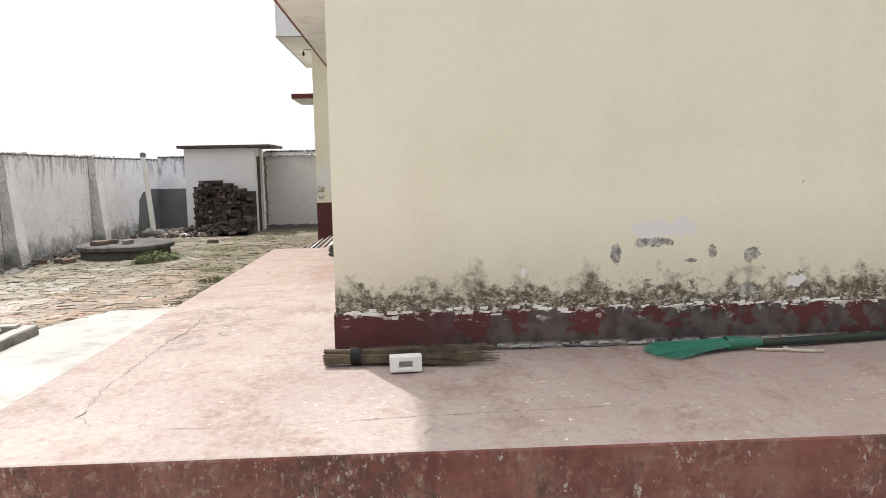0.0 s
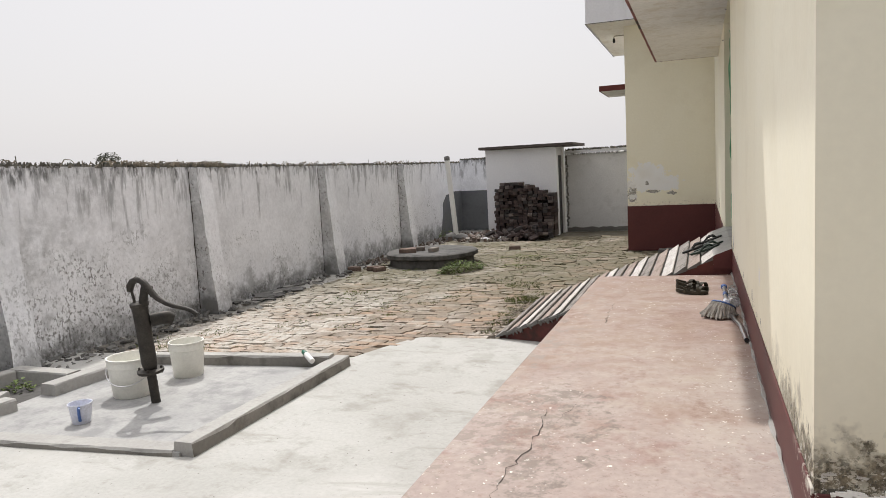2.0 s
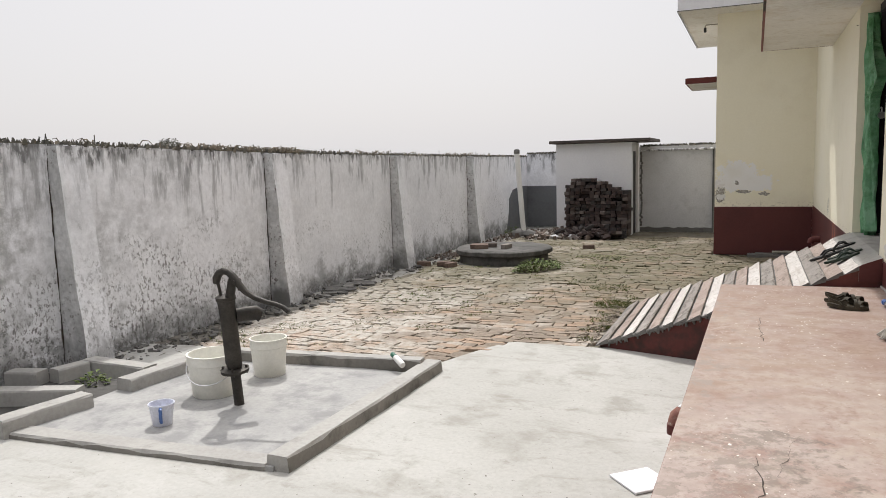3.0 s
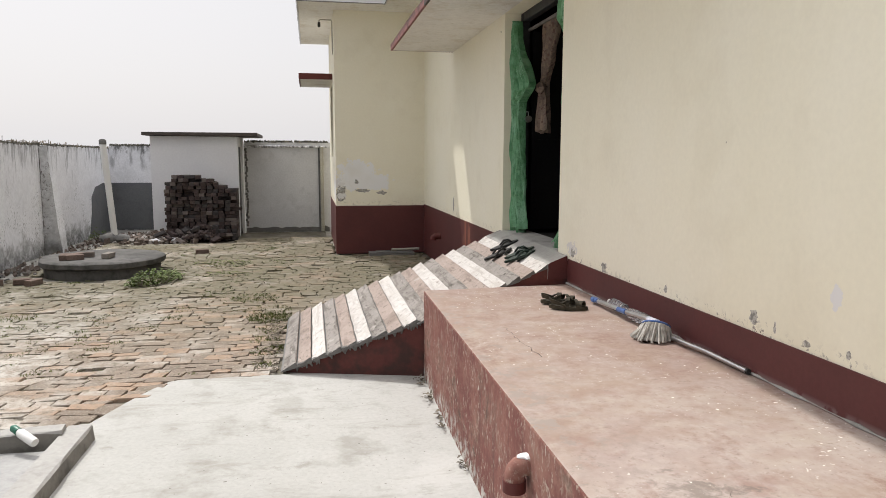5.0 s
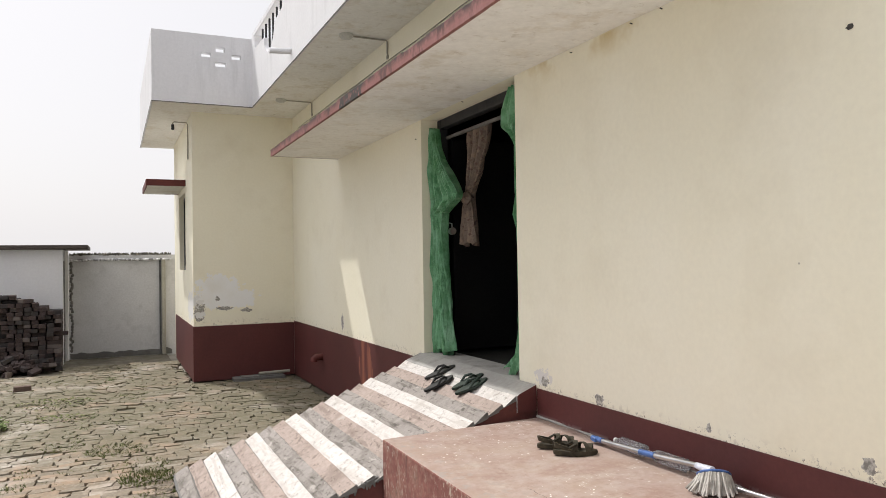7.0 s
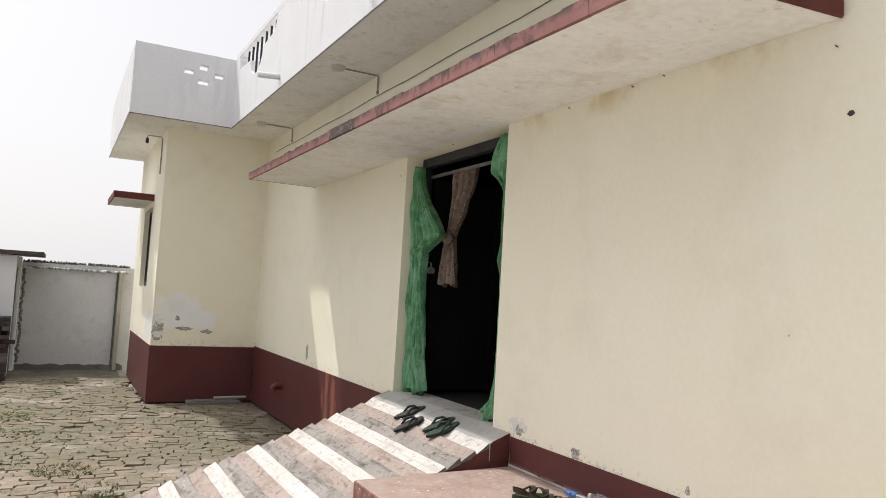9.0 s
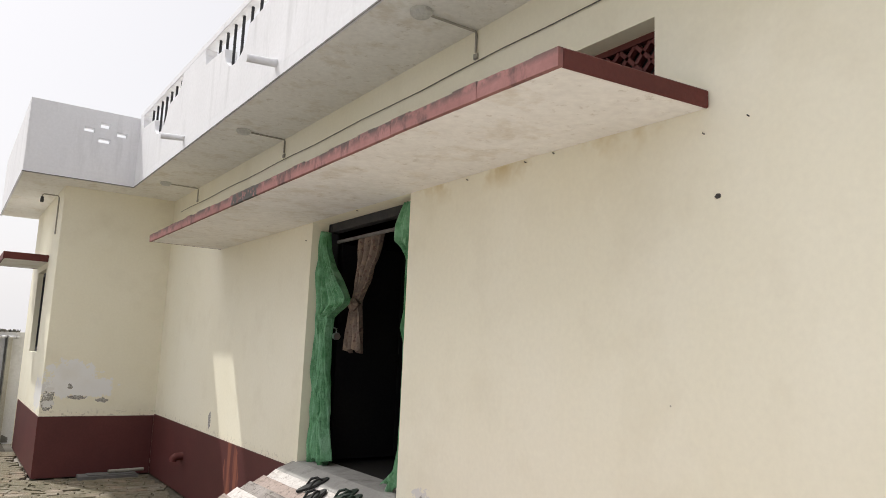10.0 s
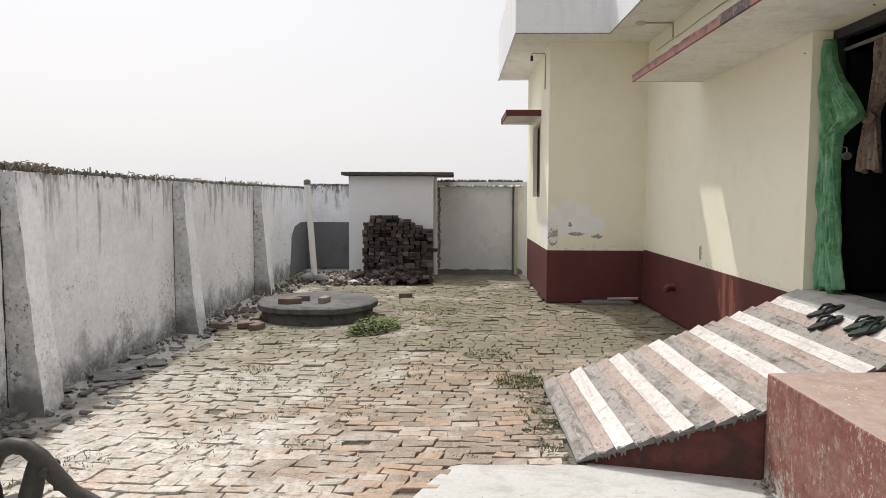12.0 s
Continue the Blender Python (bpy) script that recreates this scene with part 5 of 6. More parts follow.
for k in range(230):
    y = rr.uniform(4.9, 6.9) if k < 150 else rr.uniform(1.5, 15)
    x, z = WX - rr.uniform(0.0, 0.2), wall_top(y) + 0.01
    a, l = rr.uniform(0, 6.28), rr.uniform(0.08, 0.26)
    d = Vector((math.cos(a) * 0.45, math.sin(a), 0)) * l
    h = rr.uniform(0.015, 0.075)
    tube(bm, [(x, y, z), (x + d.x * 0.3, y + d.y * 0.3, z + h), (x + d.x * 0.7, y + d.y * 0.7, z + h * 0.9), (x + d.x, y + d.y, z + h * 0.2)], [0.006, 0.006, 0.005, 0.003], 4)
    if k % 3 == 0:
        leaf_at = Vector((x + d.x * 0.7, y + d.y * 0.7, z + h))
        q = [bm.verts.new(leaf_at + Vector(w)) for w in ((0, -0.02, 0), (0.012, 0, 0.012), (0, 0.02, 0.004), (-0.012, 0, 0.016))]
        bm.faces.new(q)
solid("dry_creeper", bm, M_CREEPER, "tangled pale dry creeper stems lying over the wall top", "dry creeper", kind="stuff")
bm = B()
for k in range(330):
    shard(bm, rr.uniform(WX, -5.45), rr.uniform(17.6, 17.8), 1.965, rr, 0.9)
for k in range(320):
    shard(bm, rr.uniform(-3.5, -1.62), rr.uniform(16.6, 16.8), 2.05, rr, 1.0)
shards("broken_glass_coping", bm, "jagged broken bottle shards along the rear wall top")

# vent pipe in the corner
pipe = thing("vent_pipe", (-6.05, 14.75, 0), "tall white plastic vent pipe standing in a cement mound", "pipe")
bm = B()
tube(bm, [(0.12, 0.1, -0.02), (0.06, 0.05, 1.0), (0, 0.0, 1.98)], 0.062, 16)
part("pipe", bm, M_PLASTIC_W, pipe, smooth=True)
bm = B()
lathe(bm, [(0.066, 1.95), (0.07, 1.96), (0.07, 2.02), (0.05, 2.05), (0.0, 2.06)], 16)
part("cap", bm, M_DARKCEM, pipe, "grey slotted cap", smooth=True)
bm = B()
lump(bm, (0.0, 0.05, 0.06), (0.17, 0.15, 0.13), 1, 0.3)
lump(bm, (0.24, 0.05, 0.06), (0.18, 0.16, 0.12), 2, 0.3)
part("mound", bm, M_DARKCEM, pipe, "rounded dark cement mound", smooth=True)

# well cover
well = thing("well_cover", (-5.10, 10.85, 0), "round weathered concrete well cover in two layers", "well")
bm = B()
lathe(bm, [(0.0, -0.05), (0.80, -0.05), (0.80, 0.11), (0.79, 0.125), (0.0, 0.125)], 56)
part("ring", bm, M_WELLRIM, well, "dark stained lower ring", smooth=True)
bm = B()
lathe(bm, [(0.0, 0.150), (0.855, 0.138), (0.868, 0.150), (0.866, 0.212), (0.845, 0.230), (0.70, 0.236), (0.40, 0.238), (0.0, 0.24)], 72)
for v in bm.verts:
    a = math.atan2(v.co.y, v.co.x)
    k = 1 + 0.012 * math.sin(a * 5) + 0.010 * noise.noise(v.co * 6)
    v.co.z += 0.010 * noise.noise(v.co * 4 + Vector((3, 1, 7)))
    v.co.x, v.co.y = v.co.x * k, v.co.y * k
for f in bm.faces:
    f.material_index = 1 if abs(f.normal.z) < 0.6 else 0
part("slab", bm, [M_WELLTOP, M_WELLRIM], well, "grey weathered top slab with a blackened rough rim", smooth=True)


def brick_mesh(name, material, dims, seed):
    """A worn brick with knocked corners, centred at the middle of its base."""
    rr = random.Random(seed)
    bm = B()
    l, w, h = dims
    box(bm, -l / 2, l / 2, -w / 2, w / 2, 0, h, 0.006)
    for v in bm.verts:
        v.co += Vector((rr.uniform(-1, 1), rr.uniform(-1, 1), rr.uniform(-1, 1))) * 0.0035
    return mesh_of(name, bm, material)


LOOSE = [brick_mesh("brick", M_BRICK, (0.23, 0.11, 0.075), 40 + k) for k in range(4)]
for k, (x, y, z, a) in enumerate(((-5.42, 10.52, 0.238, 62), (-5.36, 10.40, 0.238, 20), (-5.30, 10.68, 0.238, 5), (-4.95, 10.55, 0.238, 80), (-5.52, 10.45, 0.238, 100), (-3.95, 12.75, -0.005, 10), (-5.92, 11.6, 0.0, 30), (-5.92, 11.62, 0.076, 15), (-5.85, 9.8, 0.0, 20), (-5.68, 9.7, 0.0, 70), (-6.2, 9.75, 0.0, -15))):
    ob = new("brick", LOOSE[k % 4])
    ob.matrix_basis = pose(x, y, z, 0, 0, a)
    tagged(ob, "loose old brick lying on the round well cover" if z > 0.2 else "loose old brick lying on the ground by the well", "brick", "loose bricks")

# brick pile against the shed
pile = thing("brick_pile", (-4.28, 15.32, 0), "tall stack of dark weathered bricks against the shed", "brick pile")
HEAD = [brick_mesh("stacked_brick", M_PILE, (0.108, 0.225, 0.071), 60 + k) for k in range(5)]
LONG = [brick_mesh("stacked_brick", M_PILE, (0.225, 0.11, 0.071), 70 + k) for k in range(4)]
rr = random.Random(5)


def pile_top(x):
    return float(np.interp(x, [-0.70, -0.66, -0.56, -0.52, 0.04, 0.09, 0.32, 0.38, 0.60, 0.66, 0.69], [1.1, 1.2, 1.24, 1.34, 1.36, 1.28, 1.25, 1.14, 1.10, 0.9, 0.8]))


count = 0
for row in range(18):
    z = row * 0.0745
    x = -0.70 + rr.uniform(-0.02, 0.02)
    flare = 0.10 * max(0.0, 1 - row / 7) if row < 7 else 0.0
    while x < 0.68:
        long = rr.random() < 0.10
        w = 0.23 if long else 0.113
        if z + 0.07 < pile_top(x + w / 2):
            ob = new("brick", rr.choice(LONG if long else HEAD))
            ob.parent = pile
            out = (0.22 * max(0.0, 1 - row / 9) if -0.35 < x < 0.62 else 0.0) + rr.uniform(0, 0.09)
            ob.matrix_basis = pose(x + w / 2, -0.12 - out + (0.06 if long else 0), z, rr.uniform(-3, 3), rr.uniform(-4, 4), rr.uniform(-9, 9))
            count += 1
        x += w + rr.uniform(0.0, 0.012)
for k in range(58):
    x, d = rr.gauss(-0.12, 0.36), abs(rr.gauss(0, 0.20))
    if not -0.85 < x < 0.62:
        continue
    ob = new("brick", rr.choice(LONG + HEAD))
    ob.parent = pile
    ob.matrix_basis = pose(x, -0.38 - d, max(0.0, 0.30 - 0.75 * d) * rr.random(), rr.uniform(-30, 30), rr.uniform(-28, 28), rr.uniform(0, 180))
bm = B()
for row in range(17):
    for k in range(6):
        for d in (0.02,):
            x = -0.66 + k * 0.228
            if row * 0.0745 + 0.1 < pile_top(x + 0.11):
                box(bm, x, x + 0.222, -0.03, 0.45, row * 0.0745, row * 0.0745 + 0.071)
tagged(part("brick_core", bm, M_PILE, pile, "bricks in the depth of the stack"), kind="stuff")

# rubble round the pile and along the corner
rr = random.Random(9)
bm = B()
for k in range(900):
    u = rr.random()
    if u < 0.62:
        x, y = rr.gauss(-5.25, 0.34), rr.gauss(15.0, 0.28)
    elif u < 0.8:
        x, y = rr.uniform(-6.5, -5.2), rr.uniform(15.0, 16.6)
    else:
        x, y = rr.uniform(-6.55, -6.0), rr.uniform(10.5, 15)
    if x < -6.6 or y > 15.75 and x > -5.4:
        continue
    s = rr.uniform(0.02, 0.085) if u < 0.62 else rr.uniform(0.015, 0.05)
    h = 0.16 * math.exp(-((x + 5.1) ** 2 + (y - 15.2) ** 2) / 0.12) if u < 0.62 else 0.0
    m = pose(x, y, h * rr.random() + s * 0.15, rr.uniform(0, 360), rr.uniform(0, 360), rr.uniform(0, 360))
    box(bm, -s, s * rr.uniform(0.5, 1.0), -s * 0.6, s * rr.uniform(0.4, 0.7), -s * 0.4, s * rr.uniform(0.3, 0.5), 0, m)
solid("rubble_heap", bm, M_RUBBLE, "broken brick rubble spilled beside the stack and along the wall", "rubble", kind="stuff")
for x, y, s in ((-4.95, 14.75, 0.14), (-4.78, 14.62, 0.11), (-5.12, 14.55, 0.10), (-4.68, 14.85, 0.12)):
    bm = B()
    lump(bm, (x, y, s * 0.35), (s, s * 0.7, s * 0.45), x * 7, 0.6, 2)
    solid("stone_block", bm, M_RENDER, "pale broken lump of concrete by the brick stack", "stone", "lumps of concrete")

# loose stone flags along the wall foot
rr = random.Random(14)
bm = B()
for k in range(26):
    y = rr.gauss(7.35, 0.32)
    x = rr.uniform(-6.5, -6.15)
    s = rr.uniform(0.05, 0.15)
    m = pose(x, y, 0.004 + rr.uniform(0, 0.02), rr.uniform(-3, 3), rr.uniform(-3, 3), rr.uniform(0, 360))
    box(bm, -s, s, -s * 0.7, s * 0.6, 0, 0.012, 0.002, m)
for k in range(420):
    y, x = (rr.uniform(2.9, 6.4) if k < 240 else rr.uniform(6.4, 11.5)), WX + 0.03 + abs(rr.gauss(0, 0.26))
    if x > -5.95:
        continue
    s = rr.choice((0.008, 0.012, 0.018, 0.03, 0.05)) * rr.uniform(0.7, 1.2)
    m = pose(x, y, 0.0, rr.uniform(-25, 25), rr.uniform(-25, 25), rr.uniform(0, 360))
    box(bm, -s, s, -s * 0.7, s * 0.6, -0.01, min(s * 0.6, 0.014), 0, m)
solid("stone_flags", bm, M_SLAB, "loose broken dark stone flags along the wall foot", "stone", kind="stuff")

# ---- hand pump basin ----
basin = thing("pump_basin", (0, 0, 0), "low cement basin with worn kerbs round the hand pump", "basin", kind="structure")
part("floor", boxes((-5.55, -3.45, 1.68, 3.66, -0.03, 0.030)), M_BASIN, basin, "smooth cement floor of the basin")


def kerb(p, q, w, h, seed):
    rr = random.Random(seed)
    bm = B()
    d = Vector((q[0] - p[0], q[1] - p[1], 0))
    n = max(2, int(d.length / 0.12))
    s = Vector((-d.y, d.x, 0)).normalized() * w / 2
    rings = []
    for k in range(n + 1):
        c = Vector((*p, 0)) + d * (k / n)
        j = [rr.uniform(-0.012, 0.008) for _ in range(4)]
        rings.append([bm.verts.new(v) for v in (c - s * 1.12 + Vector((0, 0, -0.04)), c - s * (1 + j[0] * 6) + Vector((0, 0, h - 0.014 + j[1])), c - s * (0.86 + j[2] * 4) + Vector((0, 0, h)), c + s * 0.88 + Vector((0, 0, h)), c + s * (1 + j[3] * 6) + Vector((0, 0, h - 0.014)), c + s * 1.05 + Vector((0, 0, -0.04)))])
    for a, b in zip(rings, rings[1:]):
        # Side faces take the darker cement, which puts their shade into the colour.
        for i in range(6):
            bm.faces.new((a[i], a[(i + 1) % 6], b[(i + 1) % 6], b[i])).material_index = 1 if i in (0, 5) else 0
    bm.faces.new(rings[0])
    bm.faces.new(rings[-1][::-1])
    bmesh.ops.recalc_face_normals(bm, faces=bm.faces[:])
    return bm


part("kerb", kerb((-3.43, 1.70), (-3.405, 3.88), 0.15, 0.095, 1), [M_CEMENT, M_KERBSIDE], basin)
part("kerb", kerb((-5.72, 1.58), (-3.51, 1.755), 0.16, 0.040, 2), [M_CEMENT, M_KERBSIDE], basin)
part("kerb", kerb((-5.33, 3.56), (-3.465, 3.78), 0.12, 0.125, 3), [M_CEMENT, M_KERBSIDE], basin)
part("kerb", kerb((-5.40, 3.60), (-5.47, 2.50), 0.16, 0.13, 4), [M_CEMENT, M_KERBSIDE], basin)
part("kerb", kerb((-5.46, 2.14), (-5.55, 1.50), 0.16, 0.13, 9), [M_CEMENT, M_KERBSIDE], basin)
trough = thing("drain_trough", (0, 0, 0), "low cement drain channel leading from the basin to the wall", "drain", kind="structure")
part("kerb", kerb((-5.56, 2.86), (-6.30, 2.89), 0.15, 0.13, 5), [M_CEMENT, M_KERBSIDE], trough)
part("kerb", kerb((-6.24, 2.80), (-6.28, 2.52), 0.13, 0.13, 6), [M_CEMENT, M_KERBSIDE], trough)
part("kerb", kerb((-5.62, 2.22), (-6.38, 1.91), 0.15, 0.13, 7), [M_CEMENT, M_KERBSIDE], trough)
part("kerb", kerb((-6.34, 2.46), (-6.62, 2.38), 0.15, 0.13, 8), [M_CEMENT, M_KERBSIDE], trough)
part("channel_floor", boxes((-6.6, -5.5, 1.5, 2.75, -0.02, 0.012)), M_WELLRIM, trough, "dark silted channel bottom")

pump = thing("hand_pump", (-4.375, 2.535, 0.03), "old cast-iron hand pump with a long curved handle", "hand pump")
pump.matrix_basis = pose(-4.375, 2.535, 0.03, 5.5, 0, 0)
bm = B()
tube(bm, [(0, 0, -0.01), (0, 0, 0.27)], 0.036, 14)
part("riser_pipe", bm, M_IRON, pump, smooth=True)
bm = B()
lathe(bm, [(0.0, 0.255), (0.118, 0.255), (0.122, 0.262), (0.122, 0.278), (0.085, 0.286), (0.0, 0.286)], 22)
for k in range(4):
    a = k * math.pi / 2 + 0.5
    tube(bm, [(0.10 * math.cos(a), 0.10 * math.sin(a), 0.24), (0.10 * math.cos(a), 0.10 * math.sin(a), 0.30)], 0.011, 6)
part("flange", bm, M_IRON, pump, smooth=True)
bm = B()
lathe(bm, [(0.0, 0.287), (0.060, 0.287), (0.071, 0.33), (0.069, 0.55), (0.071, 0.72), (0.076, 0.765), (0.084, 0.772), (0.084, 0.795), (0.073, 0.80), (0.0, 0.80)], 24)
barrel = part("barrel", bm, M_IRON, pump, "dark iron barrel", smooth=True)
bm = B()
tube(bm, [(0.05, 0.05, 0.65), (0.11, 0.11, 0.652), (0.165, 0.165, 0.648), (0.19, 0.19, 0.625)], [0.050, 0.050, 0.052, 0.050], 14)
part("spout", bm, M_IRON, barrel, smooth=True)
bm = B()
tube(bm, [(0.035, 0, 0.78), (0.055, 0, 0.84), (0.075, 0, 0.90), (0.085, 0, 0.935)], [0.034, 0.032, 0.030, 0.024], 12)
part("bracket", bm, M_IRON, barrel, smooth=True)
bm = B()
tube(bm, [(-0.068, 0, 0.885), (-0.058, 0, 0.92), (-0.03, 0, 0.955), (0.01, 0, 0.972), (0.05, 0, 0.966), (0.09, 0, 0.935), (0.13, 0, 0.885), (0.18, 0, 0.835), (0.26, 0, 0.795), (0.35, 0, 0.772), (0.43, 0, 0.760), (0.49, 0, 0.742), (0.53, 0, 0.715)], [0.024, 0.030, 0.027, 0.024, 0.024, 0.027, 0.026, 0.021, 0.018, 0.017, 0.016, 0.017, 0.018], 12)
tube(bm, [(0.115, -0.035, 0.905), (0.115, 0.035, 0.905)], 0.014, 8)
box(bm, 0.125, 0.145, -0.012, 0.012, 0.842, 0.865, 0.003)
lever = part("handle", bm, M_IRON, pump, "curved iron handle", smooth=True)
bm = B()
tube(bm, [(-0.055, 0, 0.89), (-0.045, 0, 0.84), (-0.042, 0, 0.79)], 0.011, 8)
part("piston_rod", bm, M_IRON, lever, smooth=True)


for o in pump.children_recursive:
    if o.name.split(".")[0] in ("barrel", "spout", "flange"):
        for v in o.data.vertices:
            v.co.x, v.co.y = v.co.x * 0.84, v.co.y * 0.84
    if o.name.split(".")[0] in ("barrel", "spout", "bracket", "handle", "piston_rod"):
        for v in o.data.vertices:
            v.co.z = 0.287 + (v.co.z - 0.287) * 1.055


def bucket(at, turn, label, lean, r, h):
    b = thing("bucket", at, label, "bucket", "buckets by the pump", turn=turn)
    bm = B()
    prof = [(0.0, 0.0), (0.80, 0.0), (0.83, 0.02), (0.95, 0.76), (0.985, 0.775), (0.985, 0.85), (0.955, 0.95), (1.0, 0.96), (1.0, 1.0), (0.93, 1.0), (0.91, 0.94), (0.78, 0.06), (0.0, 0.05)]
    lathe(bm, [(u * r, v * h) for u, v in prof], 32)
    pail = part("pail", bm, M_BUCKET, b, smooth=True)
    bm = B()
    pts = [(r * 1.01 * math.cos(t), r * 1.01 * math.sin(t), h * 0.8 - lean * math.sin(t)) for t in (math.pi * k / 14 for k in range(15))]
    tube(bm, pts, 0.004, 6)
    part("bail", bm, M_STEEL, pail, "thin wire handle", smooth=True)


bucket((-4.73, 2.69, 0.03), 200, "ivory plastic bucket with a wire handle standing by the pump", 0.14, 0.20, 0.325)
bucket((-4.64, 3.26, 0.03), 20, "smaller ivory plastic bucket standing at the back kerb of the basin", 0.02, 0.155, 0.315)
mug = thing("plastic_mug", (-4.61, 2.02, 0.03), "small pale blue plastic mug on the basin floor", "mug", turn=-50)
bm = B()
lathe(bm, [(0.0, 0.0), (0.060, 0.0), (0.064, 0.006), (0.082, 0.14), (0.086, 0.142), (0.086, 0.15), (0.08, 0.15), (0.060, 0.012), (0.0, 0.01)], 24)
cup = part("cup", bm, M_MUG, mug, smooth=True)
bm = B()
tube(bm, [(0.078, 0, 0.135), (0.10, 0, 0.13), (0.102, 0, 0.08), (0.088, 0, 0.04), (0.072, 0, 0.035)], 0.011, 8)
part("handle", bm, M_BLUE, cup, "dark blue handle", smooth=True)
bm = B()
lathe(bm, [(0.084, 0.140), (0.0875, 0.141), (0.0875, 0.151), (0.084, 0.151)], 24)
part("rim", bm, M_MUG, cup, "thick rolled rim", smooth=True)
bottle = thing("bottle", (-3.56, 3.60, 0.105), "white plastic bottle with a green cap lying in the kerb corner", "bottle", turn=-35)
bm = B()
lathe(bm, [(0.0, 0.0), (0.024, 0.0), (0.027, 0.01), (0.027, 0.12), (0.016, 0.145), (0.0, 0.145)], 18)
bmesh.ops.rotate(bm, verts=bm.verts[:], cent=(0, 0, 0), matrix=Matrix.Rotation(radians(-72), 3, "Y"))
body = part("bottle_body", bm, M_PLASTIC_W, bottle, smooth=True)
bm = B()
lathe(bm, [(0.0, 0.143), (0.022, 0.143), (0.022, 0.185), (0.012, 0.20), (0.0, 0.20)], 14)
bmesh.ops.rotate(bm, verts=bm.verts[:], cent=(0, 0, 0), matrix=Matrix.Rotation(radians(-72), 3, "Y"))
part("cap", bm, M_GREENP, body, "green cap", smooth=True)

# ---- things on the platform ----
PZ = 0.711


def twigs(bm, n, length, spread, r, seed, along=1.0):
    rr = random.Random(seed)
    for k in range(n):
        a, q = rr.uniform(0, 6.28), math.sqrt(rr.random())
        y0, z0 = q * math.cos(a) * 0.036, q * math.sin(a) * 0.034
        l = length * rr.uniform(0.72, 1.0)
        y1, z1 = y0 * spread + rr.uniform(-0.02, 0.02), max(-0.028, z0 * spread * 0.45 - 0.012)
        tube(bm, [(rr.uniform(-0.012, 0.008), y0, z0), (0.18 * along, y0 * 0.95, z0 * 0.9), (l * 0.6 * along, (y0 + y1) / 2, (z0 + z1) / 2), (l * along, y1, z1)], [r, r, r * 0.8, r * 0.4], 4)


broom = thing("twig_broom", (-0.03, -0.20, PZ + 0.037), "bundle broom of dry brown twigs lying at the wall foot", "broom", turn=0)
bm = B()
twigs(bm, 150, 0.78, 2.6, 0.0026, 3)
tagged(part("brush", bm, M_STRAW, broom), kind="stuff")
bm = B()
for k in range(6):
    lathe(bm, [(0.037, 0.0), (0.0405, 0.004), (0.037, 0.008)], 18, (0, 0, 0.11 + k * 0.008))
bmesh.ops.rotate(bm, verts=bm.verts[:], cent=(0, 0, 0), matrix=Matrix.Rotation(radians(90), 3, "Y"))
part("binding", bm, M_BLACK, broom, "dark cord binding", smooth=True)

gbroom = thing("green_broom", (1.32, -0.19, PZ + 0.02), "broom with flared green plastic bristles and a green handle", "broom", turn=4)
bm = B()
rr = random.Random(31)
for k in range(300):
    u = rr.uniform(-1, 1)
    l = 0.44 * (1 - 0.18 * u * u) * rr.uniform(0.8, 1.0)
    z = rr.uniform(-0.012, 0.03)
    tube(bm, [(0.52, u * 0.022, z * 0.6 + 0.012), (0.36, u * 0.055, z * 0.7 + 0.002), (0.52 - l, u * 0.12 + rr.uniform(-0.045, 0.045), max(-0.016, z * 0.4 - 0.010))], [0.0016, 0.0014, 0.0008], 3, False)
tagged(part("bristles", bm, M_BRISTLE, gbroom, "splayed green bristles"), kind="stuff")
bm = B()
tube(bm, [(0.47, 0, 0.012), (0.52, 0, 0.012), (0.58, 0, 0.010), (0.64, 0, 0.008)], [0.032, 0.030, 0.023, 0.021], 14)
part("collar", bm, M_GREENP, gbroom, smooth=True)
bm = B()
tube(bm, [(0.62, 0, 0.004), (1.0, 0.02, 0.004), (1.5, 0.05, 0.004)], 0.019, 14)
part("handle", bm, M_DKGREEN, gbroom, "dark green handle", smooth=True)
bm = B()
tube(bm, [(0.60, -0.03, -0.014), (0.66, -0.05, -0.014), (0.72, -0.06, -0.014), (0.80, -0.10, -0.014), (0.88, -0.115, -0.014)], 0.006, 6)
tube(bm, [(0.72, -0.06, -0.012), (0.73, -0.045, -0.010), (0.745, -0.05, -0.012)], 0.007, 6)
part("cord", bm, M_CORD, gbroom, "knotted pale cord")

sock = thing("switch_box", (0.322, -0.325, PZ), "white plastic electrical mounting box lying on the platform", "switch box", turn=3)
bm = B()
panel(bm, "y", -0.028, 0.056, -0.068, 0.068, 0.0, 0.068, [(-0.028, 0.028, 0.020, 0.046)])
bmesh.ops.bevel(bm, geom=[e for e in bm.edges if e.is_boundary is False and e.calc_face_angle(0) > 1.2], offset=0.004, segments=2, affect="EDGES", profile=0.5)
part("shell", bm, M_PLASTIC_W, sock)
part("socket_recess", boxes((-0.027, 0.027, -0.006, 0.010, 0.021, 0.045)), M_CONDUIT, sock, "grey recessed slot")

mop = thing("mop", (-0.13, 3.02, PZ - 0.002), "string mop with a blue head and shiny steel handles", "mop")
bm = B()
tube(bm, [(0.03, -0.02, 0.028), (0.085, -0.38, 0.024), (0.10, -0.71, 0.018)], 0.0125, 12)
part("handle", bm, M_STEEL, mop, "steel tube handle", smooth=True)
bm = B()
tube(bm, [(0.10, -0.71, 0.018), (0.1005, -0.725, 0.018)], 0.0135, 12)
part("end_cap", bm, M_BLACK, mop, smooth=True)
bm = B()
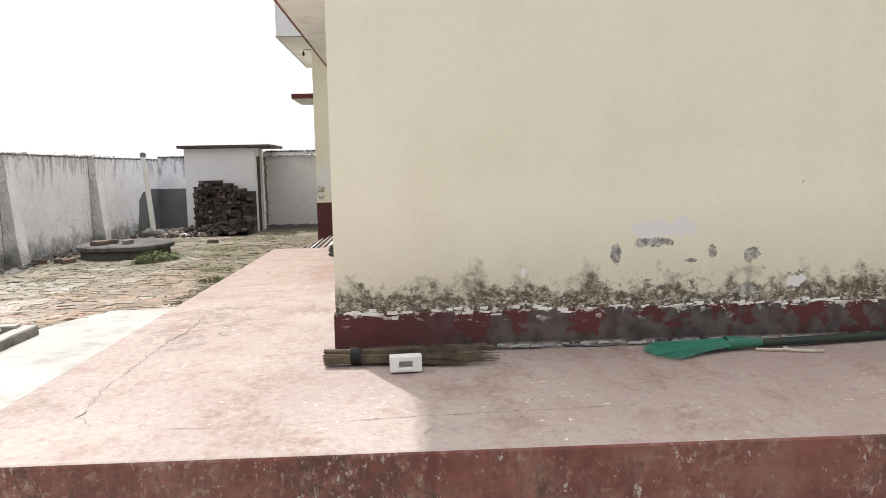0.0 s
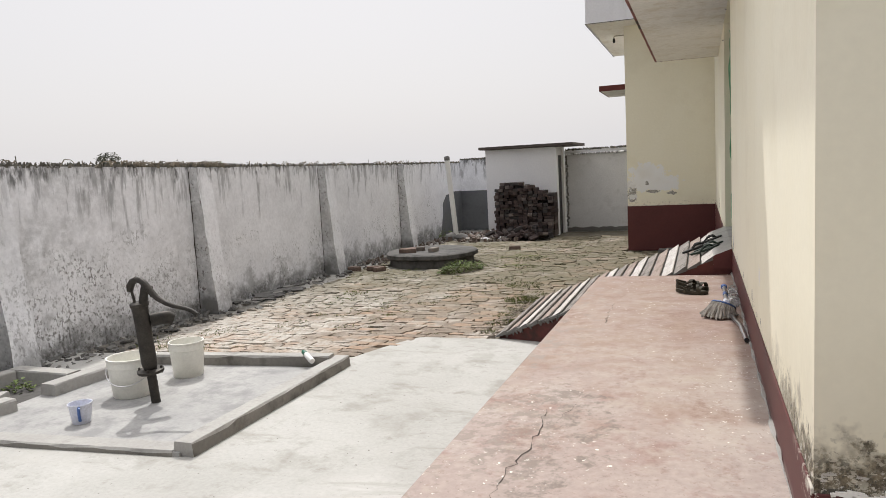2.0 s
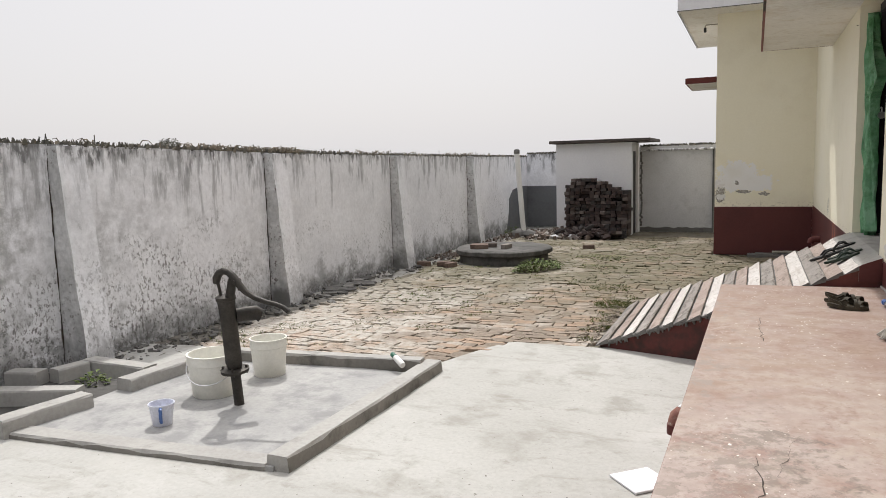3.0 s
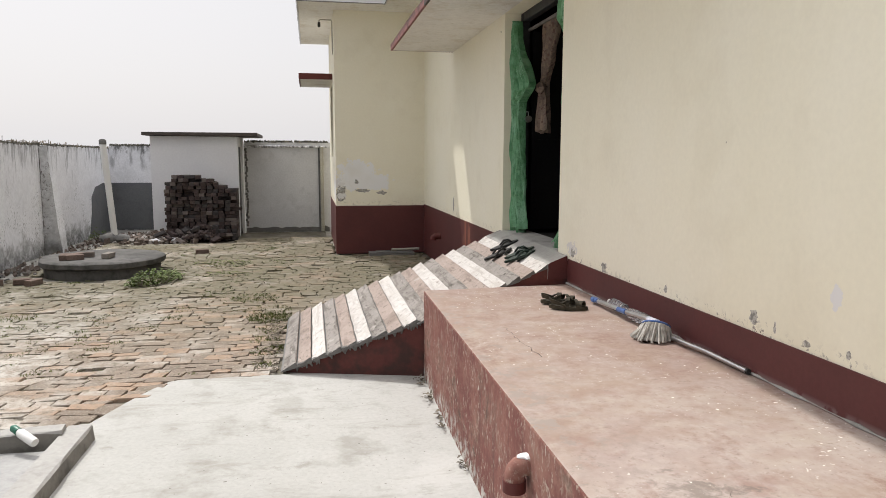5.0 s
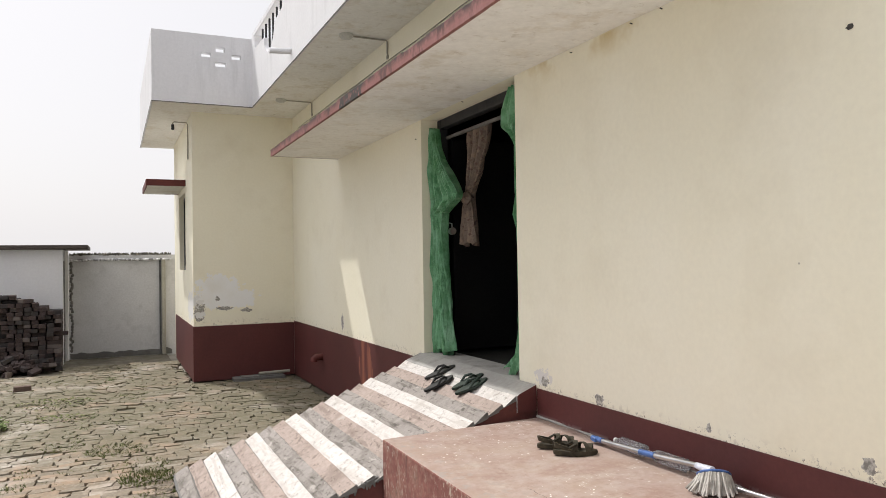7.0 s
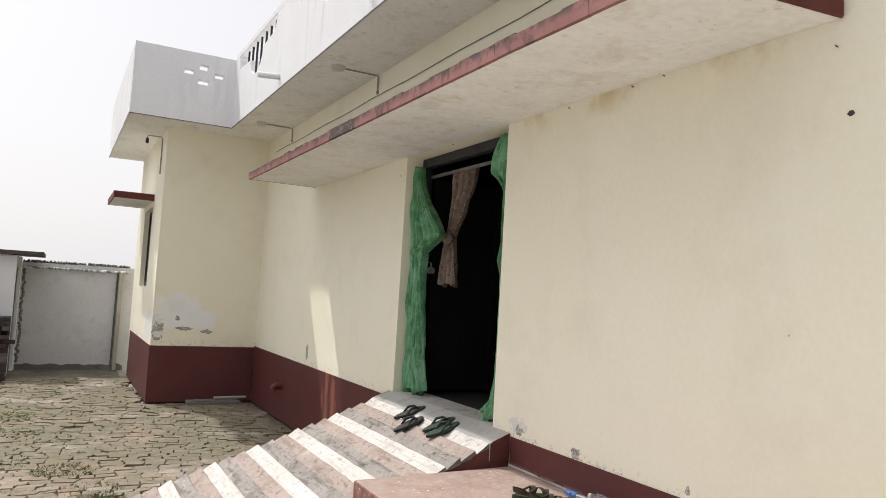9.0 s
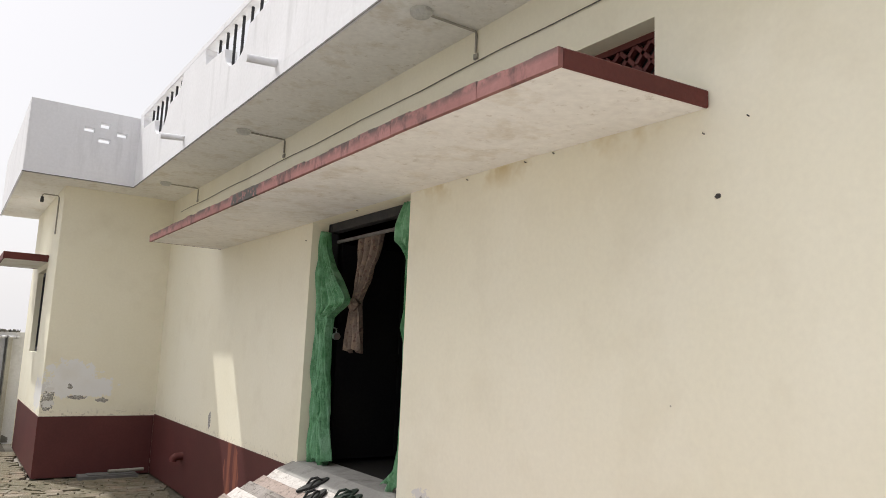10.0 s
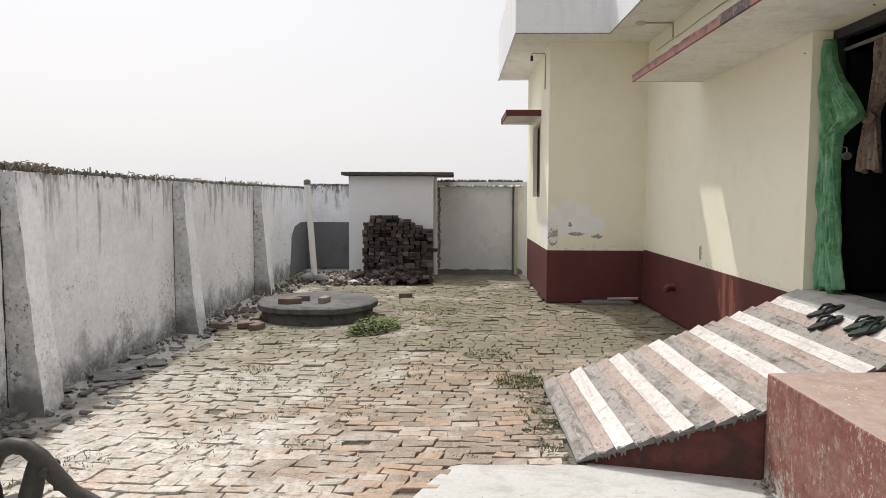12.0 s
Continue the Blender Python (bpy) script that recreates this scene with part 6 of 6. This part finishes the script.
tube(bm, [(0.02, 0.10, 0.085), (0.025, 0.45, 0.055), (0.03, 0.95, 0.03)], 0.0135, 12)
part("upper_handle", bm, M_STEEL, mop, "second steel tube", smooth=True)
bm = B()
tube(bm, [(0.024, 0.44, 0.056), (0.026, 0.56, 0.048)], 0.0165, 12)
part("grip", bm, M_BLUE, mop, "blue plastic grip", smooth=True)
bm = B()
tube(bm, [(0.03, 0.90, 0.034), (0.03, 1.0, 0.03)], 0.0165, 12)
box(bm, 0.008, 0.052, 0.94, 0.98, 0.015, 0.045, 0.006)
part("clamp", bm, M_BLUE, mop, "blue plastic clamp")
bm = B()
lathe(bm, [(0.0, 0.0), (0.03, -0.002), (0.072, -0.012), (0.072, -0.018), (0.0, -0.014)], 28, (0.0, 0, 0.088))
bmesh.ops.rotate(bm, verts=bm.verts[:], cent=(0, 0, 0.07), matrix=Matrix.Rotation(radians(20), 3, "Y") @ Matrix.Rotation(radians(-24), 3, "X"))
plate = part("head_plate", bm, M_MUG, mop, "pale plastic mop plate", smooth=True)
bm = B()
tube(bm, [(0.074 * math.cos(k * 0.2244), 0.074 * math.sin(k * 0.2244), 0.074) for k in range(29)], 0.006, 8, False)
bmesh.ops.rotate(bm, verts=bm.verts[:], cent=(0, 0, 0.07), matrix=Matrix.Rotation(radians(20), 3, "Y") @ Matrix.Rotation(radians(-24), 3, "X"))
part("rim", bm, M_BLUE, plate, "blue plastic rim", smooth=True)
bm = B()
tube(bm, [(0.02, 0.03, 0.080), (0.018, 0.13, 0.082)], [0.022, 0.016], 12)
part("joint", bm, M_MUG, mop, "pale grey-blue joint", smooth=True)
bm = B()
rr = random.Random(12)
for k in range(190):
    a, q = rr.uniform(0, 6.28), rr.uniform(0.75, 1.0)
    x, y = 0.074 * q * math.cos(a), 0.074 * q * math.sin(a)
    z = 0.068 - y * 0.42 - x * 0.34
    e = 1.10 + rr.uniform(0, 0.62)
    tube(bm, [(x, y, max(0.012, z)), (x * 1.16 - 0.012, y * 1.18 - 0.008, max(0.012, z * 0.72)), (x * e - 0.030 + rr.uniform(-0.012, 0.012), y * e - 0.015 + rr.uniform(-0.012, 0.012), 0.006 + 0.012 * rr.random())], 0.0062, 5)
tagged(part("mop_yarn", bm, M_MOP, plate, "grey cotton yarn"), kind="stuff")


def bottle_clear(at, turn):
    b = thing("plastic_bottle", at, "empty clear plastic bottle lying against the wall foot", "bottle", "clear plastic bottles", turn=turn)
    bm = B()
    prof = [(0.0, 0.0), (0.03, 0.0)]
    for k in range(9):
        prof += [(0.036, 0.008 + k * 0.022), (0.033, 0.019 + k * 0.022)]
    prof += [(0.034, 0.21), (0.015, 0.255), (0.013, 0.275), (0.0, 0.275)]
    lathe(bm, prof, 20)
    bmesh.ops.rotate(bm, verts=bm.verts[:], cent=(0, 0, 0), matrix=Matrix.Rotation(radians(-90), 3, "X"))
    ob = part("shell", bm, M_CLEAR, b, smooth=True)
    bm = B()
    lathe(bm, [(0.0, 0.262), (0.016, 0.262), (0.016, 0.282), (0.0, 0.282)], 14)
    bmesh.ops.rotate(bm, verts=bm.verts[:], cent=(0, 0, 0), matrix=Matrix.Rotation(radians(-90), 3, "X"))
    part("cap", bm, M_PLASTIC_W, ob, smooth=True)


bottle_clear((-0.052, 3.28, PZ + 0.037), 2)
bottle_clear((-0.052, 3.60, PZ + 0.037), -3)


def sole(bm, l, w, z0, z1, bump=0.0):
    out = []
    for k in range(28):
        t = 2 * math.pi * k / 28
        x = math.cos(t) * l / 2
        wy = w / 2 * (1 + 0.16 * math.cos(t)) * (1 - 0.12 * math.cos(2 * t))
        out.append((x, math.sin(t) * wy))
    lo, mid, hi = [[bm.verts.new((x * s, y * s, z + bump * max(0, -x / l))) for x, y in out] for s, z in ((0.96, z0), (1.0, (z0 + z1) / 2), (0.97, z1))]
    for a, b in ((lo, mid), (mid, hi)):
        for k in range(28):
            j = (k + 1) % 28
            bm.faces.new((a[k], a[j], b[j], b[k]))
    bm.faces.new(lo[::-1])
    bm.faces.new(hi)


def strap(bm, x, w, h, width, skew=0.0, t=0.004):
    """A band arched across a shoe at x, width along the shoe."""
    n = 12
    rings = []
    for k in range(n + 1):
        a = math.pi * k / n
        y, z = math.cos(a) * w / 2, 0.02 + math.sin(a) ** 0.7 * h
        c = x + skew * math.cos(a)
        rings.append([bm.verts.new(p) for p in ((c - width / 2, y, z), (c + width / 2, y, z), (c + width / 2, y * 0.93, z - t), (c - width / 2, y * 0.93, z - t))])
    for a, b in zip(rings, rings[1:]):
        for i in range(4):
            bm.faces.new((a[i], a[(i + 1) % 4], b[(i + 1) % 4], b[i]))
    bm.faces.new(rings[0][::-1])
    bm.faces.new(rings[-1])


def sandal(at, turn, rz=(0, 0)):
    s = thing("sandal", at, "olive brown strapped sandal standing on the platform", "sandal", "pair of strapped sandals", turn=turn)
    bm = B()
    sole(bm, 0.26, 0.092, 0.0, 0.026, 0.012)
    base = part("sole", bm, M_OLIVE, s, smooth=True)
    for x, h, w, k in ((0.085, 0.042, 0.030, 0.014), (0.045, 0.052, 0.022, -0.016), (0.0, 0.062, 0.028, 0.008)):
        bm = B()
        strap(bm, x, 0.088, h, w, k)
        part("strap", bm, M_OLIVE, base, smooth=True)
    bm = B()
    rings = []
    for k in range(13):
        t = math.pi * (0.42 + 1.16 * k / 12)
        rise = math.sin(math.pi * k / 12)
        x, y = -0.055 + 0.066 * math.cos(t), 0.040 * math.sin(t)
        lo, hi = 0.030 + 0.018 * rise, 0.050 + 0.026 * rise
        rings.append([bm.verts.new(v) for v in ((x, y, lo), (x * 1.04, y * 1.04, hi), (x * 1.04 + 0.004, y * 0.93, hi), (x + 0.004, y * 0.90, lo))])
    for a, b in zip(rings, rings[1:]):
        for q in range(4):
            bm.faces.new((a[q], a[(q + 1) % 4], b[(q + 1) % 4], b[q]))
    bm.faces.new(rings[0][::-1])
    bm.faces.new(rings[-1])
    for sy in (-1, 1):
        tube(bm, [(-0.045, sy * 0.041, 0.045), (-0.01, sy * 0.044, 0.022)], 0.009, 6)
        tube(bm, [(-0.045, sy * 0.041, 0.048), (0.0, sy * 0.036, 0.070)], 0.007, 6)
    part("heel_strap", bm, M_OLIVE, base, smooth=True)


sandal((-0.335, 3.86, PZ - 0.006), -22)
sandal((-0.335, 4.04, PZ - 0.006), -14)


def flipflop(at, turn, material, label, tilt=22.0):
    s = tagged(new("flip_flop"), label, "flip-flop", "flip-flops on the ramp")
    s.matrix_basis = pose(*at, 0, 0, 0) @ pose(0, 0, 0, 0, -tilt, 0) @ pose(0, 0, 0, 0, 0, turn)
    bm = B()
    sole(bm, 0.29, 0.105, 0.0, 0.02)
    base = part("sole", bm, material, s, smooth=True)
    bm = B()
    for sy in (-1, 1):
        tube(bm, [(0.085, 0.0, 0.018), (0.055, sy * 0.024, 0.046), (0.01, sy * 0.046, 0.048), (-0.04, sy * 0.052, 0.016)], [0.006, 0.010, 0.011, 0.007], 8)
    part("thong", bm, material, base, smooth=True)


def ramp_z(x):
    return Z0 + (x - X0) * DZ / DX + 0.022


for x, y, a, mt, lab in ((-0.185, 6.05, -12, M_BLACK, "worn black rubber flip-flop lying on the ramp"), (-0.31, 5.80, 4, M_BLACK, "worn black rubber flip-flop lying on the ramp"), (-0.19, 5.51, -5, M_DKGREEN, "dark green rubber flip-flop lying on the ramp"), (-0.225, 5.38, -5, M_DKGREEN, "dark green rubber flip-flop lying on the ramp")):
    flipflop((x, y, ramp_z(x)), a, mt, lab, 21)

# drain elbow in the platform side
elbow = thing("drain_elbow", (-1.165, 1.94, 0.52), "red-painted plastic drain elbow out of the platform side", "pipe")
bm = B()
tube(bm, [(0.01, 0, 0), (-0.045, 0, 0), (-0.064, 0, -0.006), (-0.077, 0, -0.02), (-0.083, 0, -0.042), (-0.083, 0, -0.09)], 0.041, 18)
bend = part("bend", bm, M_PLINTH, elbow, smooth=True)
bm = B()
tube(bm, [(-0.083, 0, -0.056), (-0.083, 0, -0.102)], 0.046, 18)
part("collar", bm, M_OXIDE, bend, smooth=True)
bm = B()
lump(bm, (-0.040, 0, 0.035), (0.036, 0.026, 0.011), 6, 0.3)
part("lime_crust", bm, M_WHITE, bend, "white lime crust on top of the bend", smooth=True)

# slab over the gully in the bay corner
bm = B()
box(bm, -1.02, -0.22, 11.98, 12.24, -0.03, 0.045, 0.008)
box(bm, -0.9, -0.3, 12.0, 12.2, 0.045, 0.06, 0.004)
solid("gully_slab", bm, M_DARKCEM, "grey slab over a gully in the corner of the bay", "slab", kind="structure")
bm = B()
tube(bm, [(-0.62, 12.10, 0.083), (-0.12, 12.16, 0.083)], 0.024, 12)
solid("plastic_pipe", bm, M_CONDUIT, "short length of grey pipe lying on the gully slab", "pipe", smooth=True)
bm = B()
box(bm, -0.125, 0.125, -0.125, 0.125, 0, 0.014, 0.003, pose(-1.455, 2.265, 0.002, 0, 0, 43))
solid("tile_piece", bm, M_WHITE, "pale square floor tile lying loose beside the platform", "tile")


# ---- plants ----
def leaf(bm, p, d, l, w, droop=0.3):
    d = d.normalized()
    s = d.cross(Vector((0, 0, 1)))
    s = s.normalized() if s.length > 1e-3 else Vector((1, 0, 0))
    q = [p, p + d * l * 0.45 + s * w, p + d * l - Vector((0, 0, l * droop)), p + d * l * 0.45 - s * w]
    vs = [bm.verts.new(v) for v in q]
    bm.faces.new(vs)


def weed(name, x, y, rx, ry, h, n, seed, label, size=0.05, material=M_LEAF, angle=0.0):
    rr = random.Random(seed)
    t = thing(name, (x, y, -0.01), label, "plant", turn=angle)
    bm, st = B(), B()
    for k in range(n):
        a, q = rr.uniform(0, 6.28), math.sqrt(rr.random())
        u = Vector((q * rx * math.cos(a), q * ry * math.sin(a), 0))
        top = h * (1 - q * q * 0.8) * rr.uniform(0.2, 1.0)
        if k % 8 == 0:
            tube(st, [u * 0.5, u + Vector((0, 0, top))], 0.003, 3, False)
        d = Vector((math.cos(a) * rr.uniform(0.3, 1), math.sin(a) * rr.uniform(0.3, 1), rr.uniform(-0.1, 0.9)))
        d.rotate(Euler((0, 0, rr.uniform(-1, 1))))
        leaf(bm, u + Vector((0, 0, top)), d, size * rr.uniform(0.6, 1.3), size * 0.32 * rr.uniform(0.7, 1.2))
    tagged(part("leaves", bm, material, t), kind="stuff")
    tagged(part("stems", st, M_TWIG, t), kind="stuff")


weed("weed_clump", -4.15, 9.65, 0.42, 0.22, 0.20, 620, 2, "leafy green weed clump growing through the paving", 0.055, angle=50)
weed("weed_clump", -4.02, 10.15, 0.20, 0.2, 0.12, 160, 3, "smaller leafy weeds at the well's edge", 0.05)
weed("weed_clump", -3.45, 11.3, 0.50, 0.45, 0.05, 320, 4, "low yellowish weeds creeping over the paving", 0.04, M_GRASS)
weed("weed_clump", -3.3, 10.2, 0.40, 0.25, 0.04, 150, 6, "low yellowish weeds creeping over the paving", 0.04, M_GRASS)
weed("weed_clump", -5.95, 2.62, 0.16, 0.10, 0.12, 90, 13, "dark weeds growing in the drain channel", 0.05)
weed("weed_clump", -1.26, 1.95, 0.05, 0.10, 0.14, 46, 7, "small weed under the drain elbow", 0.05)
weed("weed_clump", -6.35, 15.3, 0.2, 0.3, 0.28, 160, 11, "dusty weeds growing in the corner of the wall", 0.05)


def tuft(bm, x, y, r, h, n, rr):
    for k in range(n):
        a, q = rr.uniform(0, 6.28), r * math.sqrt(rr.random())
        p = Vector((x + q * math.cos(a), y + q * math.sin(a), -0.012))
        d = Vector((rr.uniform(-1, 1), rr.uniform(-1, 1), rr.uniform(0.5, 1.8))).normalized() * h * rr.uniform(0.5, 1.1)
        s = Vector((-d.y, d.x, 0)).normalized() * 0.0045
        vs = [bm.verts.new(v) for v in (p - s, p + s, p + d * 0.6 + s * 0.6, p + d + Vector((d.x, d.y, 0)) * 0.4, p + d * 0.6 - s * 0.6)]
        bm.faces.new(vs)


rr = random.Random(33)
bm = B()
for x, y, r, h, n in ((-2.46, 7.12, 0.24, 0.10, 190), (-2.42, 5.35, 0.10, 0.05, 40), (-2.44, 5.75, 0.12, 0.06, 60), (-2.46, 6.2, 0.14, 0.06, 70), (-2.42, 6.6, 0.16, 0.06, 60), (-2.7, 8.3, 0.28, 0.07, 170), (-3.2, 8.7, 0.22, 0.06, 90), (-3.7, 6.9, 0.16, 0.05, 60), (-2.33, 5.9, 0.07, 0.06, 60), (-2.5, 7.6, 0.25, 0.06, 90), (-3.5, 7.3, 0.12, 0.05, 50), (-5.1, 7.6, 0.22, 0.05, 70), (-4.9, 5.5, 0.2, 0.05, 70), (-5.6, 5.0, 0.25, 0.05, 80), (-5.9, 4.4, 0.3, 0.06, 90), (-4.3, 7.4, 0.16, 0.05, 50), (-3.9, 6.1, 0.1, 0.04, 30), (-5.4, 4.25, 0.25, 0.05, 60)):
    tuft(bm, x, y, r, h * 0.65, n * 2, rr)
for k in range(900):
    x, y = rr.uniform(-6.0, -2.3), rr.uniform(4.2, 13.5)
    if noise.noise(Vector((x * 0.8, y * 0.8, 7.0))) > 0.02 - 0.03 * (y - 8):
        tuft(bm, x, y, rr.uniform(0.02, 0.12), rr.uniform(0.012, 0.032), rr.randint(6, 26), rr)
solid("grass_tufts", bm, M_GRASS, "dry grass growing in the joints of the brick paving", "grass", kind="stuff")
bm = B()
for y in (4.70, 4.62, 4.28, 4.22, 3.9, 3.7, 3.1, 2.5, 1.5):
    for k in range(16):
        p = Vector((-1.18 - abs(rr.gauss(0, 0.022)), y + rr.gauss(0, 0.04), 0.003))
        a, l = rr.uniform(0, 6.28), rr.uniform(0.02, 0.06)
        q = p + Vector((math.cos(a) * l - 0.02, math.sin(a) * l, rr.uniform(0, 0.035)))
        q.x = min(q.x, -1.175)
        leaf(bm, p + Vector((-0.01, 0, 0.006 + 0.02 * rr.random())), q - p, l * 0.7, l * 0.22, 0.1)
for k in range(170):
    p = Vector((-2.31 - abs(rr.gauss(0, 0.09)), rr.uniform(5.1, 7.0), 0.004))
    a, l = rr.uniform(0, 6.28), rr.uniform(0.02, 0.07)
    leaf(bm, p + Vector((0, 0, 0.012)), Vector((math.cos(a), math.sin(a), rr.uniform(-0.1, 0.5))), l, l * 0.2, 0.2)
for k in range(160):
    p = Vector((rr.uniform(-6.45, -5.9), rr.uniform(1.2, 9.5), 0.004))
    a, l = rr.uniform(0, 6.28), rr.uniform(0.03, 0.09)
    tube(bm, [p, p + Vector((math.cos(a) * l, math.sin(a) * l, 0.012))], 0.0025, 3, False)
solid("dry_litter", bm, M_TWIG, "dry twigs and leaf litter along the platform foot and the wall", "litter", kind="stuff")
# treetop beyond the wall
tree = thing("far_tree", (-25.4, 24.0, -0.05), "small dusty tree seen beyond the compound wall", "tree")
bm = B()
tube(bm, [(0, 0, 0), (0.05, 0.02, 1.0), (0, 0, 1.9)], [0.12, 0.09, 0.05], 8)
for k in range(6):
    a = k * 1.05
    tube(bm, [(0, 0, 1.4 + 0.08 * k), (0.25 * math.cos(a), 0.25 * math.sin(a), 1.9 + 0.06 * k), (0.42 * math.cos(a), 0.42 * math.sin(a), 2.25)], [0.04, 0.03, 0.012], 5)
part("trunk", bm, M_TWIG, tree)
bm = B()
rr = random.Random(77)
for k in range(900):
    a, q, z = rr.uniform(0, 6.28), rr.uniform(0, 1) ** 0.6, rr.uniform(-1, 1)
    p = Vector((0.52 * q * math.cos(a), 0.52 * q * math.sin(a), 2.15 + 0.40 * z * math.sqrt(max(0, 1 - q * q * 0.7))))
    leaf(bm, p, Vector((rr.uniform(-1, 1), rr.uniform(-1, 1), rr.uniform(-0.5, 1))), 0.11, 0.04)
part("crown", bm, M_DUSTLEAF, tree)
for o in tree.children:
    for v in o.data.vertices:
        v.co.z *= 1.30


# ---- paving bricks, last ----
PAVER = []
for k in range(14):
    q = random.Random(100 + k)
    bm = B()
    l, w = 0.226 * q.uniform(0.95, 1.0), 0.108 * q.uniform(0.93, 1.0)
    lo = [bm.verts.new((x * l / 2 + q.uniform(-0.014, 0.006), y * w / 2 + q.uniform(-0.013, 0.005), -0.05)) for x, y in ((-1, -1), (1, -1), (1, 1), (-1, 1))]
    lean = q.uniform(0.05, 0.55)
    for v in lo:
        v.co.x += lean * v.co.y
    mid = [bm.verts.new((v.co.x, v.co.y, -0.006 + q.uniform(-0.003, 0.003))) for v in lo]
    hi = [bm.verts.new((v.co.x * 0.965, v.co.y * 0.94, q.uniform(-0.004, 0.005))) for v in lo]
    for a, b in ((lo, mid), (mid, hi)):
        for i in range(4):
            j = (i + 1) % 4
            bm.faces.new((a[i], a[j], b[j], b[i]))
    bm.faces.new(hi)
    PAVER.append(mesh_of("paving_brick", bm, M_PAVER))


def paved(x, y):
    if y < pave_edge(x) + 0.03 or x < -6.1 + 0.12 * math.sin(y * 2.3) or y > 15.2:
        return False
    if x > -2.28 and y < far_y(x) + 0.08:
        return False
    if (x + 5.08) ** 2 + (y - 10.78) ** 2 < 0.90 ** 2 or (x > -5.6 and y > 14.3 and x < -3.5):
        return False
    if x > -0.10 or (y > 12.2 and x > -1.66):
        return False
    return True


rr = random.Random(55)
verts, faces, singles = [], [], 0
for row in range(106):
    y = 3.84 + row * 0.108
    x = -6.3 + rr.uniform(0, 0.22)
    while x < 0.0:
        w = 0.232 * rr.choice((1, 0.95, 0.9, 0.8, 0.6))
        cx, cy = x + w / 2, y + 0.035 * math.sin(x * 1.3 + row * 0.25) + 0.022 * math.sin(x * 3.1 + row * 0.13) + rr.uniform(-0.013, 0.013)
        x += w
        bare = noise.noise(Vector((cx * 0.7, cy * 0.7, 3.0)))
        if not paved(cx, cy) or rr.random() < 0.012:
            continue
        sx = w / 0.232
        m = pose(cx, cy, rr.uniform(-0.007, 0.003) - (0.008 if bare < -0.22 else 0) - 0.014 * max(0.0, min(1.0, (4.5 - cy) / 0.5)), rr.uniform(-1.0, 5.0), rr.uniform(-2.4, 2.4), rr.uniform(-9, 9) + 5 * math.sin(cx * 0.9 + cy * 0.5))
        me = rr.choice(PAVER)
        if cx > -4.7 and cy < 6.35 and sx > 0.8 and singles < 300:
            ob = new("brick", me)
            ob.parent = yard
            ob.matrix_basis = m
            singles += 1
        else:
            base = len(verts)
            verts += [tuple(m @ Vector((v.co.x * sx, v.co.y, v.co.z))) for v in me.vertices]
            faces += [tuple(base + i for i in p.vertices) for p in me.polygons]
me = bpy.data.meshes.new("paving_bricks")
me.from_pydata(verts, [], faces)
me.materials.append(M_PAVER)
rest = new("paving_bricks", me)
rest.parent = yard
tagged(rest, "worn paving bricks farther out in the yard", kind="stuff")
